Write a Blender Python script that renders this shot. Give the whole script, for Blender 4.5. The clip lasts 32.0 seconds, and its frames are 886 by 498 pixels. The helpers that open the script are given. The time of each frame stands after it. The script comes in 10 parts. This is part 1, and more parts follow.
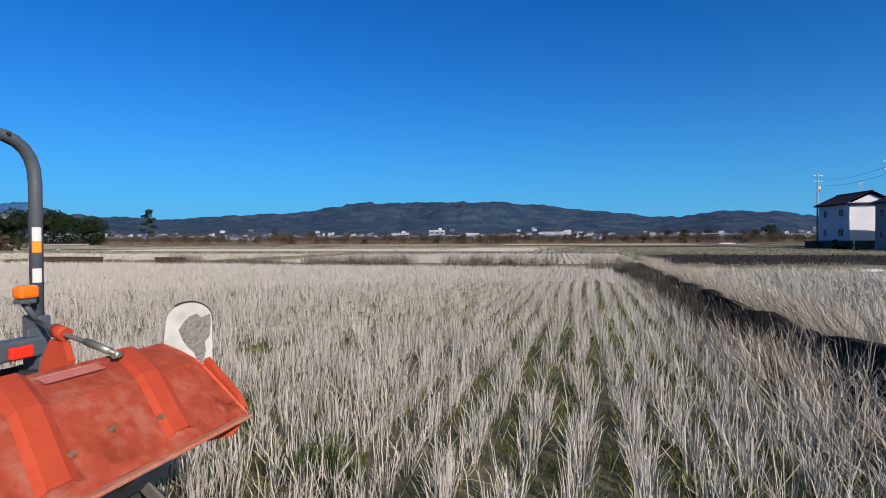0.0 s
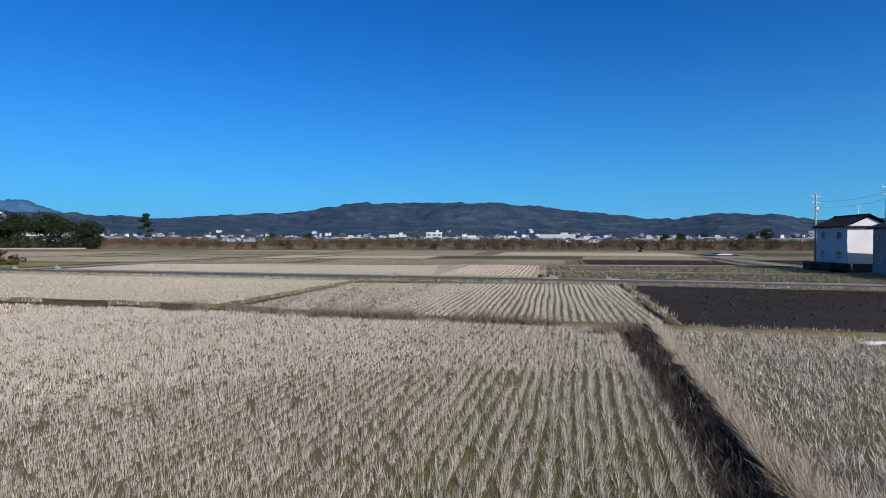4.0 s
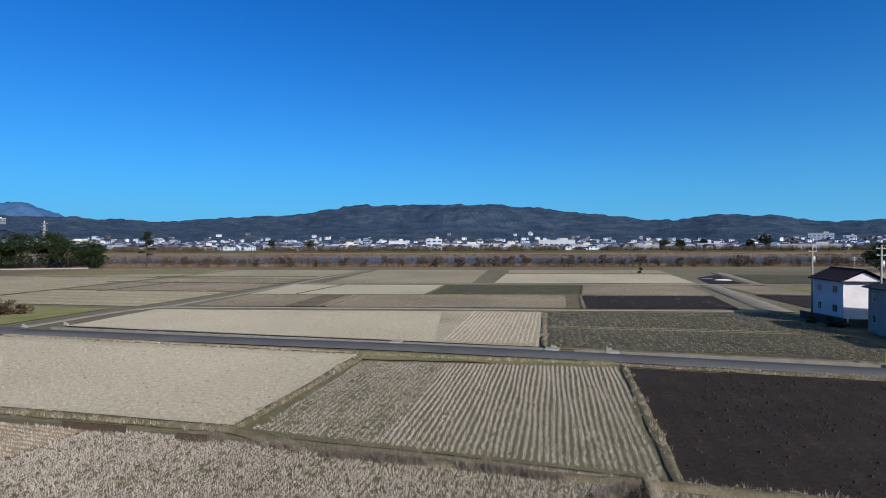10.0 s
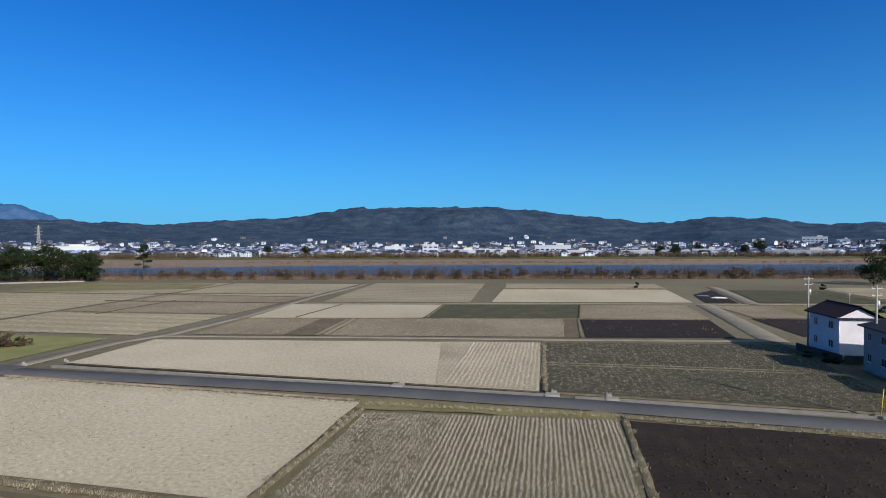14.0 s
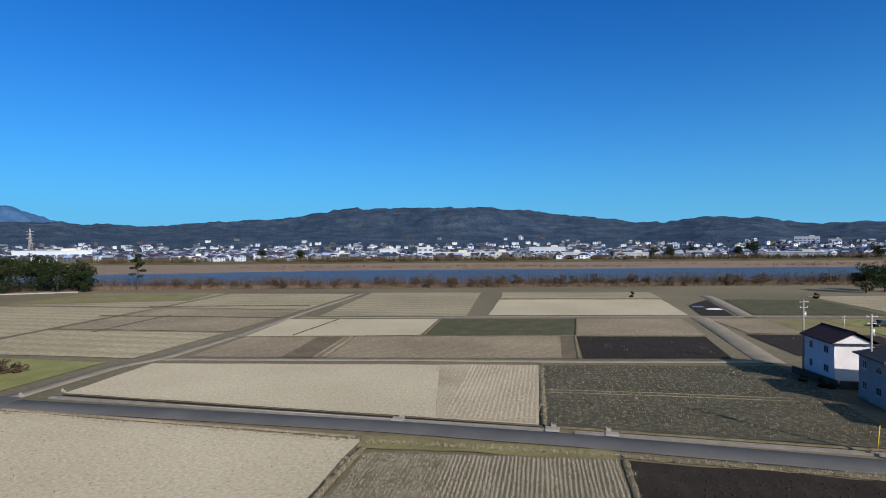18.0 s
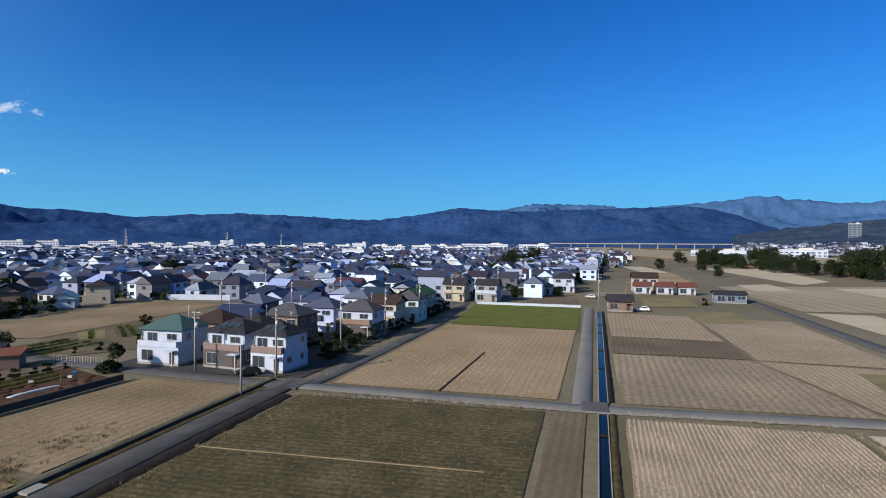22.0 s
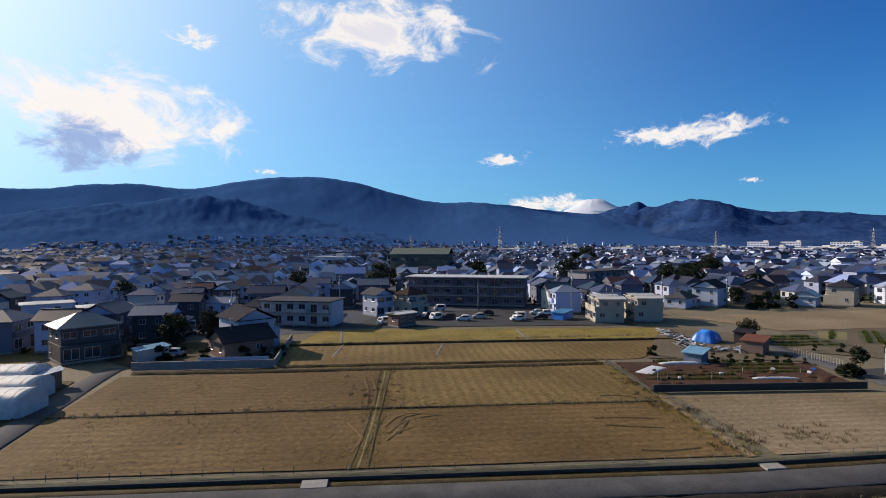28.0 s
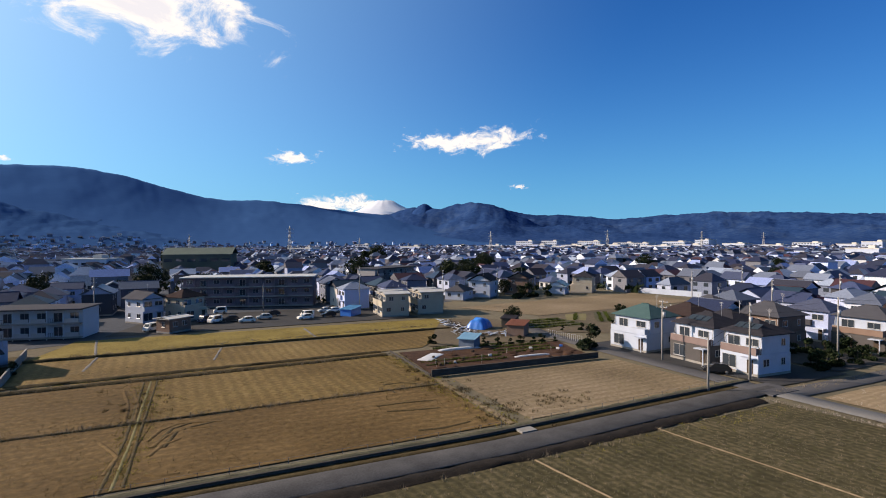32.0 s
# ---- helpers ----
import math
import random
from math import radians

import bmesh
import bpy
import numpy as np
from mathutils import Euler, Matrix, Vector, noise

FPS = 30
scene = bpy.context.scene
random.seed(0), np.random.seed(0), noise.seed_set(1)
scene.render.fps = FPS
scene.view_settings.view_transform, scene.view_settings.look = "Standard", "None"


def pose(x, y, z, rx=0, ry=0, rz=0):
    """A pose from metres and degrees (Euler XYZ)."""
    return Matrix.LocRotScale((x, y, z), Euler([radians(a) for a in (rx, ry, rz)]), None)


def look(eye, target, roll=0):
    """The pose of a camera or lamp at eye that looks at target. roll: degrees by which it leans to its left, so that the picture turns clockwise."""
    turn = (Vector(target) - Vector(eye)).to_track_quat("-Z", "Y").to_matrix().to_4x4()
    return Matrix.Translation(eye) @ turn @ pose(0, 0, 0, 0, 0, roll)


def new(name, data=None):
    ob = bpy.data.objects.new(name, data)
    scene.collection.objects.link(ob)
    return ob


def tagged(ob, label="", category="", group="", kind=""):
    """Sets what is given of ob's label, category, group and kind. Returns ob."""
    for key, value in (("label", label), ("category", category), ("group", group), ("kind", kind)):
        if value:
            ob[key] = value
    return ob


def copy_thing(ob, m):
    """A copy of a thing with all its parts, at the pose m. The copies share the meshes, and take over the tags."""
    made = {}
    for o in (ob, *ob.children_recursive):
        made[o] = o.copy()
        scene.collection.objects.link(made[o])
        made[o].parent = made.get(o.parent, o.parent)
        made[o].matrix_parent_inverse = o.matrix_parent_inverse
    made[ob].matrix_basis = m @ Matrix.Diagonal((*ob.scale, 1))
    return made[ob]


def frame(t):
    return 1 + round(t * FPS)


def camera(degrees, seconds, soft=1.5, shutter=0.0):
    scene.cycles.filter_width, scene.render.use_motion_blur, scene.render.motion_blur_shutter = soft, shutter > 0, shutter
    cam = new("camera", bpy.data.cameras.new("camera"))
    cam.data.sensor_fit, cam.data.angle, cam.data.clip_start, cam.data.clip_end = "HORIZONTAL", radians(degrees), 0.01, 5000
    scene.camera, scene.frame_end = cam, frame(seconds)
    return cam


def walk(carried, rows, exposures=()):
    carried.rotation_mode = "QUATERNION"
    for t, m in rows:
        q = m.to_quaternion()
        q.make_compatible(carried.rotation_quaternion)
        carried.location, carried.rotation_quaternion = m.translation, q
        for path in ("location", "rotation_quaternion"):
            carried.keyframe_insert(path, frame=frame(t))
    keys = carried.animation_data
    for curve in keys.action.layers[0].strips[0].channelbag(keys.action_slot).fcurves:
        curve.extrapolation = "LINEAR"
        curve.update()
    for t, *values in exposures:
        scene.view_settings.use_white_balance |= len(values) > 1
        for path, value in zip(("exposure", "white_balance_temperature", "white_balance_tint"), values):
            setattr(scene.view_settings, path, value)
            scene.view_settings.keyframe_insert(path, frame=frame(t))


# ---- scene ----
cam = camera(77.51, 32.0, soft=1.0)
# t, x, y, z, yaw, pitch, lean
PATH = [
    (0.0, -0.012, -0.077, 1.405, 0.79, -0.89, 0.23),
    (0.5, -0.048, -0.032, 1.554, 1.12, -0.82, 0.11),
    (1.0, -0.097, -0.043, 1.818, 1.62, -0.94, 0.07),
    (1.5, -0.221, -0.056, 2.159, 1.68, -0.87, -0.01),
    (2.0, -0.313, -0.104, 2.560, 1.51, -0.93, -0.02),
    (2.5, -0.375, -0.113, 2.995, 1.36, -0.91, -0.07),
    (3.0, -0.387, -0.151, 3.420, 1.29, -1.04, -0.12),
    (3.5, -0.448, -0.203, 3.836, 0.85, -0.98, -0.11),
    (4.0, -0.541, -0.182, 4.280, 0.44, -0.92, -0.14),
    (4.5, -0.579, -0.186, 4.785, 0.35, -0.89, -0.17),
    (6.5, -0.514, -1.019, 7.348, 0.79, -1.09, 0.15),
    (7.0, -0.610, -1.136, 8.035, 0.64, -0.98, 0.15),
    (7.5, -0.676, -1.219, 8.736, 0.73, -0.97, 0.11),
    (8.0, -0.717, -1.325, 9.460, 0.72, -0.99, 0.08),
    (8.5, -0.706, -1.340, 10.205, 0.71, -1.00, 0.09),
    (9.0, -0.758, -1.368, 10.958, 0.66, -0.99, 0.11),
    (9.5, -0.838, -1.374, 11.691, 0.52, -1.00, 0.07),
    (10.0, -0.928, -1.283, 12.414, 0.40, -0.97, 0.10),
    (10.5, -0.944, -1.277, 13.058, 0.39, -0.95, 0.14),
    (11.0, -0.994, -1.313, 13.680, 0.20, -0.92, 0.06),
    (11.5, -1.051, -1.340, 14.316, 0.22, -0.87, 0.05),
    (12.0, -1.145, -1.406, 14.866, 0.43, -0.88, 0.06),
    (12.5, -1.239, -1.444, 15.512, 0.33, -0.85, 0.08),
    (13.0, -1.344, -1.450, 16.187, 0.23, -0.85, 0.12),
    (13.5, -1.449, -1.500, 16.915, 0.13, -0.91, 0.16),
    (14.0, -1.559, -1.655, 17.600, -0.05, -0.86, 0.14),
    (14.5, -1.650, -1.681, 18.252, -0.15, -0.86, 0.22),
    (16.5, -2.061, -1.682, 20.998, -0.43, -0.90, 0.28),
    (17.0, -2.119, -1.656, 21.554, -0.36, -0.92, 0.29),
    (17.5, -2.109, -1.726, 21.727, -0.44, -0.93, 0.39),
    (18.0, -2.137, -1.731, 21.777, -0.64, -0.95, 0.39),
    (18.5, -2.169, -1.726, 21.840, -0.95, -0.95, 0.28),
    (19.0, -2.245, -1.776, 21.902, -1.09, -0.97, 0.29),
    (19.5, -2.307, -1.745, 21.989, 4.86, -0.94, 0.31),
    (20.0, -2.353, -1.814, 22.105, 23.56, -0.94, 0.24),
    (20.5, -2.360, -1.956, 22.239, 40.50, -0.88, 0.28),
    (21.0, -2.426, -2.208, 22.283, 56.82, -0.82, 0.38),
    (21.5, -2.492, -2.336, 22.122, 72.82, -0.81, 0.09),
    (22.0, -2.595, -2.390, 21.699, 89.49, -0.95, -0.22),
    (22.5, -2.762, -2.475, 21.278, 106.75, -1.04, -0.15),
    (23.0, -2.938, -2.640, 20.837, 125.15, -1.03, -0.07),
    (23.5, -3.000, -2.763, 20.539, 136.09, -0.98, -0.00),
    (24.0, -2.929, -2.762, 20.409, 134.38, -0.93, 0.08),
    (24.5, -2.847, -2.684, 20.307, 133.21, -0.95, 0.08),
    (25.0, -2.887, -2.617, 20.289, 132.49, -0.94, 0.06),
    (25.5, -3.021, -2.722, 20.291, 143.37, -0.92, 0.17),
    (26.0, -3.073, -2.886, 20.375, 156.39, -0.86, 0.10),
    (26.5, -3.018, -2.795, 20.485, 156.39, -0.87, 0.16),
    (28.5, -2.953, -2.414, 20.839, 157.90, -0.87, 0.23),
    (29.0, -2.966, -2.345, 20.787, 158.32, -0.91, 0.33),
    (29.5, -3.024, -2.218, 20.672, 155.71, -0.91, 0.29),
    (30.0, -3.131, -2.049, 20.478, 141.77, -0.94, 0.31),
    (30.5, -3.272, -1.882, 20.259, 137.28, -0.96, 0.36),
    (31.0, -3.460, -1.739, 20.087, 136.95, -1.00, 0.45),
    (31.5, -3.707, -1.769, 20.026, 136.51, -0.94, 0.36),
    (32.0, -3.940, -1.819, 19.966, 136.02, -0.90, 0.27),
]
walk(cam, [(t, pose(x, y, z, 90 + pitch, lean, yaw)) for t, x, y, z, yaw, pitch, lean in PATH],
     exposures=[(0.0, 0.30, 6300, 6.5), (14.0, 0.38, 6450, 6.5), (19.0, 0.40, 6600, 6.5), (21.0, 0.31, 6600, 7.5), (22.0, 0.39, 6500, 9.5), (23.0, 0.59, 6500, 9.5), (25.2, 0.59, 6700, 9.5), (26.0, 0.39, 6800, 11.5), (29.0, 0.27, 7000, 13.5), (30.0, 0.27, 7000, 13.5), (30.8, 0.47, 7400, 14.5), (32.0, 0.49, 7400, 14.5)])

from mathutils.bvhtree import BVHTree

# ---- light ----
SUN_EL, SUN_AZ = 27.0, 143.5
world = bpy.data.worlds.new("winter_sky")
scene.world = world
world.use_nodes = True
wn = world.node_tree.nodes
sky = wn.new("ShaderNodeTexSky")
sky.sky_type, sky.sun_disc = "NISHITA", False
sky.sun_elevation, sky.sun_rotation = radians(SUN_EL), radians(SUN_AZ)
sky.altitude, sky.air_density, sky.dust_density, sky.ozone_density = 100.0, 1.0, 1.4, 1.6
tone = wn.new("ShaderNodeHueSaturation")
tone.inputs["Saturation"].default_value = 1.15
wn["Background"].inputs["Strength"].default_value = 0.062
world.node_tree.links.new(sky.outputs[0], tone.inputs["Color"])
cast = wn.new("ShaderNodeMix")
cast.data_type, cast.blend_type = "RGBA", "MULTIPLY"
cast.inputs[0].default_value = 1.0
cast.inputs[7].default_value = (0.10, 0.74, 1.66, 1)  # the clip's cool white balance
world.node_tree.links.new(tone.outputs[0], cast.inputs[6])
sun_dir = Vector((math.sin(radians(SUN_AZ)) * math.cos(radians(SUN_EL)), math.cos(radians(SUN_AZ)) * math.cos(radians(SUN_EL)), math.sin(radians(SUN_EL))))


def sky_math(op, a, b):
    n = wn.new("ShaderNodeMath")
    n.operation, n.use_clamp = op, op == "MULTIPLY"
    for k, v in enumerate((a, b)):
        if isinstance(v, float):
            n.inputs[k].default_value = v
        else:
            world.node_tree.links.new(v, n.inputs[k])
    return n.outputs[0]


def sky_mix(fac, under, colour, blend="MIX"):
    n = wn.new("ShaderNodeMix")
    n.data_type, n.blend_type = "RGBA", blend
    world.node_tree.links.new(fac, n.inputs[0])
    world.node_tree.links.new(under, n.inputs[6])
    n.inputs[7].default_value = (*colour, 1)
    return n.outputs[2]


# haze that pales the sky towards the horizon, the clear dark zenith, and the bright ring of sky round the sun
way = wn.new("ShaderNodeTexCoord").outputs["Generated"]
parts = wn.new("ShaderNodeSeparateXYZ")
world.node_tree.links.new(way, parts.inputs[0])
up = sky_math("MAXIMUM", parts.outputs[2], 0.0)
low = sky_math("POWER", sky_math("SUBTRACT", 1.0, up), 7.0)
seen = sky_mix(sky_math("MULTIPLY", low, 0.8), cast.outputs[2], (2.3, 7.2, 12.6))
seen = sky_mix(sky_math("MULTIPLY", sky_math("SUBTRACT", up, 0.42), 4.2), seen, (0.12, 0.42, 1.05))
dot = wn.new("ShaderNodeVectorMath")
dot.operation = "DOT_PRODUCT"
dot.inputs[1].default_value = sun_dir
world.node_tree.links.new(way, dot.inputs[0])
ring = sky_math("POWER", sky_math("MAXIMUM", dot.outputs["Value"], 0.0), 1.6)
seen = sky_mix(sky_math("MULTIPLY", ring, 0.60), seen, (6.4, 12.0, 15.9))
glow = sky_math("POWER", sky_math("MAXIMUM", dot.outputs["Value"], 0.0), 9.0)
seen = sky_mix(sky_math("MULTIPLY", glow, 0.95), seen, (14.5, 15.5, 16.0))
world.node_tree.links.new(seen, wn["Background"].inputs["Color"])
sun = new("sun", bpy.data.lights.new("sun", "SUN"))
sun.data.energy, sun.data.angle, sun.data.color = 5.0, radians(0.53), (1.0, 0.86, 0.71)
sun.matrix_world = look(sun_dir * 300, (0, 0, 0))


# ---- materials ----
MATS = {}


def node_mat(name):
    m = bpy.data.materials.new(name)
    m.use_nodes = True
    nt = m.node_tree
    return m, nt, nt.nodes, nt.links, nt.nodes["Principled BSDF"]


def ramp_of(nodes, stops):
    r = nodes.new("ShaderNodeValToRGB")
    while len(r.color_ramp.elements) < len(stops):
        r.color_ramp.elements.new(0.5)
    for e, (p, c) in zip(r.color_ramp.elements, stops):
        e.position, e.color = p, (*c, 1)
    return r


def noisy(name, colours, rough=0.85, coarse=0.3, fine=6.0, bump=0.3, metal=0.0, random_by="", spread=0.0, rows=None, spec=0.12, mixfine=0.45):
    """Colours blended by coarse and fine noise in object space; random_by 'object' or 'island' shifts the brightness by piece; rows: (degrees, metres, depth)."""
    if name in MATS:
        return MATS[name]
    m, nt, nodes, links, b = node_mat(name)
    MATS[name] = m
    co = nodes.new("ShaderNodeTexCoord")
    big, small = nodes.new("ShaderNodeTexNoise"), nodes.new("ShaderNodeTexNoise")
    for n, s, d in ((big, coarse, 5), (small, fine, 6)):
        links.new(co.outputs["Object"], n.inputs["Vector"])
        n.inputs["Scale"].default_value, n.inputs["Detail"].default_value = s, d
    mixf = nodes.new("ShaderNodeMix")
    mixf.inputs[0].default_value = mixfine
    links.new(big.outputs["Fac"], mixf.inputs[2])
    links.new(small.outputs["Fac"], mixf.inputs[3])
    n = len(colours)
    ramp = ramp_of(nodes, [(0.3 + 0.4 * i / max(1, n - 1), c) for i, c in enumerate(colours)])
    links.new(mixf.outputs[0], ramp.inputs[0])
    colour = ramp.outputs[0]
    height = small.outputs["Fac"]
    if rows:
        rot = nodes.new("ShaderNodeMapping")
        rot.inputs["Rotation"].default_value = (0, 0, radians(rows[0]))
        links.new(co.outputs["Object"], rot.inputs["Vector"])
        wave = nodes.new("ShaderNodeTexWave")
        wave.inputs["Scale"].default_value = 0.314 / rows[1]
        wave.inputs["Distortion"].default_value = 1.2
        wave.inputs["Detail"].default_value = 3.0
        wave.inputs["Detail Scale"].default_value = 1.5
        links.new(rot.outputs[0], wave.inputs["Vector"])
        dark = nodes.new("ShaderNodeMix")
        dark.data_type = "RGBA"
        dark.blend_type = "MIX"
        power = nodes.new("ShaderNodeMath")
        power.operation = "MULTIPLY"
        power.inputs[1].default_value = rows[2]
        links.new(wave.outputs["Fac"], power.inputs[0])
        links.new(power.outputs[0], dark.inputs[0])
        links.new(colour, dark.inputs[6])
        dark.inputs[7].default_value = (*rows[3], 1)
        colour = dark.outputs[2]
    if random_by:
        if random_by == "object":
            info = nodes.new("ShaderNodeObjectInfo").outputs["Random"]
        else:
            info = nodes.new("ShaderNodeNewGeometry").outputs["Random Per Island"]
        scale = nodes.new("ShaderNodeMapRange")
        scale.inputs[3].default_value, scale.inputs[4].default_value = 1 - spread, 1 + spread
        links.new(info, scale.inputs[0])
        hsv = nodes.new("ShaderNodeHueSaturation")
        links.new(scale.outputs[0], hsv.inputs["Value"])
        links.new(colour, hsv.inputs["Color"])
        colour = hsv.outputs[0]
    links.new(colour, b.inputs["Base Color"])
    b.inputs["Roughness"].default_value, b.inputs["Metallic"].default_value = rough, metal
    b.inputs["Specular IOR Level"].default_value = spec
    if bump:
        bp = nodes.new("ShaderNodeBump")
        bp.inputs["Strength"].default_value, bp.inputs["Distance"].default_value = bump, 0.05
        links.new(height, bp.inputs["Height"])
        links.new(bp.outputs[0], b.inputs["Normal"])
    return m


def palette(name, colours, by="island", rough=0.7, fine=3.0, amount=0.25, bump=0.15, spec=0.3):
    """One of several paints picked per piece, broken up by grime."""
    if name in MATS:
        return MATS[name]
    m, nt, nodes, links, b = node_mat(name)
    MATS[name] = m
    info = nodes.new("ShaderNodeNewGeometry").outputs["Random Per Island"] if by == "island" else nodes.new("ShaderNodeObjectInfo").outputs["Random"]
    ramp = ramp_of(nodes, [(i / len(colours), c) for i, c in enumerate(colours)])
    ramp.color_ramp.interpolation = "CONSTANT"
    links.new(info, ramp.inputs[0])
    co, nz = nodes.new("ShaderNodeTexCoord"), nodes.new("ShaderNodeTexNoise")
    nz.inputs["Scale"].default_value, nz.inputs["Detail"].default_value = fine, 6
    links.new(co.outputs["Object"], nz.inputs["Vector"])
    lim = nodes.new("ShaderNodeMapRange")
    lim.inputs[1].default_value, lim.inputs[2].default_value = 0.35, 0.7
    lim.inputs[3].default_value, lim.inputs[4].default_value = 1 + amount * 0.4, 1 - amount
    links.new(nz.outputs["Fac"], lim.inputs[0])
    hsv = nodes.new("ShaderNodeHueSaturation")
    links.new(lim.outputs[0], hsv.inputs["Value"])
    links.new(ramp.outputs[0], hsv.inputs["Color"])
    links.new(hsv.outputs[0], b.inputs["Base Color"])
    b.inputs["Roughness"].default_value = rough
    b.inputs["Specular IOR Level"].default_value = spec
    if bump:
        bp = nodes.new("ShaderNodeBump")
        bp.inputs["Strength"].default_value, bp.inputs["Distance"].default_value = bump, 0.02
        links.new(nz.outputs["Fac"], bp.inputs["Height"])
        links.new(bp.outputs[0], b.inputs["Normal"])
    return m


def glassy(name, colour, rough=0.08):
    if name in MATS:
        return MATS[name]
    m, nt, nodes, links, b = node_mat(name)
    MATS[name] = m
    b.inputs["Base Color"].default_value = (*colour, 1)
    b.inputs["Roughness"].default_value = rough
    b.inputs["Specular IOR Level"].default_value = 0.7
    return m


# ---- mesh helpers ----
PLAN = 1.1  # metres in a plan unit


def pl(x, y, z=0.0):
    return Vector((x * PLAN, y * PLAN, z))


def mesh_of(name, verts, faces, mats=(), face_mats=None, smooth=False):
    me = bpy.data.meshes.new(name)
    me.from_pydata([tuple(v) for v in verts], [], faces)
    for m in mats:
        me.materials.append(m)
    if face_mats is not None:
        me.polygons.foreach_set("material_index", np.asarray(face_mats, dtype=np.int32))
    if smooth:
        me.polygons.foreach_set("use_smooth", np.ones(len(me.polygons), dtype=bool))
    me.update()
    return me


def bulk(name, verts, loops, sides, mats, smooth=False):
    """A large mesh from arrays; every face has the same number of sides."""
    me = bpy.data.meshes.new(name)
    count = len(loops) // sides
    me.vertices.add(len(verts))
    me.vertices.foreach_set("co", np.ascontiguousarray(verts, dtype=np.float32).ravel())
    me.loops.add(len(loops))
    me.loops.foreach_set("vertex_index", np.ascontiguousarray(loops, dtype=np.int32))
    me.polygons.add(count)
    me.polygons.foreach_set("loop_start", np.arange(0, count * sides, sides, dtype=np.int32))
    for m in mats:
        me.materials.append(m)
    me.polygons.foreach_set("use_smooth", np.full(count, smooth, dtype=bool))
    me.update(calc_edges=True)
    return me


def part(name, bm, material, parent, label=""):
    """Links a bmesh as one mesh object under a thing or a part."""
    me = bpy.data.meshes.new(name)
    bm.to_mesh(me)
    bm.free()
    for m in material if isinstance(material, (list, tuple)) else [material]:
        me.materials.append(m)
    ob = new(name, me)
    ob.parent = parent
    if label:
        ob["label"] = label
    return ob


def piece(name, me, parent, place=None, label=""):
    ob = new(name, me)
    ob.parent = parent
    if place is not None:
        ob.matrix_basis = place
    if label:
        ob["label"] = label
    return ob


def add_box(bm, size, at=(0, 0, 0), rz=0.0, bevel=0.0, mat=0, m=None):
    """A box with its centre at 'at', joined into bm."""
    tmp = bmesh.new()
    bmesh.ops.create_cube(tmp, size=1.0)
    bmesh.ops.scale(tmp, vec=size, verts=tmp.verts)
    if bevel:
        bmesh.ops.bevel(tmp, geom=tmp.edges[:], offset=bevel, segments=2, affect="EDGES", profile=0.5)
    put = Matrix.Translation(at) @ Matrix.Rotation(rz, 4, "Z")
    if m is not None:
        put = m @ put
    tmp.transform(put)
    merge(bm, tmp, mat)


def merge(bm, tmp, mat=0):
    old = {}
    for v in tmp.verts:
        old[v] = bm.verts.new(v.co)
    for f in tmp.faces:
        nf = bm.faces.new([old[v] for v in f.verts])
        nf.material_index, nf.smooth = mat, f.smooth
    tmp.free()


def add_tube(bm, points, radius, sides=8, mat=0, caps=True, radii=None):
    """A round tube along points, joined into bm."""
    pts = [Vector(p) for p in points]
    rings = []
    side = None
    for i, p in enumerate(pts):
        d = (pts[min(i + 1, len(pts) - 1)] - pts[max(i - 1, 0)]).normalized()
        if side is None:
            side = d.orthogonal().normalized()
        side = (side - d * side.dot(d)).normalized()
        up = d.cross(side)
        r = radii[i] if radii else radius
        rings.append([bm.verts.new(p + (side * math.cos(2 * math.pi * k / sides) + up * math.sin(2 * math.pi * k / sides)) * r) for k in range(sides)])
    for a, b in zip(rings, rings[1:]):
        for k in range(sides):
            f = bm.faces.new((a[k], a[(k + 1) % sides], b[(k + 1) % sides], b[k]))
            f.material_index, f.smooth = mat, True
    if caps:
        bm.faces.new(rings[0][::-1]).material_index = mat
        bm.faces.new(rings[-1]).material_index = mat


def add_prism(bm, outline, axis_len, m, mat=0):
    """A closed outline in x, z drawn along y for axis_len, placed by m."""
    a = [bm.verts.new(m @ Vector((x, -axis_len / 2, z))) for x, z in outline]
    b = [bm.verts.new(m @ Vector((x, axis_len / 2, z))) for x, z in outline]
    n = len(outline)
    for k in range(n):
        bm.faces.new((a[k], a[(k + 1) % n], b[(k + 1) % n], b[k])).material_index = mat
    bm.faces.new(a[::-1]).material_index = mat
    bm.faces.new(b).material_index = mat


def empty(name, at=(0, 0, 0), rz=0.0):
    ob = new(name)
    ob.empty_display_size = 0.1
    ob.matrix_basis = Matrix.Translation(at) @ Matrix.Rotation(rz, 4, "Z")
    return ob

# ---- the ground ----
SOIL = noisy("field_soil", [(0.0804, 0.0712, 0.054), (0.133, 0.117, 0.0843), (0.176, 0.158, 0.118)], coarse=0.02, fine=0.9, bump=0.5)
# town ground colour is lowered for shadowed gaps and blued for haze
TOWN = noisy("town_ground", [(0.0354, 0.0423, 0.0601), (0.0546, 0.0639, 0.0853), (0.0772, 0.0878, 0.109)], coarse=0.05, fine=1.2, bump=0.2)
SAND = noisy("river_sand", [(0.125, 0.0906, 0.0743), (0.193, 0.15, 0.125), (0.155, 0.109, 0.0836)], coarse=0.01, fine=0.2, bump=0.3)
BANKS = noisy("bank_scrub", [(0.12, 0.0578, 0.0291), (0.185, 0.0979, 0.0534), (0.148, 0.116, 0.068)], coarse=0.05, fine=0.6, bump=0.6)

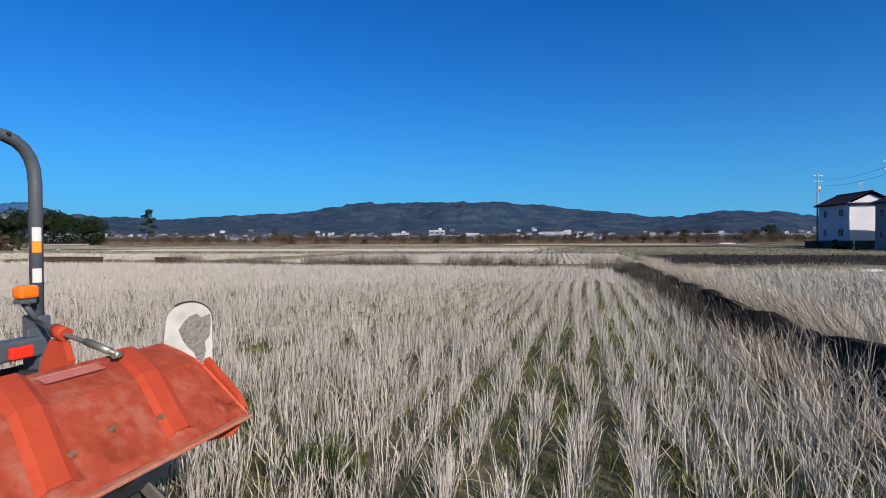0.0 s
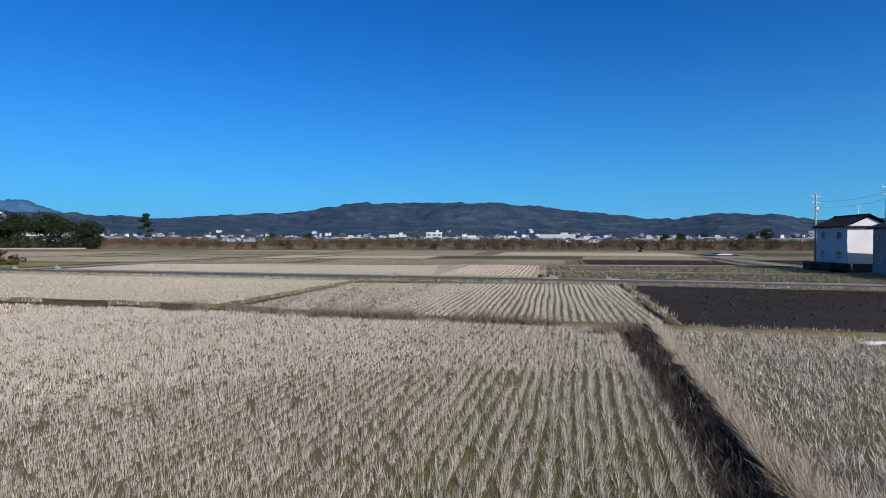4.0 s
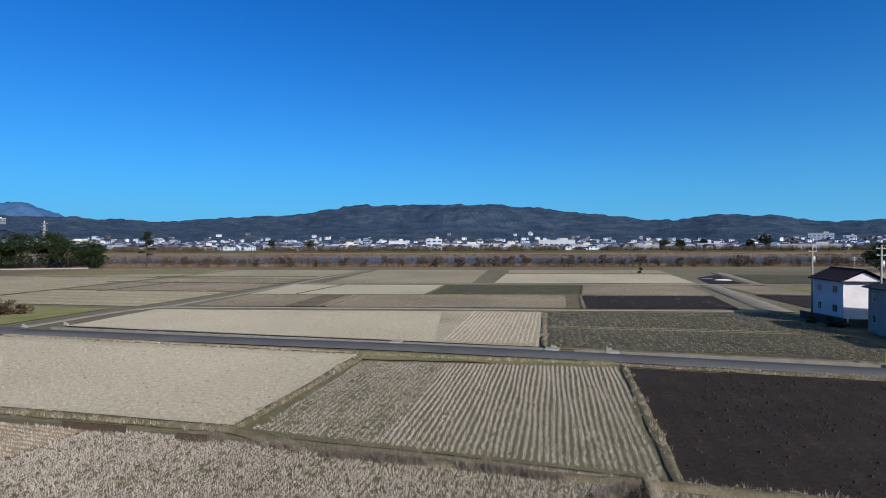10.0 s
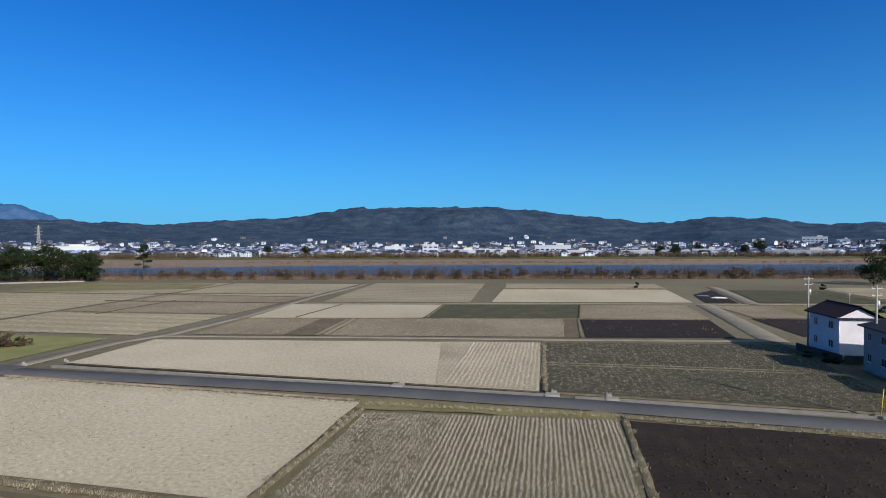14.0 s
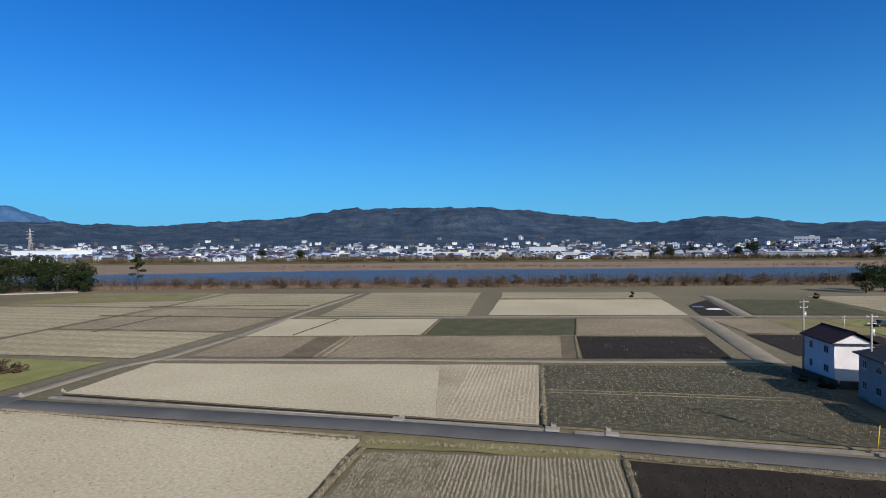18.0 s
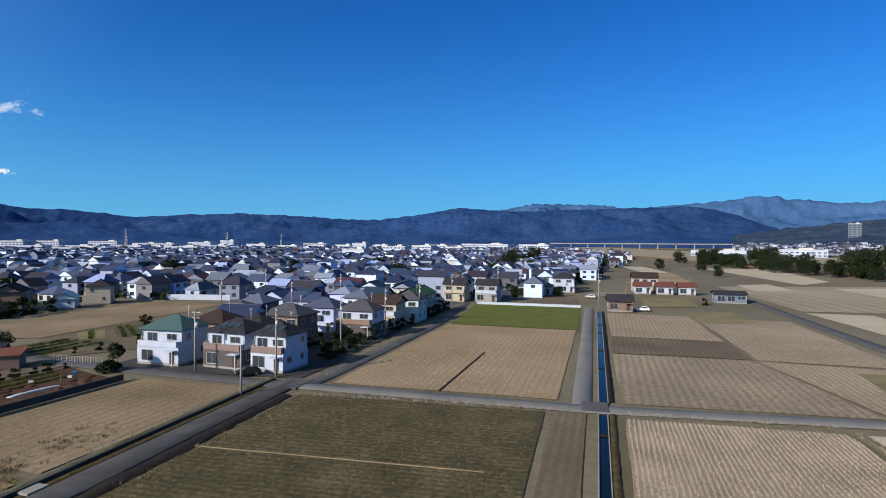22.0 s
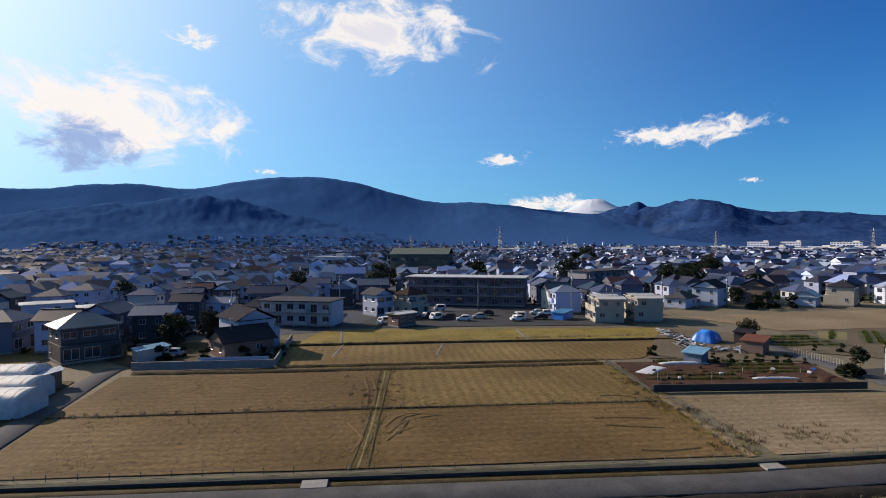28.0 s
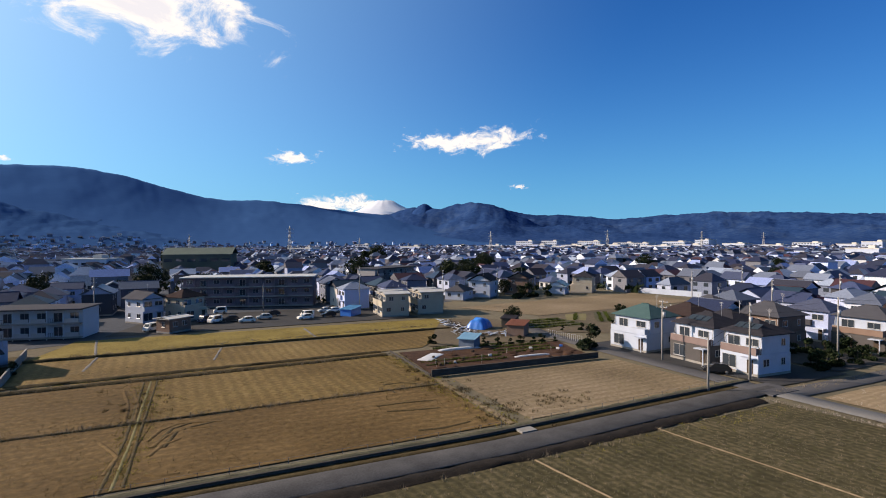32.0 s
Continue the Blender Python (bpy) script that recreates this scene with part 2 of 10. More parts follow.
FARLEVEE = noisy("levee_turf", [(0.0403, 0.0445, 0.0211), (0.0723, 0.0687, 0.0379), (0.104, 0.093, 0.0548)], coarse=0.03, fine=0.4, bump=0.4)


def bed(y):
    """Height of the land across the river's course."""
    steps = ((-9999, 0), (256, 0), (265, 0.9), (271, 0.7), (283, -2.6), (420, -2.6), (432, -1.3), (475, -0.6), (520, 0.0), (530, 2.2), (538, 2.2), (548, 0.0), (9999, 0))
    for (a, za), (b, zb) in zip(steps, steps[1:]):
        if a <= y <= b:
            return za + (zb - za) * (y - a) / (b - a)
    return 0.0


def build_ground():
    xs = [-4900, -3000, -2000, -1400, -1000] + list(range(-800, 801, 50)) + [1000, 1400, 2000, 3000, 4900]
    ys = [-4900, -3000, -2000, -1400, -1000, -700, -500, -350, -250, -150, -60, 0, 60, 120, 180, 230, 256, 265, 271, 277, 283, 320, 370, 420, 426, 432, 450, 475, 495, 520, 530, 538, 548, 600, 700, 900, 1300, 2000, 3000, 4900]
    verts = [(x, y, bed(y) - 0.10 + (0.25 * noise.noise((x * 0.03, y * 0.1, 0)) if 256 < y < 520 else 0)) for y in ys for x in xs]
    n = len(xs)
    faces, mats = [], []
    for j in range(len(ys) - 1):
        for i in range(n - 1):
            faces.append((j * n + i, j * n + i + 1, (j + 1) * n + i + 1, (j + 1) * n + i))
            y = (ys[j] + ys[j + 1]) / 2
            mats.append(2 if 254 < y < 280 else 1 if 280 < y < 518 else 3 if 518 < y < 550 else 0)
    return tagged(new("ground", mesh_of("ground", verts, faces, [SOIL, SAND, BANKS, FARLEVEE], mats)), "dry winter farmland with bare soil and sandy river banks", "ground", kind="structure")


build_ground()

WATER, wnt, wnodes, wlinks, wb = node_mat("river_water")
wb.inputs["Base Color"].default_value = (0.048, 0.058, 0.08, 1)
wb.inputs["Specular IOR Level"].default_value = 0.12
wb.inputs["Roughness"].default_value = 0.35
wco, wnz, wbp = wnodes.new("ShaderNodeTexCoord"), wnodes.new("ShaderNodeTexNoise"), wnodes.new("ShaderNodeBump")
wnz.inputs["Scale"].default_value, wnz.inputs["Detail"].default_value = 0.35, 6
wbp.inputs["Strength"].default_value, wbp.inputs["Distance"].default_value = 0.5, 0.3
wlinks.new(wco.outputs["Object"], wnz.inputs["Vector"])
wlinks.new(wnz.outputs["Fac"], wbp.inputs["Height"])
wlinks.new(wbp.outputs[0], wb.inputs["Normal"])
tagged(new("river", mesh_of("river", [(-520, 273, -1.6), (2500, 273, -1.6), (2500, 432, -1.6), (-520, 432, -1.6)], [(0, 1, 2, 3)], [WATER])), "wide shallow blue river between brown banks", "river", kind="structure")
SHOAL = [(-519 + 26 * k, 340 + 5.2 * k + 5 * noise.noise((k * 0.6, 1, 1))) for k in range(17)]
tagged(new("sand_bar", mesh_of("sand_bar", [(x, min(y, 431), -1.58) for x, y in SHOAL] + [(x, min(y + 4, 431.5), -1.15) for x, y in SHOAL] + [(x, 434, -1.0) for x, y in SHOAL], [(r * 17 + k, r * 17 + k + 1, r * 17 + 18 + k, r * 17 + 17 + k) for r in range(2) for k in range(16)], [SAND])), "pale brown sand bar in a shallow river", "sand", kind="structure")


FIELDS = []


def sheet(name, corners, z, material, label, category, kind="structure", cell=6.0, wobble=0.03):
    """A flat quadrilateral of ground, its edges a little uneven; corners in plan units."""
    FIELDS.append(corners)
    a, b, c, d = (pl(*p) for p in corners)
    nu = max(2, int(max((b - a).length, (c - d).length) / cell))
    nv = max(2, int(max((d - a).length, (c - b).length) / cell))
    nu, nv = min(nu, 40), min(nv, 40)
    verts = []
    for j in range(nv + 1):
        for i in range(nu + 1):
            u, v = i / nu, j / nv
            p = a.lerp(b, u).lerp(d.lerp(c, u), v)
            e = 1.0 if i in (0, nu) or j in (0, nv) else 0.0
            wob = 0.35 * wobble / 0.03 * e
            verts.append((p.x + wob * noise.noise((p.x * 0.4, p.y * 0.4, 1)), p.y + wob * noise.noise((p.x * 0.4, p.y * 0.4, 5)), z + wobble * noise.noise((p.x * 0.3, p.y * 0.3, 9))))
    faces = [(j * (nu + 1) + i, j * (nu + 1) + i + 1, (j + 1) * (nu + 1) + i + 1, (j + 1) * (nu + 1) + i) for j in range(nv) for i in range(nu)]
    return tagged(new(name, mesh_of(name, verts, faces, [material], smooth=True)), label, category, kind=kind)


STRAW = noisy("pale_straw", [(0.264, 0.236, 0.179), (0.361, 0.323, 0.254), (0.463, 0.424, 0.345)], coarse=0.045, fine=2.4, bump=0.8, mixfine=0.65)
MUD = noisy("stubble_mud", [(0.0666, 0.058, 0.0385), (0.105, 0.0905, 0.0598), (0.0897, 0.0952, 0.0428)], coarse=0.35, fine=5.0, bump=0.8)
MUD_GREEN = noisy("weedy_mud", [(0.0683, 0.0647, 0.0379), (0.113, 0.103, 0.0658), (0.169, 0.149, 0.105)], coarse=0.3, fine=4.0, bump=0.8)
TILLED = noisy("tilled_dark_soil", [(0.0146, 0.011, 0.00987), (0.0261, 0.0199, 0.0175), (0.0429, 0.0337, 0.0285)], coarse=0.3, fine=3.0, bump=1.0, mixfine=0.55, rows=(13, 1.7, 0.4, (0.0161, 0.0137, 0.0135)))
GREENISH = noisy("green_brown_field", [(0.036, 0.034, 0.027), (0.064, 0.058, 0.048), (0.135, 0.118, 0.105)], coarse=0.15, fine=1.2, bump=0.9, mixfine=0.7, rows=(-78, 1.6, 0.4, (0.0523, 0.0566, 0.0295)))
OLIVE = noisy("olive_field", [(0.16, 0.139, 0.1), (0.265, 0.233, 0.173), (0.383, 0.336, 0.262)], coarse=0.028, fine=1.1, bump=0.7, mixfine=0.55, rows=(-78, 5.5, 0.3, (0.104, 0.0954, 0.0591)))
PALEOLIVE = noisy("pale_olive_field", [(0.166, 0.149, 0.104), (0.289, 0.254, 0.185), (0.42, 0.366, 0.285)], coarse=0.024, fine=0.9, bump=0.7, mixfine=0.55, rows=(-78, 5.5, 0.3, (0.115, 0.112, 0.065)))
DARKGREEN = noisy("dark_green_field", [(0.0443, 0.046, 0.0278), (0.0683, 0.0672, 0.0405), (0.1, 0.0905, 0.0591)], coarse=0.2, fine=1.6, bump=0.6)
MOSS = noisy("mossy_dark_field", [(0.0313, 0.0272, 0.0139), (0.0717, 0.0618, 0.0312), (0.157, 0.128, 0.078)], coarse=0.22, fine=1.7, bump=0.9, mixfine=0.6, rows=(13, 0.9, 0.45, (0.0241, 0.0243, 0.0135)))
BROWNROW = noisy("brown_stubble", [(0.13, 0.107, 0.0804), (0.232, 0.192, 0.148), (0.344, 0.295, 0.227)], coarse=0.05, fine=1.4, bump=0.7, mixfine=0.55, rows=(-73, 1.2, 0.4, (0.0804, 0.0728, 0.0422)))
CANALROW = noisy("pale_brown_rows", [(0.158, 0.129, 0.0974), (0.275, 0.222, 0.167), (0.389, 0.326, 0.251)], coarse=0.05, fine=1.4, bump=0.7, mixfine=0.55, rows=(-73, 1.0, 0.4, (0.121, 0.0987, 0.0675)))
ROWSOIL = noisy("stubble_row_soil", [(0.14, 0.113, 0.0795), (0.223, 0.182, 0.132), (0.331, 0.274, 0.201)], coarse=0.2, fine=2.5, bump=0.7)
DARKBROWN = noisy("dark_turned_field", [(0.075, 0.060, 0.042), (0.12, 0.098, 0.07), (0.17, 0.14, 0.102)], coarse=0.1, fine=1.4, bump=0.7, rows=(-73, 1.0, 0.4, (0.07, 0.056, 0.04)))
CORNER = noisy("dull_tan_field", [(0.101, 0.0777, 0.0506), (0.202, 0.158, 0.106), (0.303, 0.241, 0.172)], coarse=0.06, fine=1.8, bump=0.6, mixfine=0.5, rows=(-72, 1.5, 0.3, (0.0965, 0.0687, 0.0337)))
TAN = noisy("tan_field", [(0.158, 0.116, 0.0743), (0.256, 0.196, 0.13), (0.337, 0.266, 0.186)], coarse=0.05, fine=1.8, bump=0.6, mixfine=0.5, rows=(-73, 1.1, 0.35, (0.161, 0.126, 0.0801)))
GOLD = noisy("golden_field", [(0.0678, 0.0445, 0.019), (0.154, 0.104, 0.0416), (0.247, 0.181, 0.0781)], coarse=0.06, fine=1.6, bump=0.8, mixfine=0.5, rows=(17, 1.6, 0.35, (0.0683, 0.0502, 0.0169)))
GOLDBROWN = noisy("golden_brown_field", [(0.0484, 0.0301, 0.0119), (0.114, 0.0727, 0.0297), (0.2, 0.134, 0.0617)], coarse=0.055, fine=1.6, bump=0.8, mixfine=0.5, rows=(-72, 1.6, 0.35, (0.0564, 0.038, 0.016)))
WHEAT = noisy("young_wheat", [(0.0604, 0.0768, 0.0185), (0.0884, 0.105, 0.0236), (0.113, 0.126, 0.0337)], coarse=0.2, fine=3.0, bump=0.4)
GRASS = noisy("short_grass", [(0.109, 0.113, 0.0486), (0.169, 0.172, 0.0717), (0.23, 0.225, 0.105)], coarse=0.2, fine=3.0, bump=0.6)
DULLGRASS = noisy("dull_winter_grass", [(0.11, 0.10, 0.052), (0.16, 0.145, 0.075), (0.21, 0.185, 0.105)], coarse=0.15, fine=2.5, bump=0.6)
YELLOWGRASS = noisy("yellow_winter_grass", [(0.102, 0.0801, 0.024), (0.181, 0.138, 0.0394), (0.239, 0.189, 0.0603)], coarse=0.2, fine=2.0, bump=0.6, mixfine=0.5)
ASPHALT = noisy("old_asphalt", [(0.0579, 0.0603, 0.07), (0.0818, 0.084, 0.0959), (0.109, 0.111, 0.121)], coarse=0.15, fine=9.0, bump=0.15, rough=0.95, spec=0.06)
DIRTYROAD = noisy("muddy_asphalt", [(0.038, 0.038, 0.041), (0.064, 0.065, 0.072), (0.098, 0.099, 0.106)], coarse=0.35, fine=6.0, bump=0.2, rough=0.95, spec=0.06)
GRAVEL = noisy("pale_gravel", [(0.137, 0.122, 0.105), (0.185, 0.166, 0.143), (0.225, 0.206, 0.181)], coarse=0.3, fine=5.0, bump=0.5)
CONCRETE = noisy("weathered_concrete", [(0.174, 0.171, 0.167), (0.239, 0.233, 0.229), (0.29, 0.284, 0.281)], coarse=0.6, fine=9.0, bump=0.2, rough=0.8)
GREYLANE = noisy("worn_concrete_lane", [(0.106, 0.108, 0.117), (0.144, 0.146, 0.153), (0.178, 0.177, 0.181)], coarse=0.2, fine=6.0, bump=0.3)
LEVEE = noisy("levee_grass", [(0.0644, 0.0607, 0.0354), (0.117, 0.101, 0.07), (0.173, 0.149, 0.109)], coarse=0.8, fine=5.0, bump=0.9)
SOUTHLEVEE = noisy("dark_grassy_levee", [(0.0282, 0.021, 0.0101), (0.0564, 0.042, 0.0203), (0.104, 0.0809, 0.0422)], coarse=0.8, fine=4.0, bump=0.9)
VERGE = noisy("dry_verge", [(0.0631, 0.0583, 0.0394), (0.105, 0.099, 0.0685), (0.142, 0.136, 0.0998)], coarse=0.5, fine=5.0, bump=0.8)
DARKEARTH = noisy("dark_earth", [(0.00965, 0.00809, 0.00759), (0.0176, 0.0145, 0.0127), (0.0322, 0.0259, 0.0211)], coarse=1.0, fine=6.0, bump=0.9)

# fields: corners in plan units (near-left, near-right, far-right, far-left)
sheet("start_field", [(-63.5, 17.8), (0.9, -1.6), (7.3, 25.2), (-58.0, 40.2)], 0.0, MUD, "harvested rice field with tall pale stubble and green weeds", "field", wobble=0.04)
sheet("canal_side_stubble", [(-62.8, 18.6), (-30.2, 8.6), (-22.2, 31.2), (-57.8, 39.6)], 0.055, ROWSOIL, "harvested stubble of a rice field towards the canal", "field", wobble=0.02)
sheet("striped_field", [(-13.0, 31.0), (9.6, 24.6), (14.4, 47.6), (-8.9, 50.2)], 0.0, MUD_GREEN, "harvested rice field with pale straw rows over weeds", "field")
sheet("dark_tilled_field", [(10.2, 24.0), (45.0, 15.5), (49.5, 38.5), (15.0, 47.2)], 0.0, TILLED, "freshly tilled dark brown field", "field", wobble=0.08)
sheet("east_stubble_field", [(2.6, -1.8), (40.0, -12.0), (44.6, 14.2), (8.4, 24.2)], 0.02, MUD, "rice stubble field with dry bent straw and bare patches", "field")
sheet("pale_field", [(-57.6, 41.6), (-13.8, 32.2), (-9.6, 53.0), (-53.6, 63.8)], 0.0, STRAW, "even pale straw-coloured stubble field", "field")
sheet("long_pale_field", [(-51.0, 71.2), (8.8, 56.9), (13.9, 84.8), (-48.4, 88.6)], 0.0, STRAW, "long pale straw-coloured stubble field beside the road", "field")
sheet("long_field_rows", [(-2.2, 60.0), (8.6, 57.2), (13.5, 84.4), (-1.6, 85.4)], 0.035, noisy("straw_row_soil", [(0.185, 0.157, 0.119), (0.317, 0.278, 0.218), (0.438, 0.396, 0.321)], coarse=0.1, fine=2.4, bump=0.8, mixfine=0.6, rows=(10.8, 0.62, 0.25, (0.176, 0.145, 0.105))), "pale straw rows over brown soil in a stubble field", "field", wobble=0.02)
sheet("green_stubble_field", [(9.7, 56.6), (43.0, 48.6), (50.6, 82.6), (14.6, 84.6)], 0.0, GREENISH, "greenish brown stubble field with weeds", "field")
sheet("brown_field_a", [(-44.8, 93.6), (-22.6, 92.0), (-20.4, 112.0), (-41.6, 112.6)], 0.0, BROWNROW, "brown grassy stubble field", "field")
sheet("brown_field_b", [(-21.0, 91.8), (21.6, 89.6), (25.8, 110.0), (-18.8, 111.8)], 0.0, BROWNROW, "brown grassy stubble field", "field")
sheet("dark_field_b", [(22.2, 89.4), (46.5, 88.2), (52.0, 108.6), (26.4, 110.0)], 0.0, TILLED, "tilled dark brown field", "field")
sheet("brown_field_c", [(26.8, 111.0), (52.6, 109.6), (58.2, 133.6), (33.0, 134.6)], 0.0, BROWNROW, "brown grassy field beside a concrete lane", "field")
sheet("pale_field_b", [(-42.0, 113.6), (-5.6, 113.0), (-1.6, 136.4), (-39.4, 138.4)], 0.0, STRAW, "pale straw stubble field", "field")
sheet("green_field_b", [(-4.6, 113.0), (26.2, 111.4), (32.2, 134.6), (-0.8, 136.4)], 0.0, DARKGREEN, "dark green field of low growth", "field")
sheet("green_field_c", [(-33.0, 143.6), (5.6, 141.4), (14.4, 204.0), (-26.4, 207.0)], 0.0, OLIVE, "dull green grassy field", "field")
sheet("pale_field_c", [(11.4, 142.4), (62.6, 139.6), (70.8, 176.4), (18.6, 179.8)], 0.0, STRAW, "pale straw stubble field near the river", "field")
sheet("green_field_d", [(19.4, 182.0), (72.0, 178.6), (76.0, 200.0), (22.4, 204.0)], 0.0, OLIVE, "dull green grassy field", "field")
sheet("brown_field_d", [(62.6, 112.0), (86.0, 108.0), (92.0, 130.0), (64.6, 132.6)], 0.0, BROWNROW, "brown grassy field", "field")
sheet("dark_field_c", [(58.4, 90.0), (80.0, 86.0), (86.0, 107.0), (61.4, 110.6)], 0.0, TILLED, "tilled dark brown field beside a house", "field")
sheet("dark_green_field", [(79.4, 139.4), (112.0, 136.6), (118.0, 170.0), (90.4, 175.6)], 0.0, DARKGREEN, "dark green field of low growth", "field")
sheet("olive_field_e", [(88.0, 108.0), (140.0, 100.0), (146.0, 126.0), (94.0, 131.0)], 0.0, GRASS, "yellow-green grass field", "field")
sheet("olive_field_f", [(116.0, 138.0), (200.0, 130.0), (206.0, 180.0), (122.0, 182.0)], 0.0, OLIVE, "dull olive grass field", "field")
sheet("grass_patch", [(-96.0, 82.4), (-60.6, 72.4), (-56.6, 89.6), (-94.6, 97.6)], 0.0, GRASS, "patch of yellow-green grass with a shrub mound", "grass")
sheet("west_green_field_a", [(-93.0, 99.4), (-54.0, 92.6), (-48.0, 118.0), (-90.0, 124.0)], 0.0, PALEOLIVE, "dull green stubble field", "field")
sheet("west_green_field_b", [(-89.5, 126.0), (-47.5, 120.0), (-40.5, 155.0), (-84.0, 164.0)], 0.0, BROWNROW, "brown-green stubble field", "field")
sheet("west_green_field_c", [(-84.0, 166.0), (-40.0, 157.0), (-32.0, 203.0), (-80.0, 208.0)], 0.0, PALEOLIVE, "dull green field by the river", "field")
sheet("west_green_field_d", [(-148.0, 116.0), (-95.0, 100.6), (-86.0, 164.0), (-140.0, 172.0)], 0.0, PALEOLIVE, "wide dull green field", "field")
sheet("west_green_field_e", [(-138.0, 174.0), (-86.0, 166.0), (-82.0, 208.0), (-134.0, 212.0)], 0.0, OLIVE, "dull grass field near the trees", "field")
sheet("west_pale_strip", [(-152.6, 98.6), (-98.2, 88.4), (-96.4, 98.0), (-147.6, 113.6)], 0.01, STRAW, "narrow pale straw stubble field", "field")
sheet("west_field_f", [(-240.0, 118.0), (-156.0, 100.0), (-144.0, 172.0), (-240.0, 200.0)], 0.0, OLIVE, "wide dull olive field", "field")
sheet("west_pale_far", [(-392.0, 186.0), (-248.0, 161.0), (-268.0, 188.0), (-389.0, 231.0)], 0.02, STRAW, "far pale straw stubble field", "field")
sheet("west_tan_far", [(-247.0, 131.0), (-219.0, 123.0), (-218.0, 139.5), (-252.0, 148.0)], 0.03, STRAW, "far pale straw stubble field", "field")
sheet("west_pale_near_trees", [(-228.0, 161.0), (-175.5, 151.5), (-179.0, 170.0), (-232.0, 190.0)], 0.03, STRAW, "pale straw stubble field before trees", "field")
sheet("allotment", [(-173.8, 24.3), (-167.4, 40.6), (-190.6, 45.4), (-197.6, 34.4)], 0.02, DARKBROWN, "brown dug allotment behind a green field", "soil")
sheet("gravel_yard", [(-197.6, 51.0), (-193.4, 64.6), (-211.8, 68.8), (-213.0, 59.0)], 0.02, GRAVEL, "pale gravel yard between houses", "ground")
sheet("west_tan_field", [(-257.0, 84.6), (-250.8, 114.0), (-324.0, 137.0), (-339.6, 124.6)], 0.03, TAN, "tan stubble field beyond red-roofed cottages", "field")
sheet("west_tan_field", [(-345.0, 124.8), (-330.0, 138.0), (-414.0, 152.4), (-429.0, 138.0)], 0.03, STRAW, "far pale stubble field", "field")
sheet("cottage_field", [(-165.8, 59.4), (-164.2, 75.2), (-192.4, 83.2), (-192.4, 67.6)], 0.03, DULLGRASS, "pale green stubble field before cottages", "field")
sheet("grass_corner", [(-83.6, 60.2), (-62.2, 52.4), (-60.2, 64.6), (-82.0, 70.6)], 0.035, DULLGRASS, "dull grass corner at a crossroads", "grass")
sheet("grass_strip", [(-152.8, 66.0), (-132.4, 61.6), (-134.0, 75.0), (-154.0, 78.6)], 0.035, DULLGRASS, "strip of dull green grass beside a lane", "grass")
sheet("canal_field_a", [(-98.0, 28.2), (-68.6, 20.2), (-62.6, 47.8), (-92.6, 49.6)], 0.0, BROWNROW, "brown harvested field beside a canal", "field")
sheet("canal_field_b", [(-92.4, 50.2), (-62.4, 48.6), (-59.4, 63.4), (-84.4, 70.0)], 0.0, CANALROW, "brown grassy corner of a field by a crossroads", "field")
sheet("canal_field_c", [(-115.0, 33.4), (-98.6, 28.6), (-93.0, 50.0), (-109.0, 53.6)], 0.02, DARKBROWN, "narrow dark brown field strip", "field")
sheet("canal_field_d", [(-152.0, 43.8), (-115.6, 33.8), (-109.6, 53.8), (-145.0, 63.0)], 0.0, CANALROW, "olive field with pale strips", "field")
sheet("canal_field_e", [(-143.0, 63.6), (-93.0, 50.8), (-86.0, 70.6), (-136.0, 83.6)], 0.0, CANALROW, "pale brown stubble field along the lane", "field")
sheet("tan_field", [(-78.4, -16.6), (-70.2, 12.6), (-122.6, 28.2), (-131.6, 0.4)], 0.0, TAN, "bare tan stubble field beside houses", "field")
sheet("green_wheat_field", [(-132.0, 0.8), (-123.0, 28.6), (-163.0, 39.6), (-172.0, 9.6)], 0.03, WHEAT, "bright green field of young winter wheat", "field")
sheet("mossy_field", [(-72.6, -19.6), (-65.4, 10.2), (-1.0, -7.6), (-8.0, -39.0)], 0.0, MOSS, "mossy dark stubble field between road and canal", "field")
sheet("bare_strip", [(-65.2, 11.0), (-64.6, 14.6), (-0.6, -3.4), (-1.2, -7.0)], 0.02, DARKBROWN, "strip of bare brown soil beside a canal", "field")
sheet("south_field_a", [(-13.6, -47.2), (-45.6, -36.6), (-51.6, -52.0), (-21.0, -61.6)], 0.0, GOLDBROWN, "golden brown stubble field", "field")
sheet("south_field_b", [(16.4, -57.2), (-13.6, -47.2), (-21.0, -61.6), (13.6, -72.6)], 0.0, GOLDBROWN, "golden brown stubble field", "field")
sheet("south_field_c", [(-21.4, -62.4), (-51.8, -52.4), (-57.8, -70.0), (-26.0, -79.8)], 0.0, GOLD, "golden grassy stubble field", "field")
sheet("south_field_d", [(13.4, -73.2), (-21.4, -62.4), (-26.0, -79.8), (9.4, -90.6)], 0.0, GOLDBROWN, "golden brown stubble field", "field")
sheet("south_field_e", [(-9.0, -88.6), (-66.0, -71.4), (-84.4, -81.6), (-15.6, -103.8)], 0.0, GOLD, "narrow golden stubble field", "field")
sheet("south_field_f", [(-15.6, -105.6), (-83.4, -84.0), (-92.0, -94.4), (-25.0, -120.4)], 0.0, YELLOWGRASS, "narrow yellow-green field before a car park", "field")
sheet("corner_field", [(-48.6, -35.6), (-75.4, -26.8), (-80.6, -43.6), (-54.6, -53.2)], 0.0, CORNER, "tan stubble field inside a road bend", "field")
sheet("back_field", [(-110.0, -106.0), (-112.0, -81.0), (-168.0, -66.8), (-181.0, -92.0)], 0.0, CORNER, "tan stubble field among houses", "field")
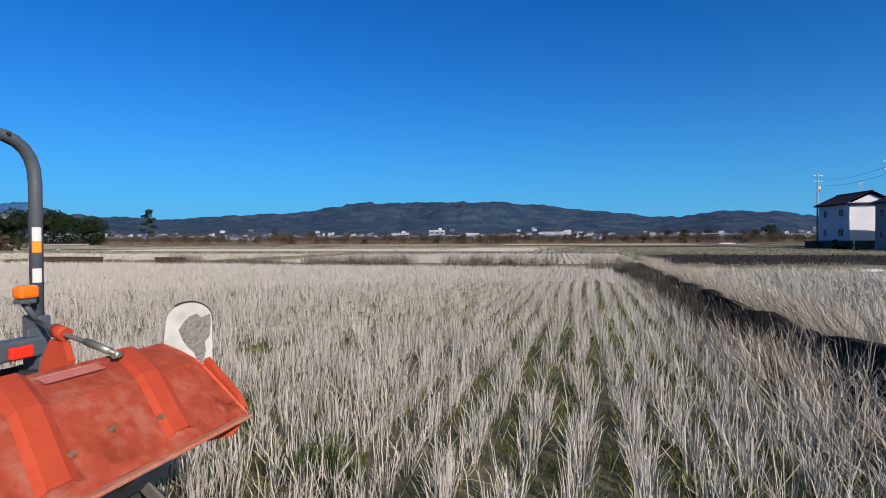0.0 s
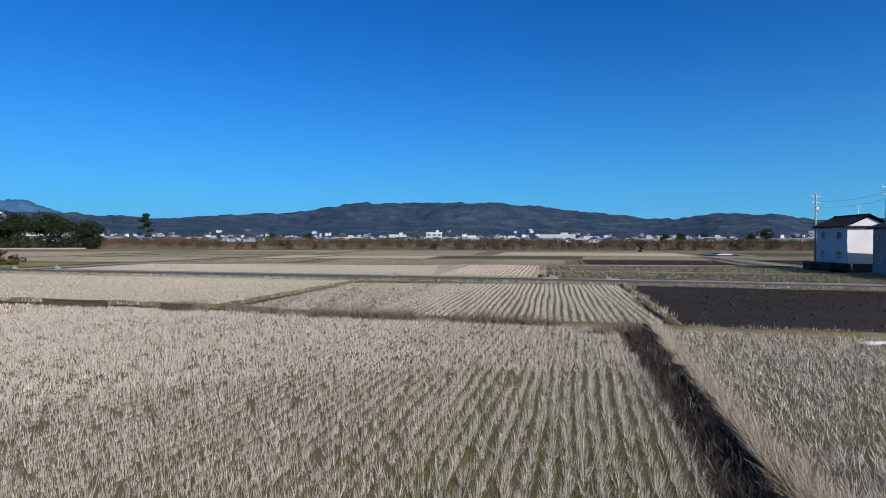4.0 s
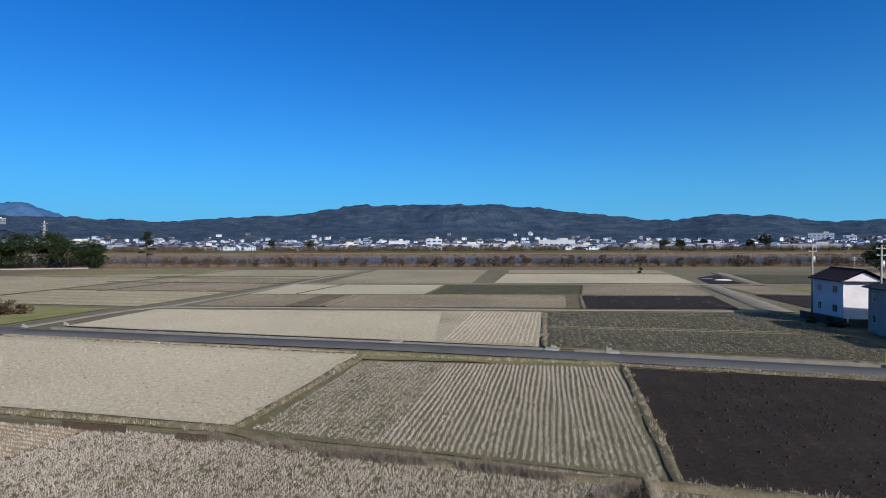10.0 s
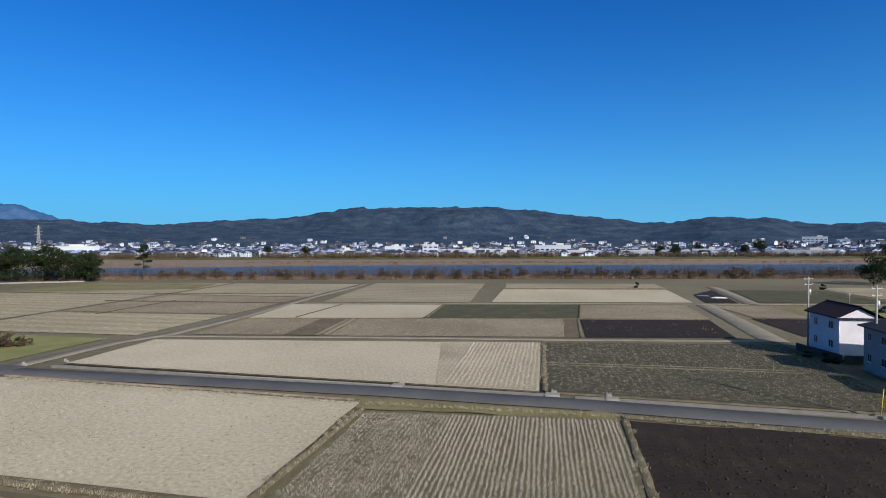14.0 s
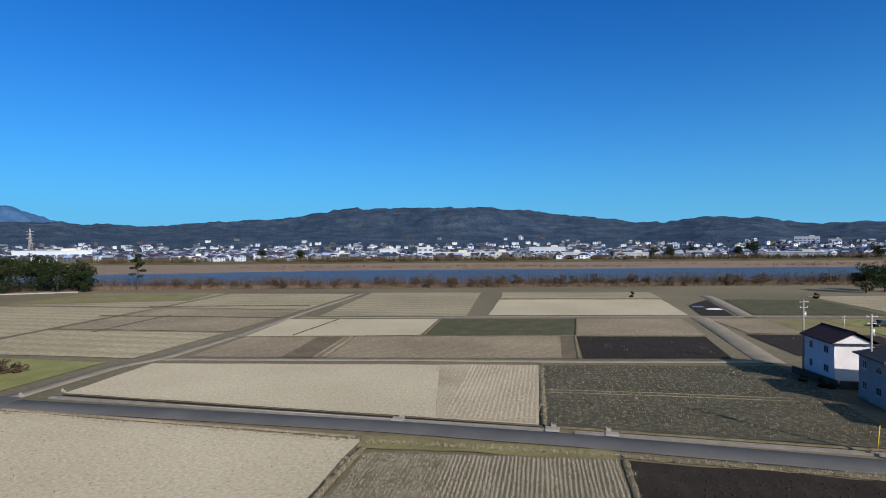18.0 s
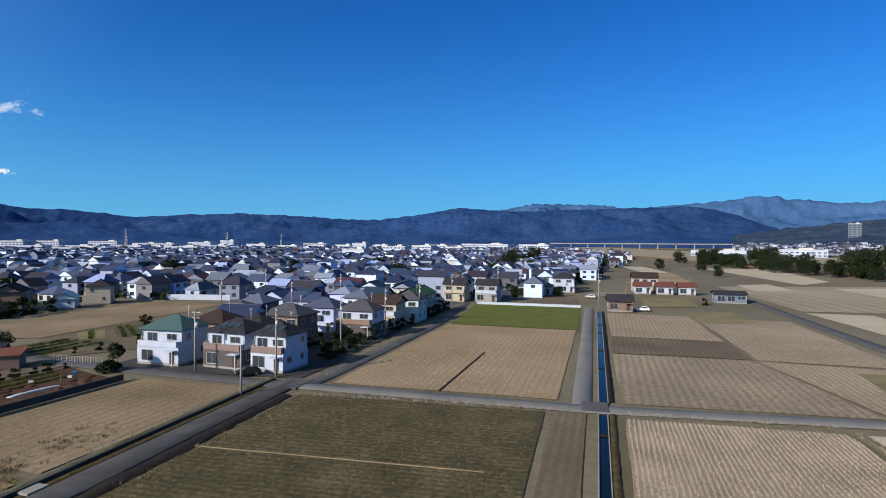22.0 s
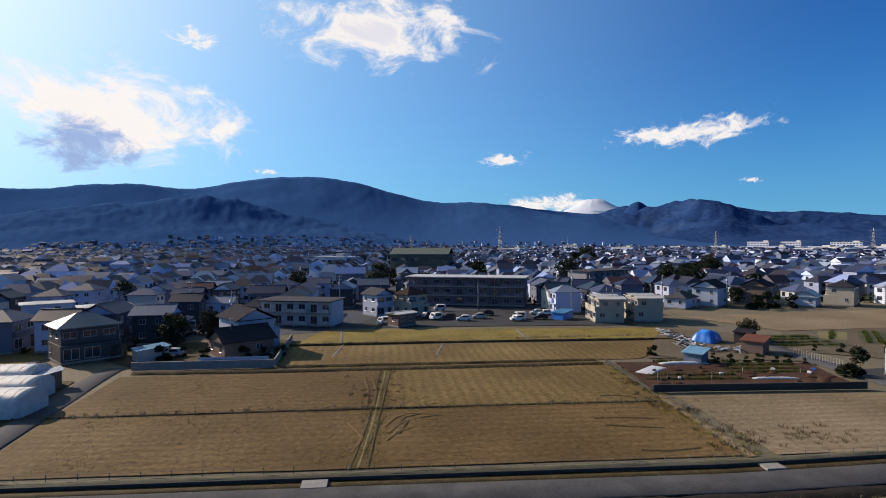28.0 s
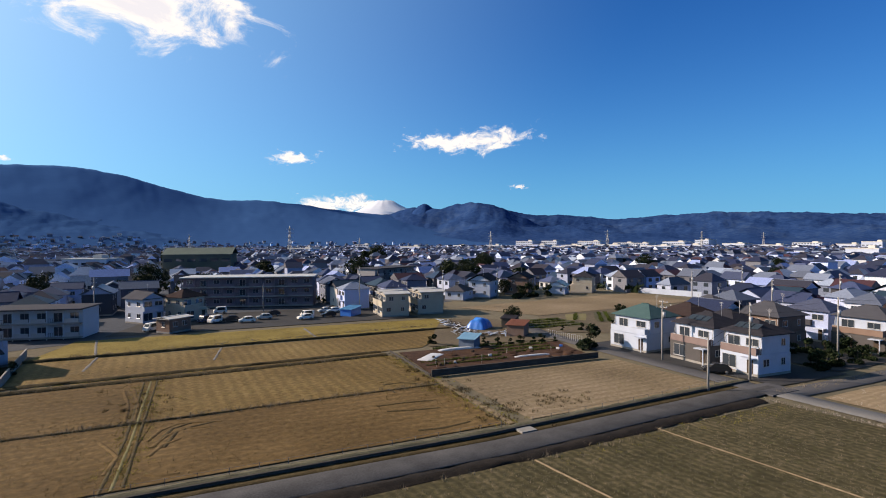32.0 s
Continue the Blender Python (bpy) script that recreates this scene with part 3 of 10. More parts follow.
sheet("east_ground", [(45.0, -20.0), (140.0, -45.0), (155.0, 20.0), (50.0, 38.0)], 0.0, OLIVE, "dull grass beside houses", "field")


def lane(name, line, width, z, material, label, category="road"):
    """A strip along a line of plan points, with a slight crown and uneven edges."""
    pts = []
    for a, b in zip(line, line[1:]):
        a, b = pl(*a), pl(*b)
        n = max(2, int((b - a).length / 3))
        pts += [a.lerp(b, k / n) for k in range(n)]
    pts.append(pl(*line[-1]))
    verts, faces = [], []
    for i, p in enumerate(pts):
        d = (pts[min(i + 1, len(pts) - 1)] - pts[max(i - 1, 0)]).normalized()
        s = Vector((-d.y, d.x, 0))
        for k, off in enumerate((-0.5, -0.47, 0, 0.47, 0.5)):
            wob = 0.12 * noise.noise((p.x * 0.7, p.y * 0.7, k)) if k in (0, 4) else 0
            q = p + s * (off * width + wob)
            verts.append((q.x, q.y, z + (-0.09, 0, 0.03, 0, -0.09)[k]))
    for i in range(len(pts) - 1):
        for k in range(4):
            faces.append((i * 5 + k, i * 5 + k + 1, (i + 1) * 5 + k + 1, (i + 1) * 5 + k))
    return tagged(new(name, mesh_of(name, verts, faces, [material], smooth=True)), label, category, kind="structure")


sheet("west_bank_field", [(-2200, 216), (-480, 232), (-480, 484), (-2200, 484)], 0.02, OLIVE, "wide dull fields beyond the river bend", "field")

lane("main_road", [(-200, 105.0), (-124.3, 84.6), (-89.6, 76.2), (-55.5, 66.5), (-6.7, 56.6), (12.0, 52.0), (37.0, 44.9), (70.0, 35.8)], 3.8, 0.12, ASPHALT, "narrow paved farm road of grey asphalt")
lane("west_road", [(-57.0, 66.0), (-66.4, 15.4), (-76.6, -20.4)], 3.3, 0.10, GREYLANE, "narrow grey paved farm lane")
lane("south_road", [(-79.0, -22.1), (-60.9, -27.1), (-40.85, -32.5), (-9.85, -42.9), (16.2, -51.5), (60.0, -65.5)], 3.7, 0.16, DIRTYROAD, "worn grey asphalt road beside a ditch")
lane("canal_track", [(-66.6, 14.7), (-76.5, 17.5), (-135.4, 34.2), (-162.0, 41.8)], 2.6, 0.06, GREYLANE, "worn grey paved track beside a canal")
lane("river_track", [(-56.6, 68.0), (-53.0, 86.0), (-48.4, 93.4), (-43.6, 116.0), (-38.4, 155.0), (-30.0, 203.0)], 2.6, 0.07, GRAVEL, "pale gravel farm track")
lane("field_track", [(-49.0, 91.8), (-8.2, 89.6), (19.3, 87.2), (50.0, 85.6)], 1.9, 0.05, GRAVEL, "narrow gravel track between fields")
lane("concrete_lane", [(50.8, 84.4), (56.9, 108.5), (63.4, 134.6)], 4.6, 0.04, GRAVEL, "pale worn farm lane between fields")
lane("concrete_lane", [(75.4, 134.6), (81.6, 155.0), (87.6, 176.0), (90.0, 186.0)], 4.0, 0.04, GRAVEL, "pale worn farm lane towards the river")
lane("far_track", [(-37.0, 140.6), (11.0, 139.6), (60.0, 136.6), (112.0, 133.4), (200.0, 126.0)], 1.7, 0.05, GRAVEL, "thin gravel track between fields")
lane("house_street", [(-77.0, -20.0), (-90.0, -15.6), (-131.0, -2.6), (-176.0, 6.6)], 3.4, 0.08, ASPHALT, "asphalt street along a row of houses")
lane("side_street", [(-77.5, -24.0), (-84.0, -44.0), (-92.0, -66.0), (-100.0, -78.0)], 3.6, 0.09, ASPHALT, "asphalt street between house and garden plot")


def bund(name, line, width, high, material=LEVEE, label="low grassy levee between fields"):
    """A low earth ridge along a line of plan points."""
    pts = []
    for a, b in zip(line, line[1:]):
        a, b = pl(*a), pl(*b)
        n = max(2, int((b - a).length / 1.2))
        pts += [a.lerp(b, k / n) for k in range(n)]
    pts.append(pl(*line[-1]))
    verts, faces = [], []
    for i, p in enumerate(pts):
        d = (pts[min(i + 1, len(pts) - 1)] - pts[max(i - 1, 0)]).normalized()
        s = Vector((-d.y, d.x, 0))
        for k, (off, h) in enumerate(((-0.5, -0.05), (-0.25, 0.8), (0.05, 1.0), (0.28, 0.75), (0.5, -0.05))):
            wob = 0.25 * width * noise.noise((p.x * 0.6, p.y * 0.6, k))
            q = p + s * (off * width + wob)
            verts.append((q.x, q.y, h * high * (1 + 0.5 * noise.noise((p.x * 1.1, p.y * 1.1, k + 9)))))
    for i in range(len(pts) - 1):
        for k in range(4):
            faces.append((i * 5 + k, i * 5 + k + 1, (i + 1) * 5 + k + 1, (i + 1) * 5 + k))
    return tagged(new(name, mesh_of(name, verts, faces, [material], smooth=True)), label, "levee", kind="structure")


bund("levee", [(-58.0, 40.9), (-13.6, 31.4)], 0.9, 0.22)
bund("levee", [(-13.6, 31.4), (-6.7, 27.6), (4.6, 24.8), (9.9, 23.7), (45, 14.9)], 1.0, 0.24)
bund("levee", [(-13.6, 31.6), (-9.2, 51.0)], 0.8, 0.2)
bund("levee", [(9.9, 24.0), (14.8, 47.4)], 0.7, 0.08)
bund("road_verge", [(-53.8, 64.4), (-10.2, 54.0)], 0.8, 0.1, material=BROWNROW, label="thin brown verge of dry grass beside a road")
bund("levee", [(15.0, 48.2), (50.0, 39.2)], 1.3, 0.16)
sheet("road_grass", [(-9.6, 51.0), (14.2, 47.2), (14.6, 49.1), (-9.8, 54.4)], 0.05, DULLGRASS, "yellow-green grass verge beside a farm road", "grass", cell=2.0, wobble=0.05)
lane("field_drain", [(-50.6, 70.3), (-25.9, 64.4), (-6.9, 59.9), (9.0, 56.0)], 0.5, 0.02, DARKEARTH, "narrow dark drain between a road and a field", "ditch")
bund("road_edge", [(-50.2, 69.3), (-25.9, 63.5), (-6.9, 59.0), (9.4, 55.1)], 0.35, 0.14, material=CONCRETE, label="thin pale concrete edge of a farm road")
bund("levee", [(-92.5, 147.4), (-66.0, 144.2), (-42.6, 141.0)], 1.7, 0.15, material=DARKGREEN, label="dark grassy levee between fields")
bund("levee", [(-90.0, 168.0), (-40.8, 167.0)], 1.5, 0.15, material=DARKGREEN, label="dark grassy levee between fields")
bund("levee", [(-78.1, 120.4), (-73.8, 147.9)], 0.8, 0.12, material=DARKGREEN, label="dark grassy levee between fields")
bund("levee", [(-32.4, 114.0), (-26.8, 137.4)], 0.6, 0.12, material=DARKGREEN, label="dark grassy levee between fields")
sheet("dark_grass_strip", [(-28.6, 92.4), (-23.4, 92.1), (-21.0, 112.0), (-26.4, 112.3)], 0.035, DARKBROWN, "dark strip of low growth in a field", "field", wobble=0.02)
sheet("dark_grass_strip", [(18.8, 89.9), (21.6, 89.7), (25.6, 109.8), (23.0, 110.0)], 0.035, DARKBROWN, "dark strip of low growth in a field", "field", wobble=0.02)
sheet("river_grass", [(-140.0, 174.4), (-85.0, 184.0), (-86.0, 206.6), (-136.0, 210.0)], 0.035, DULLGRASS, "strip of dull yellow-green grass before trees", "grass", wobble=0.02)
sheet("dark_plot", [(65.6, 138.6), (73.6, 138.0), (84.6, 174.4), (72.0, 160.0)], 0.035, TILLED, "small dark dug plot beside a lane", "soil", wobble=0.02)
sheet("yellow_grass_strip", [(75.0, 112.0), (87.0, 107.4), (95.0, 129.4), (77.2, 129.8)], 0.04, DULLGRASS, "strip of yellow winter grass behind a house", "grass", wobble=0.02)
for d in (0.0, 1.3):
    bund("wheel_rut", [(12.2, 69.4 + d), (27.3, 67.0 + d), (41.8, 64.2 + d)], 0.3, 0.05, material=BROWNROW, label="pale wheel rut across a stubble field")
bund("levee", [(9.3, 56.6), (14.3, 84.8)], 0.8, 0.18)
bund("levee", [(-45.0, 112.9), (26.0, 110.6), (52.4, 109.0)], 0.9, 0.15)
bund("levee", [(-5.0, 113.0), (-1.2, 136.4)], 0.7, 0.15)
bund("levee", [(26.4, 110.6), (32.6, 134.6)], 0.7, 0.15)
bund("levee", [(21.4, 89.4), (26.0, 110.2)], 0.7, 0.15)
bund("levee", [(-21.8, 92.2), (-19.6, 112.2)], 1.2, 0.12, material=BROWNROW, label="pale grassy path between fields")
bund("levee", [(18.4, 180.8), (71.4, 177.4)], 1.6, 0.35)
bund("levee", [(9.4, 56.4), (43.4, 47.8)], 0.7, 0.12)
bund("levee", [(17.2, -74.0), (-21.2, -62.0), (-50.8, -52.2)], 0.5, 0.12, material=SOUTHLEVEE)
bund("levee", [(8.0, -92.0), (-26.0, -80.4), (-57.8, -70.8)], 1.4, 0.3, material=SOUTHLEVEE, label="low earth levee with dry grass")
bund("levee", [(-15.4, -104.9), (-44.0, -96.4), (-64.0, -89.6), (-83.4, -82.8)], 1.0, 0.35, material=SOUTHLEVEE, label="low earth levee with a dark side")
bund("levee", [(-11.0, -88.6), (-26.8, -83.4), (-58.4, -73.4)], 1.3, 0.26, material=SOUTHLEVEE, label="low earth levee with dry grass")
bund("levee", [(-10.0, -86.6), (-26.4, -81.9), (-58.0, -72.0)], 0.9, 0.12, material=GOLD, label="strip of dry grass between two levees")
bund("road_bank", [(-72.0, -21.5), (-60.1, -24.7), (-40.1, -30.1), (-9.1, -40.5), (16.9, -49.2)], 2.0, 0.24, material=DARKEARTH, label="dark earth bank between road and field")
bund("levee", [(-46.2, -36.0), (-53.0, -54.4)], 0.9, 0.05, material=CORNER, label="worn tan earth path")
bund("grass_track", [(-13.8, -47.2), (-18.0, -58.0), (-25.8, -79.4)], 0.3, 0.04, material=DULLGRASS, label="strip of yellow-green grass between wheel ruts")
for off in (-0.8, 0.8):
    bund("wheel_rut", [(-13.8 + off, -47.2), (-18.0 + off * 0.7, -58.0), (-25.8 + off, -79.4)], 0.34, 0.06, material=SOUTHLEVEE, label="dark wheel rut between two fields")
for line in ([(-19.4, -53.6), (-21.7, -57.2), (-23.6, -57.5), (-26.0, -57.5)], [(-19.5, -55.4), (-21.6, -58.3), (-23.5, -58.7)], [(-39.7, -47.8), (-42.1, -46.2), (-44.7, -44.8)], [(-46.0, -56.6), (-48.3, -56.0), (-49.6, -54.2)], [(-38.2, -41.1), (-40.5, -39.9), (-43.6, -39.4)], [(-40.0, -50.0), (-43.0, -49.0), (-46.0, -47.4)]):
    bund("tyre_track", line, 0.45, 0.07, material=SOUTHLEVEE, label="dark churned tyre track in a stubble field")
for line in ([(-18.8, -56.2), (-20.6, -58.6), (-22.6, -59.4), (-24.6, -58.2), (-25.9, -57.1)], [(-18.6, -54.3), (-20.6, -56.7), (-22.5, -57.4), (-24.5, -56.3)], [(-17.8, -52.4), (-19.4, -54.2), (-21.2, -54.9)], [(-22.1, -77.2), (-20.7, -69.7), (-18.8, -63.5)], [(-23.1, -76.8), (-21.6, -69.3), (-19.5, -63.2)], [(-16.5, -48.5), (-17.4, -47.4), (-18.5, -47.1)], [(-15.6, -59.1), (-15.9, -54.1), (-14.1, -50.7)]):
    bund("tyre_track", line, 0.5, 0.07, material=GOLDBROWN, label="churned brown tyre track in a stubble field")
bund("levee", [(-56.0, -29.0), (-54.6, -24.0), (-48.9, 1.8)], 0.26, 0.05, material=TAN, label="thin pale earth ridge")
bund("levee", [(-40.4, -29.0), (-38.7, -20.9), (-33.0, 2.0)], 0.26, 0.05, material=TAN, label="thin pale earth ridge")
bund("levee", [(-74.0, -2.0), (-98.6, 6.0)], 0.5, 0.1, material=DARKEARTH, label="dark furrow ridge in a tan field")


# ---- hills and mountains ----
def wooded(name, colours, bump, scale=0.02, relief=9):
    m = noisy(name, colours, coarse=scale, fine=scale * relief, bump=bump, rough=0.95, spec=0.0, mixfine=0.55)
    for n in m.node_tree.nodes:
        if n.bl_idname == "ShaderNodeBump":
            n.inputs["Distance"].default_value = 6.0
    return m


# blue air haze is mixed into the base colours of these woods
NORTHWOOD = wooded("hazed_north_woods", [(0.00977, 0.0242, 0.0562), (0.0309, 0.0523, 0.0969), (0.0813, 0.101, 0.131)], 0.5)
WESTWOOD = wooded("hazed_west_woods", [(0.00927, 0.0312, 0.108), (0.0197, 0.0527, 0.156), (0.0417, 0.0798, 0.173)], 0.45, 0.006, 9)
FARWOOD = wooded("hazed_far_range", [(0.0289, 0.0785, 0.19), (0.0396, 0.0942, 0.216), (0.0578, 0.118, 0.242)], 0.2, 0.004)
SOUTHWOOD = wooded("hazed_south_woods", [(0.0296, 0.0819, 0.217), (0.0312, 0.0864, 0.226), (0.0343, 0.0918, 0.235)], 0.05, 0.004, 8)


SPUR = 0.45
HILLS = []


def ridge(name, label, first, step, swell, foot, crest, back, material, rough, seed, da=0.22):
    """A range of hills round the plain: bumps of so many degrees of height at even steps of bearing, with spurs and gullies."""
    angles = np.arange(first, first + step * (len(swell) - 1) + 0.01, da)
    rows = [(s, foot + (crest - foot) * s) for s in np.linspace(0, 1, 26)] + [(1 + q, crest + (back - crest) * q) for q in (0.25, 0.6, 1.0)]
    verts = []
    for s, r in rows:
        for a in angles:
            high = sum(h * math.exp(-(((a - first - step * k) / (0.8 * step)) ** 2)) for k, h in enumerate(swell) if abs(a - first - step * k) < 3 * step)
            top = 20 + crest * math.tan(radians(max(high, 0.05)))
            x, y = -math.sin(radians(a)) * r, math.cos(radians(a)) * r
            spur = noise.fractal((x * 0.0022 + seed, y * 0.0022, seed), 1.0, 2.0, 5)
            if s <= 1:
                z = top * (s ** 1.35) * (1 + SPUR * spur * math.sin(math.pi * min(1, s)) ** 0.7) + rough * 2.2 * s * noise.fractal((x * 0.02, y * 0.02, seed), 1.0, 2.0, 3)
            else:
                z = top * max(0.0, 1 - (s - 1) * 0.9)
            z += rough * noise.noise((x * 0.05, y * 0.05, seed)) * (0.3 + 0.7 * min(s, 1))
            verts.append((x, y, z - 0.5 if s > 0 else -6))
    n = len(angles)
    faces = [(j * n + i + 1, j * n + i, (j + 1) * n + i, (j + 1) * n + i + 1) for j in range(len(rows) - 1) for i in range(n - 1)]
    ob = tagged(new(name, mesh_of(name, verts, faces, [material], smooth=True)), label, "hills", kind="structure")
    if foot < 2000:
        HILLS.append(ob)
    return ob


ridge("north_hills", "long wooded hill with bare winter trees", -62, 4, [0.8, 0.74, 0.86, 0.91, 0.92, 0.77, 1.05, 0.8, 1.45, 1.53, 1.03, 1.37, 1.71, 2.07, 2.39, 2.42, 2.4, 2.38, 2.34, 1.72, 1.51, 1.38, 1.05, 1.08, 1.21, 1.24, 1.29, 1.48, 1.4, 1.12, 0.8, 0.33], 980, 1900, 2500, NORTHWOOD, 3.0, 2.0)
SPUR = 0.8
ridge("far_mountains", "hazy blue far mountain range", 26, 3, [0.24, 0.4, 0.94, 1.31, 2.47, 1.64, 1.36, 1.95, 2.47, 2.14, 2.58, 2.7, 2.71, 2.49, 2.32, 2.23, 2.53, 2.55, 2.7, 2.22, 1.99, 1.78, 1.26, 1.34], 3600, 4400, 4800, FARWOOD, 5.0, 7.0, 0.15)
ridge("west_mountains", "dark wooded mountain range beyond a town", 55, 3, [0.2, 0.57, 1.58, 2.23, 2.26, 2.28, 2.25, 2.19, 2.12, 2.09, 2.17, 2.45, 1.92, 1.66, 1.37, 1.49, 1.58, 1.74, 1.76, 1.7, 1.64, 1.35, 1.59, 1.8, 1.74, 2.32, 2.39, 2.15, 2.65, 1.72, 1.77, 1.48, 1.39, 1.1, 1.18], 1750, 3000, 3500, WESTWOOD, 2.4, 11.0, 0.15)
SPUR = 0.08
ridge("south_mountains", "large wooded mountain coloured blue for distance haze", 126, 4, [0.05, 0.25, 0.7, 1.2, 1.9, 2.12, 2.56, 2.87, 2.72, 3.4, 4.26, 4.63, 4.52, 4.07, 3.34, 3.78, 3.58, 3.03, 3.18, 2.99, 2.75, 2.53, 2.32, 2.12, 1.91, 1.71, 1.6, 1.47, 1.32, 1.23, 1.22, 1.17, 1.14, 1.1, 1.06, 1.02, 0.98, 0.97, 0.95, 0.93, 0.91, 0.88, 0.89, 0.81, 0.97], 1400, 2800, 3400, SOUTHWOOD, 1.2, 17.0)

SPUR = 0.25
# the foothill's wood colour carries the same painted haze
FOOTWOOD = wooded("hazed_foothill_woods", [(0.0239, 0.0692, 0.184), (0.0303, 0.081, 0.207), (0.0405, 0.0968, 0.23)], 0.15, 0.008, 10)
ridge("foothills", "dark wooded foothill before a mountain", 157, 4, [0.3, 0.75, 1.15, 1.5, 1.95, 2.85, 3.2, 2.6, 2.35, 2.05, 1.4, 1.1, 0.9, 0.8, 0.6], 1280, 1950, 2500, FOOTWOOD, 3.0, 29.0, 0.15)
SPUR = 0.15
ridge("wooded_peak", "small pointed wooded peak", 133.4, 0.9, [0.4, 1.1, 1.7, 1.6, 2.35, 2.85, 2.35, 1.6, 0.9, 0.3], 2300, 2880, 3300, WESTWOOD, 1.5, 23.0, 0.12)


def snow_cone():
    """The far snow-covered volcano."""
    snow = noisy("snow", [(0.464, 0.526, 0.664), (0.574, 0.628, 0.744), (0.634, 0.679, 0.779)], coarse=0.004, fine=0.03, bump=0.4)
    a, r, top = radians(142.0), 4650, 350
    cx, cy = -math.sin(a) * r, math.cos(a) * r
    verts = [(cx, cy, top)]
    for k in range(1, 9):
        for i in range(48):
            t = 2 * math.pi * i / 48
            rad = 40 + 33 * k ** 1.35
            verts.append((cx + rad * math.cos(t), cy + rad * math.sin(t), top - (4 + 27 * (k - 1) ** 1.12 if k > 1 else 0) + 7 * noise.noise((i * 0.9, k * 0.5, 3))))
    faces = [(0, 1 + i, 1 + (i + 1) % 48) for i in range(48)]
    for k in range(7):
        for i in range(48):
            faces.append((1 + k * 48 + i, 1 + (k + 1) * 48 + i, 1 + (k + 1) * 48 + (i + 1) % 48, 1 + k * 48 + (i + 1) % 48))
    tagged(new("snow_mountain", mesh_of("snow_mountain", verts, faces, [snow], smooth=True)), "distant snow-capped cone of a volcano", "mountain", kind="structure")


snow_cone()


def cloud_material(name, seed, density, shade, size):
    m, nt, nodes, links, b = node_mat(name)
    nodes.remove(b)
    out = nodes["Material Output"]
    co = nodes.new("ShaderNodeTexCoord")
    mp = nodes.new("ShaderNodeMapping")
    mp.inputs["Location"].default_value = (seed, seed * 0.7, 0)
    mp.inputs["Scale"].default_value = (0.62, 1.0, 1.0)
    links.new(co.outputs["Object"], mp.inputs["Vector"])
    nz = nodes.new("ShaderNodeTexNoise")
    nz.inputs["Scale"].default_value, nz.inputs["Detail"].default_value, nz.inputs["Roughness"].default_value = 1.5 / size, 12, 0.66
    nz.inputs["Distortion"].default_value = 0.5
    links.new(mp.outputs[0], nz.inputs["Vector"])
    torn = nodes.new("ShaderNodeMapRange")
    torn.clamp = False
    torn.inputs[1].default_value, torn.inputs[2].default_value, torn.inputs[3].default_value, torn.inputs[4].default_value = 0.0, 1.0, -0.3, 1.3
    links.new(nz.outputs["Fac"], torn.inputs[0])
    grad = nodes.new("ShaderNodeTexGradient")
    grad.gradient_type = "SPHERICAL"
    gm = nodes.new("ShaderNodeMapping")
    gm.inputs["Scale"].default_value = (2.0, 2.0, 2.0)
    gm.inputs["Location"].default_value = (-1.0, -1.0, 0)
    gen = nodes.new("ShaderNodeVectorMath")
    gen.operation = "MULTIPLY"
    gen.inputs[1].default_value = (1, 1, 0)
    links.new(co.outputs["Generated"], gen.inputs[0])
    links.new(gen.outputs[0], gm.inputs["Vector"])
    links.new(gm.outputs[0], grad.inputs["Vector"])
    add = nodes.new("ShaderNodeMath")
    add.operation = "MULTIPLY_ADD"
    add.inputs[1].default_value = 0.62
    links.new(grad.outputs["Fac"], add.inputs[0])
    links.new(torn.outputs[0], add.inputs[2])
    alpha = nodes.new("ShaderNodeMapRange")
    alpha.interpolation_type = "SMOOTHSTEP"
    alpha.inputs[1].default_value, alpha.inputs[2].default_value = 0.80 - density, 1.20 - density
    links.new(add.outputs[0], alpha.inputs[0])
    # sunlit white and shaded core are painted into the sheet's own glow
    edge = (0.80, 0.88, 1.0) if shade[0] > 0.45 else (0.74, 0.80, 0.92)
    core = ramp_of(nodes, [(0.0, edge), (0.55, (1.0, 1.0, 1.0)), (1.0, shade)] if shade[0] > 0.45 else [(0.0, edge), (0.35, shade), (1.0, shade)])
    thick = nodes.new("ShaderNodeMapRange")
    thick.inputs[1].default_value, thick.inputs[2].default_value = 0.8 - density, 1.35 - density
    links.new(add.outputs[0], thick.inputs[0])
    links.new(thick.outputs[0], core.inputs[0])
    em, tr, mx = nodes.new("ShaderNodeEmission"), nodes.new("ShaderNodeBsdfTransparent"), nodes.new("ShaderNodeMixShader")
    em.inputs["Strength"].default_value = 0.78
    links.new(core.outputs[0], em.inputs["Color"])
    links.new(alpha.outputs[0], mx.inputs[0])
    links.new(tr.outputs[0], mx.inputs[1])
    links.new(em.outputs[0], mx.inputs[2])
    links.new(mx.outputs[0], out.inputs["Surface"])
    return m


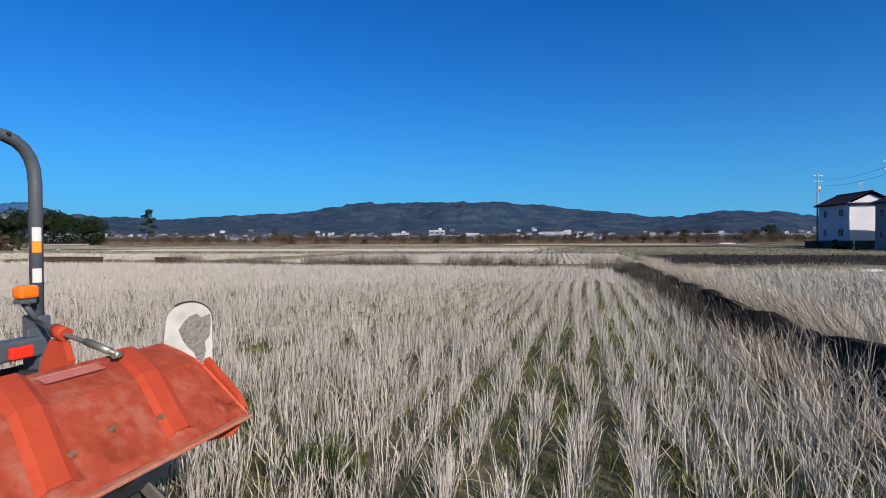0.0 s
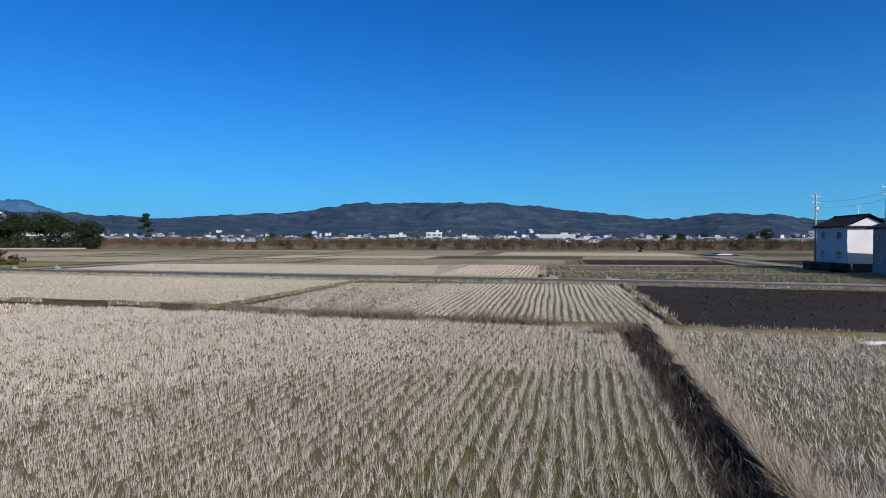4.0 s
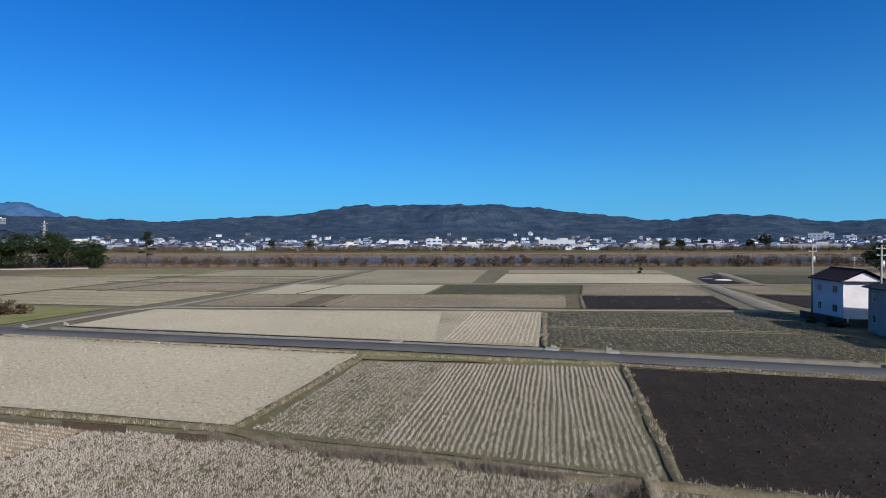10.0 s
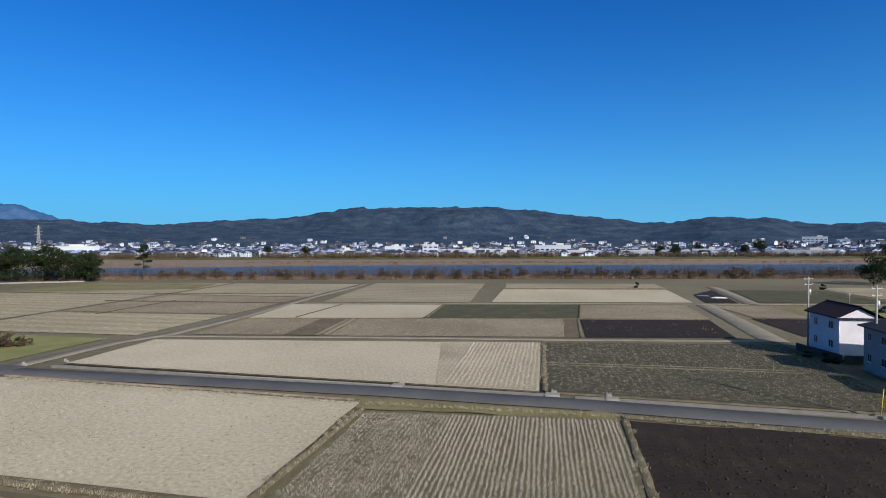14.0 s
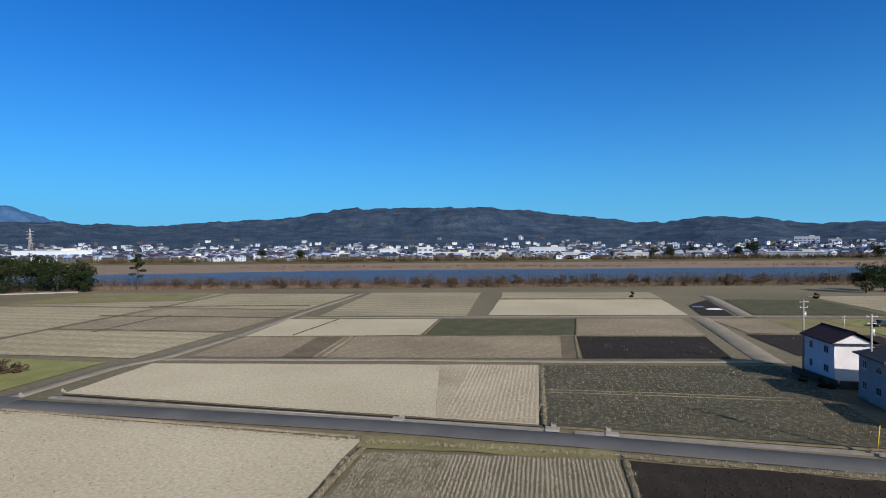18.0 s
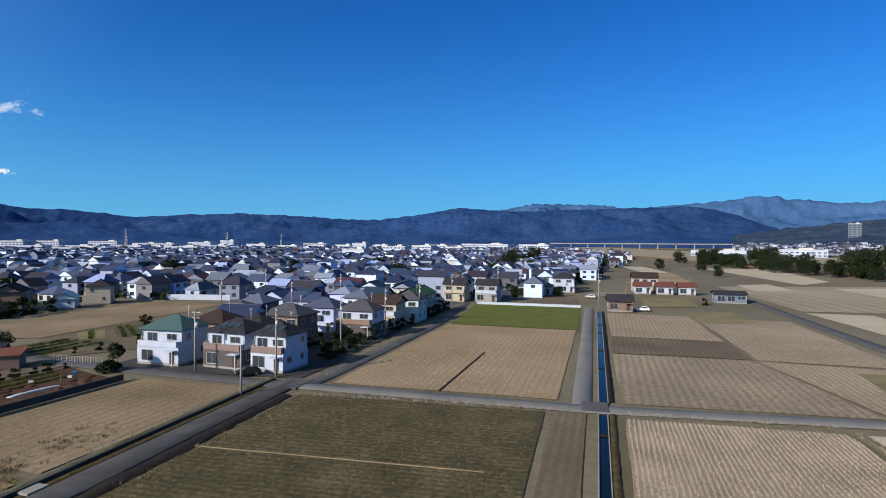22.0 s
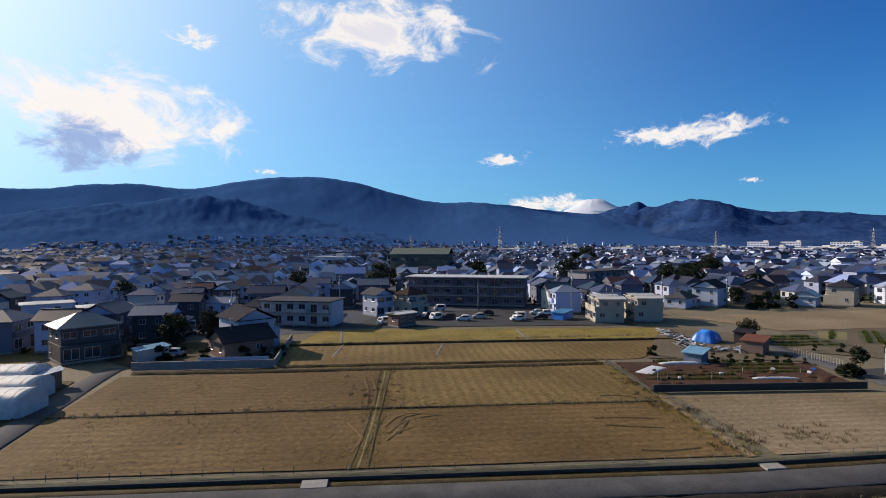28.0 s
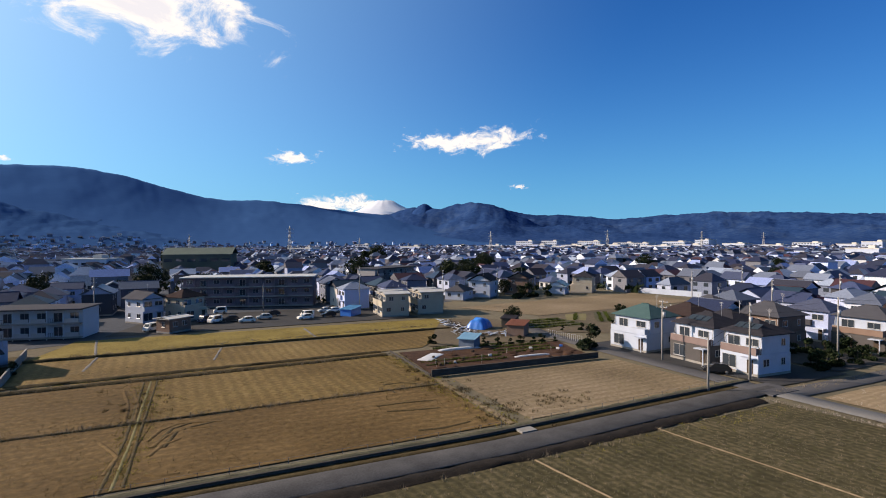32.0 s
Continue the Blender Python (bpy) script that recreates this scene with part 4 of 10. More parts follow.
def cloud(bearing, elevation, wide, high, seed, density, shade=(0.62, 0.66, 0.78), tilt=0.0, near=0):
    """A bank of cloud hung far out in the sky, in degrees."""
    r = 4700 - near
    a, e = radians(bearing), radians(elevation)
    c = Vector((-math.sin(a) * math.cos(e), math.cos(a) * math.cos(e), math.sin(e))) * r
    w, h = r * math.tan(radians(wide / 2)), r * math.tan(radians(high / 2))
    me = mesh_of("cloud", [(-w, -h, 0), (w, -h, 0), (w, h, 0), (-w, h, 0)], [(0, 1, 2, 3)], [cloud_material("glowing_cloud_sheet", seed, density, shade, h)])
    ob = new("cloud", me)
    ob.matrix_basis = look(c, c * 2, tilt)
    return tagged(ob, "white fair-weather cloud in a blue sky", "cloud", group="clouds", kind="structure")


cloud(187.6, 11.6, 25, 11, 3.0, 0.22, (0.96, 0.97, 1.0))
# grey sheet hung in front as the painted shade of the big cloud
cloud(190.2, 8.8, 9.5, 6.4, 77.0, 0.24, (0.34, 0.50, 0.84), near=120)
cloud(163.4, 21.0, 24, 9.5, 911.0, 0.2, (0.78, 0.82, 0.93))
cloud(131.6, 10.4, 14.0, 3.8, 1520.0, 0.13, (0.8, 0.85, 0.95), 5)
cloud(136.0, 10.3, 10, 2.6, 1990.0, 0.14, (0.85, 0.9, 0.97), -3)
cloud(151.1, 8.46, 6, 1.8, 2210.0, 0.18, (0.85, 0.88, 0.95))
cloud(148.2, 3.75, 6.4, 2.6, 3100.0, 0.22, (0.85, 0.9, 0.97))
cloud(144.8, 4.1, 6.4, 2.4, 3300.0, 0.2, (0.85, 0.9, 0.97))
cloud(181.2, 18.75, 6, 2.6, 4100.0, 0.12)
cloud(128.2, 5.7, 2.6, 0.8, 5200.0, 0.1)
cloud(175.0, 7.1, 5, 1.0, 6300.0, 0.02)

# ---- stubble, straw and weeds ----
rng = np.random.default_rng(7)
BLADE = noisy("dry_straw", [(0.289, 0.26, 0.249), (0.392, 0.359, 0.345), (0.475, 0.44, 0.427)], coarse=2.0, fine=20.0, bump=0.0, random_by="island", spread=0.14, rough=0.75)
BLADE_OLD = noisy("weathered_straw", [(0.245, 0.208, 0.176), (0.333, 0.29, 0.256), (0.412, 0.361, 0.33)], coarse=2.0, fine=20.0, bump=0.0, random_by="island", spread=0.3, rough=0.8)
WEED = noisy("weed_green", [(0.0363, 0.0546, 0.0106), (0.0615, 0.0837, 0.0166), (0.0936, 0.11, 0.0266)], coarse=1.5, fine=12.0, bump=0.0, random_by="island", spread=0.3, rough=0.7)
BLADE_TAN = noisy("tan_straw", [(0.335, 0.294, 0.263), (0.447, 0.399, 0.368), (0.508, 0.461, 0.432)], coarse=2.0, fine=20.0, bump=0.0, random_by="island", spread=0.25, rough=0.8)
ROWDIR = np.array((0.228, 0.974))


def blades(name, spots, count, tall, width, spread, lean, material, label, category="straw", bend=False, fall=(0, 0), base=0.0, vary=0.35):
    """Tufts of thin blades round the given spots, as one mesh."""
    n = len(spots) * count
    base_xy = np.repeat(np.asarray(spots), count, axis=0)
    ang, rad = rng.uniform(0, 2 * np.pi, n), spread * np.sqrt(rng.uniform(0, 1, n))
    out = np.stack([np.cos(ang), np.sin(ang)], 1)
    root = base_xy + out * rad[:, None]
    h = np.repeat(rng.uniform(0.8, 1.2, len(spots)), count) * tall * (1 + vary * rng.uniform(-1, 1, n))
    tilt = lean * rng.uniform(0.1, 1.0, n)
    top = root + (out * np.sin(tilt)[:, None] + np.asarray(fall)) * h[:, None]
    face = rng.uniform(0, np.pi, n)
    side = np.stack([np.cos(face), np.sin(face)], 1) * (width * rng.uniform(0.6, 1.3, n))[:, None] / 2
    z0, z1 = np.full(n, base), base + h * np.cos(tilt)
    if not bend:
        v = np.empty((n, 3, 3))
        v[:, 0, :2], v[:, 1, :2], v[:, 2, :2] = root - side, root + side, top
        v[:, 0, 2], v[:, 1, 2], v[:, 2, 2] = z0 - 0.03, z0 - 0.03, z1
        loops = np.arange(n * 3)
    else:
        v = np.empty((n, 5, 3))
        mid = root + (top - root) * 0.7 + rng.normal(0, 0.016, (n, 2))
        v[:, 0, :2], v[:, 1, :2], v[:, 2, :2], v[:, 3, :2], v[:, 4, :2] = root - side, root + side, mid - side * 0.85, mid + side * 0.85, top
        v[:, 0, 2] = v[:, 1, 2] = z0 - 0.03
        v[:, 2, 2] = v[:, 3, 2] = z0 + (z1 - z0) * 0.78
        v[:, 4, 2] = z1
        k = np.arange(n)[:, None] * 5
        loops = (k + np.array([[0, 1, 3, 0, 3, 2, 2, 3, 4]])).ravel()
    return tagged(new(name, bulk(name, v.reshape(-1, 3), loops, 3, [material])), label, category, kind="stuff")


def inside(pts, quad):
    """Which points lie in a convex quadrilateral of plan corners, given in turn."""
    q = np.array([(x * PLAN, y * PLAN) for x, y in quad])
    ok, side = np.ones(len(pts), bool), None
    area = sum(q[i][0] * q[(i + 1) % 4][1] - q[(i + 1) % 4][0] * q[i][1] for i in range(4))
    for i in range(4):
        a, b = q[i], q[(i + 1) % 4]
        cr = (b[0] - a[0]) * (pts[:, 1] - a[1]) - (b[1] - a[1]) * (pts[:, 0] - a[0])
        ok &= cr * area > 0
    return ok


def planted(quad, gap, pitch, direction, jitter=0.04, keep=1.0):
    """Spots in rows along a direction inside a quadrilateral."""
    d = np.asarray(direction) / np.linalg.norm(direction)
    s = np.array((d[1], -d[0]))
    q = np.array([(x * PLAN, y * PLAN) for x, y in quad])
    lo, hi = q @ s, q @ d
    a, b = np.arange(lo.min(), lo.max(), gap), np.arange(hi.min(), hi.max(), pitch)
    aa, bb = np.meshgrid(a, b, indexing="ij")
    aa = aa + 0.05 * np.sin(bb * 0.35 + aa * 2.0)
    pts = aa.ravel()[:, None] * s + bb.ravel()[:, None] * d + rng.normal(0, jitter, (aa.size, 2))
    pts = pts[inside(pts, quad)]
    return pts[rng.uniform(0, 1, len(pts)) < keep]


near_spots = planted([(-30, 7.5), (1.65, -1.2), (7.15, 24.9), (-22, 31.6)], 0.33, 0.19, ROWDIR, 0.03, 0.9)
# none grows where the tractor stands
dist = np.hypot(near_spots[:, 0], near_spots[:, 1])
off = (near_spots - np.array((-1.75, 1.585)))
fwd, lat = off @ np.array((-0.97, 0.24)), off @ np.array((0.24, 0.97))
free = ~((fwd > -1.2) & (fwd < 2.6) & (np.abs(lat) < 0.95)) & (dist > 0.75)
near_spots, dist = near_spots[free], dist[free]
patch = np.array([noise.noise((x * 0.35, y * 0.35, 3)) for x, y in near_spots])
weedy = (near_spots[:, 0] > -1.5) & (near_spots[:, 1] < 17) & (patch > -0.1)
thin = rng.uniform(0, 1, len(near_spots)) < np.where((patch > 0.2) & (dist < 9), 0.6, 0.97)
sel = thin & (dist < 8)
blades("rice_stubble", near_spots[sel], 22, 0.235, 0.0058, 0.05, 0.26, BLADE, "pale dry rice stubble standing in rows", bend=True, vary=0.6)
blades("rice_leaves", near_spots[sel], 18, 0.15, 0.0046, 0.055, 1.15, BLADE, "bent dry rice leaves on the stubble", bend=True, vary=0.7, base=0.12)
blades("rice_leaves", near_spots[sel], 7, 0.16, 0.006, 0.08, 0.9, BLADE_OLD, "short broken straw at the stubble's foot", bend=True, vary=0.6)
sel = thin & (dist >= 8) & (dist < 18)
blades("rice_stubble", near_spots[sel], 22, 0.24, 0.0080, 0.07, 0.5, BLADE, "pale dry rice stubble standing in rows", vary=0.6)
sel = thin & (dist >= 18)
blades("rice_stubble", near_spots[sel], 17, 0.20, 0.020, 0.11, 0.85, BLADE, "pale dry rice stubble standing in rows")
far_spots = planted([(-62.8, 18.6), (-30.2, 8.6), (-22.2, 31.2), (-57.8, 39.6)], 0.52, 0.22, (-0.957, 0.29), 0.03, 0.97)
blades("rice_stubble", far_spots, 8, 0.20, 0.04, 0.09, 0.6, BLADE_TAN, "dry rice stubble in rows beside a canal")
# fallen straw and weeds between the rows
litter = near_spots[dist < 14]
litter = litter[rng.uniform(0, 1, len(litter)) < 0.4]
litter = litter + rng.normal(0, 0.12, litter.shape)
blades("fallen_straw", litter, 4, 0.34, 0.006, 0.16, 1.5, BLADE_OLD, "fallen dry straw lying between the stubble", bend=True, base=0.035)
green = near_spots[(dist < 16) & (patch > 0.0)]
green = green + rng.normal(0, 0.1, green.shape)
green = green[rng.uniform(0, 1, len(green)) < np.where(green[:, 0] > -1.0, 0.6, 0.25)]
blades("green_weeds", green, 16, 0.10, 0.007, 0.13, 0.9, WEED, "low green weeds between stubble rows", "weeds")
# moss and grass that fill the gaps between some rows beside the ditch
aisle = planted([(-4.0, 0.2), (1.2, -1.2), (5.0, 17.0), (-1.0, 19.0)], 0.33, 0.07, ROWDIR, 0.05, 1.0) + np.array((0.974, -0.228)) * 0.165
lush = np.array([noise.noise((x * 1.1 - y * 0.25, y * 0.22, 21)) for x, y in aisle])
blades("green_weeds", aisle[lush > -0.22 - 0.2 * (aisle[:, 0] > 0.0)], 20, 0.055, 0.012, 0.12, 1.1, noisy("moss_green", [(0.075, 0.085, 0.018), (0.105, 0.12, 0.026), (0.14, 0.15, 0.042)], coarse=1.5, fine=12.0, bump=0.0, random_by="island", spread=0.3, rough=0.75), "low green grass between stubble rows", "weeds")
moss = planted([(-16.0, 4.0), (1.2, -1.0), (6.6, 24.4), (-10.0, 28.2)], 0.33, 0.3, ROWDIR, 0.08, 0.8) + np.array((0.974, -0.228)) * 0.165
moss = moss[np.array([noise.noise((x * 0.16, y * 0.12, 41)) for x, y in moss]) > -0.08]
blades("green_weeds", moss, 7, 0.05, 0.03, 0.13, 1.1, WEED, "low green moss between stubble rows", "weeds")
sprout = np.array((-0.75, 3.15)) + rng.normal(0, 0.09, (7, 2))
blades("green_weeds", sprout, 40, 0.2, 0.007, 0.07, 0.6, WEED, "bright green tuft of grass beside the tiller", "weeds", bend=True)

stripe = planted([(-12.4, 31.4), (9.4, 25.0), (14.2, 47.2), (-8.6, 49.6)], 0.42, 0.17, (0.187, 0.982), 0.03, 0.97)
east = stripe @ np.array((0.982, -0.187)) > -11.0
blades("straw_rows", stripe[east], 10, 0.20, 0.020, 0.085, 0.7, BLADE, "pale straw rows standing over green weeds")
west = stripe[~east]
blades("straw_rows", west[rng.uniform(0, 1, len(west)) < 0.8] + rng.normal(0, 0.07, (1, 2)), 9, 0.16, 0.022, 0.14, 1.0, BLADE, "thin broken straw over green weeds")

eastf = planted([(3.0, -1.4), (38.0, -11.0), (44.0, 13.6), (8.6, 23.4)], 0.30, 0.22, (0.228, 0.974), 0.08, 0.96)
bare = np.array([noise.noise((x * 0.22, y * 0.10 - x * 0.05, 11)) for x, y in eastf])
eastf = eastf[(bare < 0.62) & (eastf @ np.array((0.974, -0.228)) > 2.75)]
ed = np.hypot(eastf[:, 0], eastf[:, 1])
blades("bent_stubble", eastf[ed < 13], 28, 0.25, 0.0070, 0.11, 1.2, BLADE, "dense bent dry straw", bend=True, fall=(-0.12, 0.1))
blades("bent_stubble", eastf[ed >= 13], 11, 0.24, 0.02, 0.13, 1.1, BLADE, "dense bent dry straw", fall=(-0.12, 0.1))
clods = planted([(5.0, 2.0), (36.0, -8.0), (42.0, 11.0), (9.0, 21.0)], 0.5, 0.5, (0.3, 0.95), 0.2, 0.8)
bare = np.array([noise.noise((x * 0.22, y * 0.10 - x * 0.05, 11)) for x, y in clods])
blades("green_weeds", clods[bare > 0.22], 22, 0.15, 0.012, 0.2, 0.9, WEED, "green weeds in bare patches", "weeds")

pale = planted([(-57.2, 42.2), (-14.2, 32.6), (-9.9, 51.2), (-53.2, 61.4)], 0.36, 0.30, (-0.976, 0.217), 0.07, 0.85)
blades("short_stubble", pale, 5, 0.10, 0.026, 0.10, 0.8, BLADE_TAN, "short pale stubble")
dark_tufts = planted([(-57.2, 42.2), (-14.2, 32.6), (-9.9, 51.2), (-53.2, 61.4)], 1.3, 1.3, (-0.976, 0.217), 0.5, 0.4)
blades("green_weeds", dark_tufts, 10, 0.15, 0.02, 0.10, 0.5, WEED, "dark weed tufts in a pale field", "weeds")
longp = planted([(-50.6, 71.8), (8.4, 57.6), (13.4, 84.2), (-48.0, 88.0)], 0.62, 0.34, (0.19, 0.98), 0.07, 0.9)
lx = longp @ np.array((0.98, -0.19))
rowpart = lx > -14
blades("short_stubble", longp[rowpart], 7, 0.2, 0.05, 0.1, 0.4, BLADE_TAN, "pale stubble in rows")
blades("short_stubble", longp[~rowpart] + rng.normal(0, 0.12, (1, 2)), 5, 0.10, 0.035, 0.16, 0.9, BLADE_TAN, "short pale stubble")
greenf = planted([(10.2, 57.2), (42.4, 49.4), (50.0, 82.0), (15.0, 84.0)], 0.8, 0.5, (0.19, 0.98), 0.16, 0.75)
blades("weedy_stubble", greenf, 9, 0.17, 0.026, 0.2, 0.9, BLADE_OLD, "sparse dry stubble among weeds")
blades("green_weeds", greenf + rng.normal(0, 0.3, greenf.shape), 6, 0.14, 0.05, 0.2, 0.8, WEED, "weeds in a stubble field", "weeds")


def furrow():
    """The dark ditch between the two stubble fields, with a raised edge."""
    line = [pl(*p) for p in ((2.1, -1.1), (2.9, 2.6), (4.15, 8.4), (4.6, 10.4), (5.8, 15.2), (8.0, 24.6))]
    pts = []
    for a, b in zip(line, line[1:]):
        n = max(2, int((b - a).length / 0.35))
        pts += [a.lerp(b, k / n) for k in range(n)]
    pts.append(line[-1])
    section = ((-0.42, 0.0), (-0.3, -0.04), (-0.1, -0.08), (0.1, -0.04), (0.28, 0.12), (0.4, 0.24), (0.55, 0.24), (0.85, 0.03))
    verts, faces, m = [], [], len(section)
    for i, p in enumerate(pts):
        d = (pts[min(i + 1, len(pts) - 1)] - pts[max(i - 1, 0)]).normalized()
        s = Vector((d.y, -d.x, 0))
        for k, (o, z) in enumerate(section):
            q = p + s * (o * 0.95 - 0.1 + 0.28 * noise.noise((p.x * 1.1, p.y * 1.1, k * 0.4)))
            verts.append((q.x, q.y, z * (1 + 0.8 * noise.noise((p.x * 0.9, p.y * 0.9, 7))) + 0.05 * noise.noise((p.x * 2.5, p.y * 2.5, k + 4)) + 0.012))
    for i in range(len(pts) - 1):
        for k in range(m - 1):
            faces.append((i * m + k, i * m + k + 1, (i + 1) * m + k + 1, (i + 1) * m + k))
    tagged(new("furrow", mesh_of("furrow", verts, faces, [DARKEARTH], smooth=True)), "dark earth ditch between two stubble fields", "ditch", kind="structure")
    edge = []
    for p, q in zip(pts, pts[1:]):
        d = (q - p).normalized()
        s = Vector((d.y, -d.x, 0))
        for _ in range(4):
            r = p.lerp(q, rng.uniform()) + s * (rng.uniform(0.3, 0.75) + 0.2 * noise.noise((p.x * 0.8, p.y * 0.8, 3)))
            edge.append((r.x, r.y))
    edge = np.array(edge)
    spill = edge[rng.uniform(0, 1, len(edge)) < 0.3] - np.array((0.9, -0.2)) * rng.uniform(0.1, 1.0, (1, 1))
    blades("fallen_straw", spill + rng.normal(0, 0.25, spill.shape), 12, 0.3, 0.008, 0.1, 1.3, BLADE_OLD, "dry straw lying in a ditch", bend=True, base=0.03)
    dark_straw = noisy("rotten_straw", [(0.0282, 0.0227, 0.0203), (0.0564, 0.0469, 0.0422), (0.104, 0.089, 0.0801)], coarse=2.0, fine=20.0, bump=0.0, random_by="island", spread=0.4, rough=0.85)
    edge = edge[edge[:, 1] > 5.6]
    bank = np.repeat(edge, 2, axis=0) - np.array((0.97, -0.23)) * rng.uniform(0.0, 1.0, (2 * len(edge), 1)) - np.array((0.12, -0.03))
    blades("rotten_straw", bank, 14, 0.3, 0.007, 0.16, 1.4, dark_straw, "dark rotten straw on the ditch bank", "straw", bend=True, fall=(-0.2, 0.05), base=0.07)
    heap = np.stack([rng.uniform(2.7, 4.6, 260), rng.uniform(-0.6, 6.9, 260)], 1)
    heap[:, 0] += (heap[:, 1] - 4.5) * 0.23
    blades("fallen_straw", heap, 20, 0.36, 0.006, 0.2, 1.3, BLADE_OLD, "grey straw lying across a ditch", "straw", bend=True, fall=(-0.2, -0.1), base=0.06)
    close = np.hypot(edge[:, 0], edge[:, 1]) < 11
    blades("overhanging_grass", edge[close] + np.array((0.30, -0.07)), 26, 0.46, 0.005, 0.16, 1.2, BLADE_OLD, "dry grass hanging over a ditch", "grass", bend=True, fall=(-0.4, 0.1), base=0.2)
    blades("overhanging_grass", edge[~close] + np.array((0.25, -0.06)), 24, 0.42, 0.009, 0.14, 1.1, BLADE_OLD, "dry grass hanging over a ditch", "grass", fall=(-0.3, 0.1), base=0.2)


furrow()

# dry grass heaps along the far levee of the start field
heaps = []
for x0, y0, x1, y1, n in ((-7.2, 27.2, -1.8, 26.1, 120), (-0.2, 25.7, 4.4, 24.4, 90), (-15.0, 29.4, -13.4, 29.6, 40), (5.6, 22.4, 7.6, 23.6, 30), (-12.0, 28.9, -8.0, 27.7, 30)):
    t = rng.uniform(0, 1, n)
    heaps.append(np.stack([(x0 + (x1 - x0) * t) * PLAN, (y0 + (y1 - y0) * t) * PLAN], 1) + rng.normal(0, 0.14, (n, 2)))
heaps = np.concatenate(heaps)
blades("dry_grass_heap", heaps, 24, 0.62, 0.014, 0.11, 0.55, noisy("old_straw_sheaves", [(0.0936, 0.078, 0.0718), (0.156, 0.133, 0.121), (0.226, 0.195, 0.179)], coarse=2.0, fine=20.0, bump=0.0, random_by="island", spread=0.35, rough=0.85), "grey heaped dry grass along a levee", "grass", base=0.1)
for line, n in ((((-58, 40.8), (-14, 31.2)), 320), (((45, 15), (10, 23.8)), 300), (((-13.6, 31.6), (-9.2, 51)), 150), (((-53, 63), (-9.2, 52.4)), 260), (((-9, 52.4), (15, 48)), 200), (((9.4, 57), (14.2, 84)), 120), (((15.2, 47.8), (50, 39)), 220), (((-72.6, -21), (-66, 12)), 160), (((-60, 40), (-64.4, 19)), 120), (((9.9, 24), (14.7, 47)), 60)):
    t = rng.uniform(0, 1, n)
    a, b = np.array(line[0]) * PLAN, np.array(line[1]) * PLAN
    pts = a + (b - a) * t[:, None] + rng.normal(0, 0.25, (n, 2))
    blades("levee_grass", pts, 9, 0.26, 0.022, 0.16, 0.7, BLADE_OLD, "dry grass tufts on a levee", "grass", base=0.1)
    blades("green_weeds", pts[::2] + rng.normal(0, 0.2, pts[::2].shape), 8, 0.16, 0.025, 0.16, 0.8, WEED, "green weeds on a levee", "weeds", base=0.1)
# clods and gouges of the tilled field
clod_spots = planted([(10.8, 24.8), (44.4, 16.4), (48.8, 38.0), (15.4, 46.4)], 0.75, 0.6, (0.19, 0.98), 0.25, 0.8)


def clods_mesh():
    n = len(clod_spots)
    r = rng.uniform(0.05, 0.17, n)
    base = np.array([(1, 0, 0), (0, 1, 0), (-1, 0, 0), (0, -1, 0), (0, 0, 0.8)])
    turn = rng.uniform(0, 6.28, n)
    v = np.empty((n, 5, 3))
    for k in range(5):
        j = rng.uniform(0.6, 1.3, n)
        v[:, k, 0] = clod_spots[:, 0] + r * j * (base[k, 0] * np.cos(turn) - base[k, 1] * np.sin(turn))
        v[:, k, 1] = clod_spots[:, 1] + r * j * (base[k, 0] * np.sin(turn) + base[k, 1] * np.cos(turn))
        v[:, k, 2] = r * j * base[k, 2]
    loops = (np.arange(n)[:, None] * 5 + np.array([[0, 1, 4, 1, 2, 4, 2, 3, 4, 3, 0, 4]])).ravel()
    tagged(new("soil_clods", bulk("soil_clods", v.reshape(-1, 3), loops, 3, [TILLED])), "dark clods of turned earth", "soil", kind="stuff")


clods_mesh()

# ---- the tractor with its rotary tiller ----
ORANGE = noisy("orange_paint", [(0.47, 0.072, 0.036), (0.58, 0.115, 0.065), (0.62, 0.26, 0.20)], coarse=2.6, fine=22.0, bump=0.08, rough=0.45, spec=0.35, mixfine=0.6)
ORANGE_DARK = noisy("red_orange_paint", [(0.34, 0.042, 0.018), (0.42, 0.066, 0.034)], coarse=4.0, fine=25.0, bump=0.05, rough=0.55, spec=0.15)
FRAME_GREY = noisy("dark_grey_paint", [(0.055, 0.065, 0.085), (0.08, 0.093, 0.118)], coarse=4.0, fine=30.0, bump=0.03, rough=0.42, spec=0.5)
RUBBER = noisy("black_rubber", [(0.0144, 0.0145, 0.0169), (0.0282, 0.0283, 0.0303), (0.0564, 0.0525, 0.0464)], coarse=3.0, fine=18.0, bump=0.3, rough=0.8)
RUST = noisy("rusty_steel", [(0.10, 0.05, 0.035), (0.20, 0.12, 0.09)], coarse=9.0, fine=40.0, bump=0.2, rough=0.85)
STEEL = noisy("worn_steel", [(0.201, 0.194, 0.185), (0.29, 0.283, 0.278)], coarse=5.0, fine=30.0, bump=0.1, rough=0.45, metal=0.6)
PLATE_WHITE = noisy("muddy_white_plate", [(0.274, 0.267, 0.274), (0.422, 0.416, 0.425), (0.482, 0.476, 0.487)], coarse=4.5, fine=14.0, bump=0.1, rough=0.55)
AMBER = glassy("amber_lens", (0.75, 0.16, 0.01), 0.25)
RED_LENS = glassy("red_lens", (0.65, 0.03, 0.012), 0.3)
FADED = noisy("worn_label_edge", [(0.42, 0.16, 0.13), (0.50, 0.33, 0.31)], coarse=14, fine=50, bump=0)
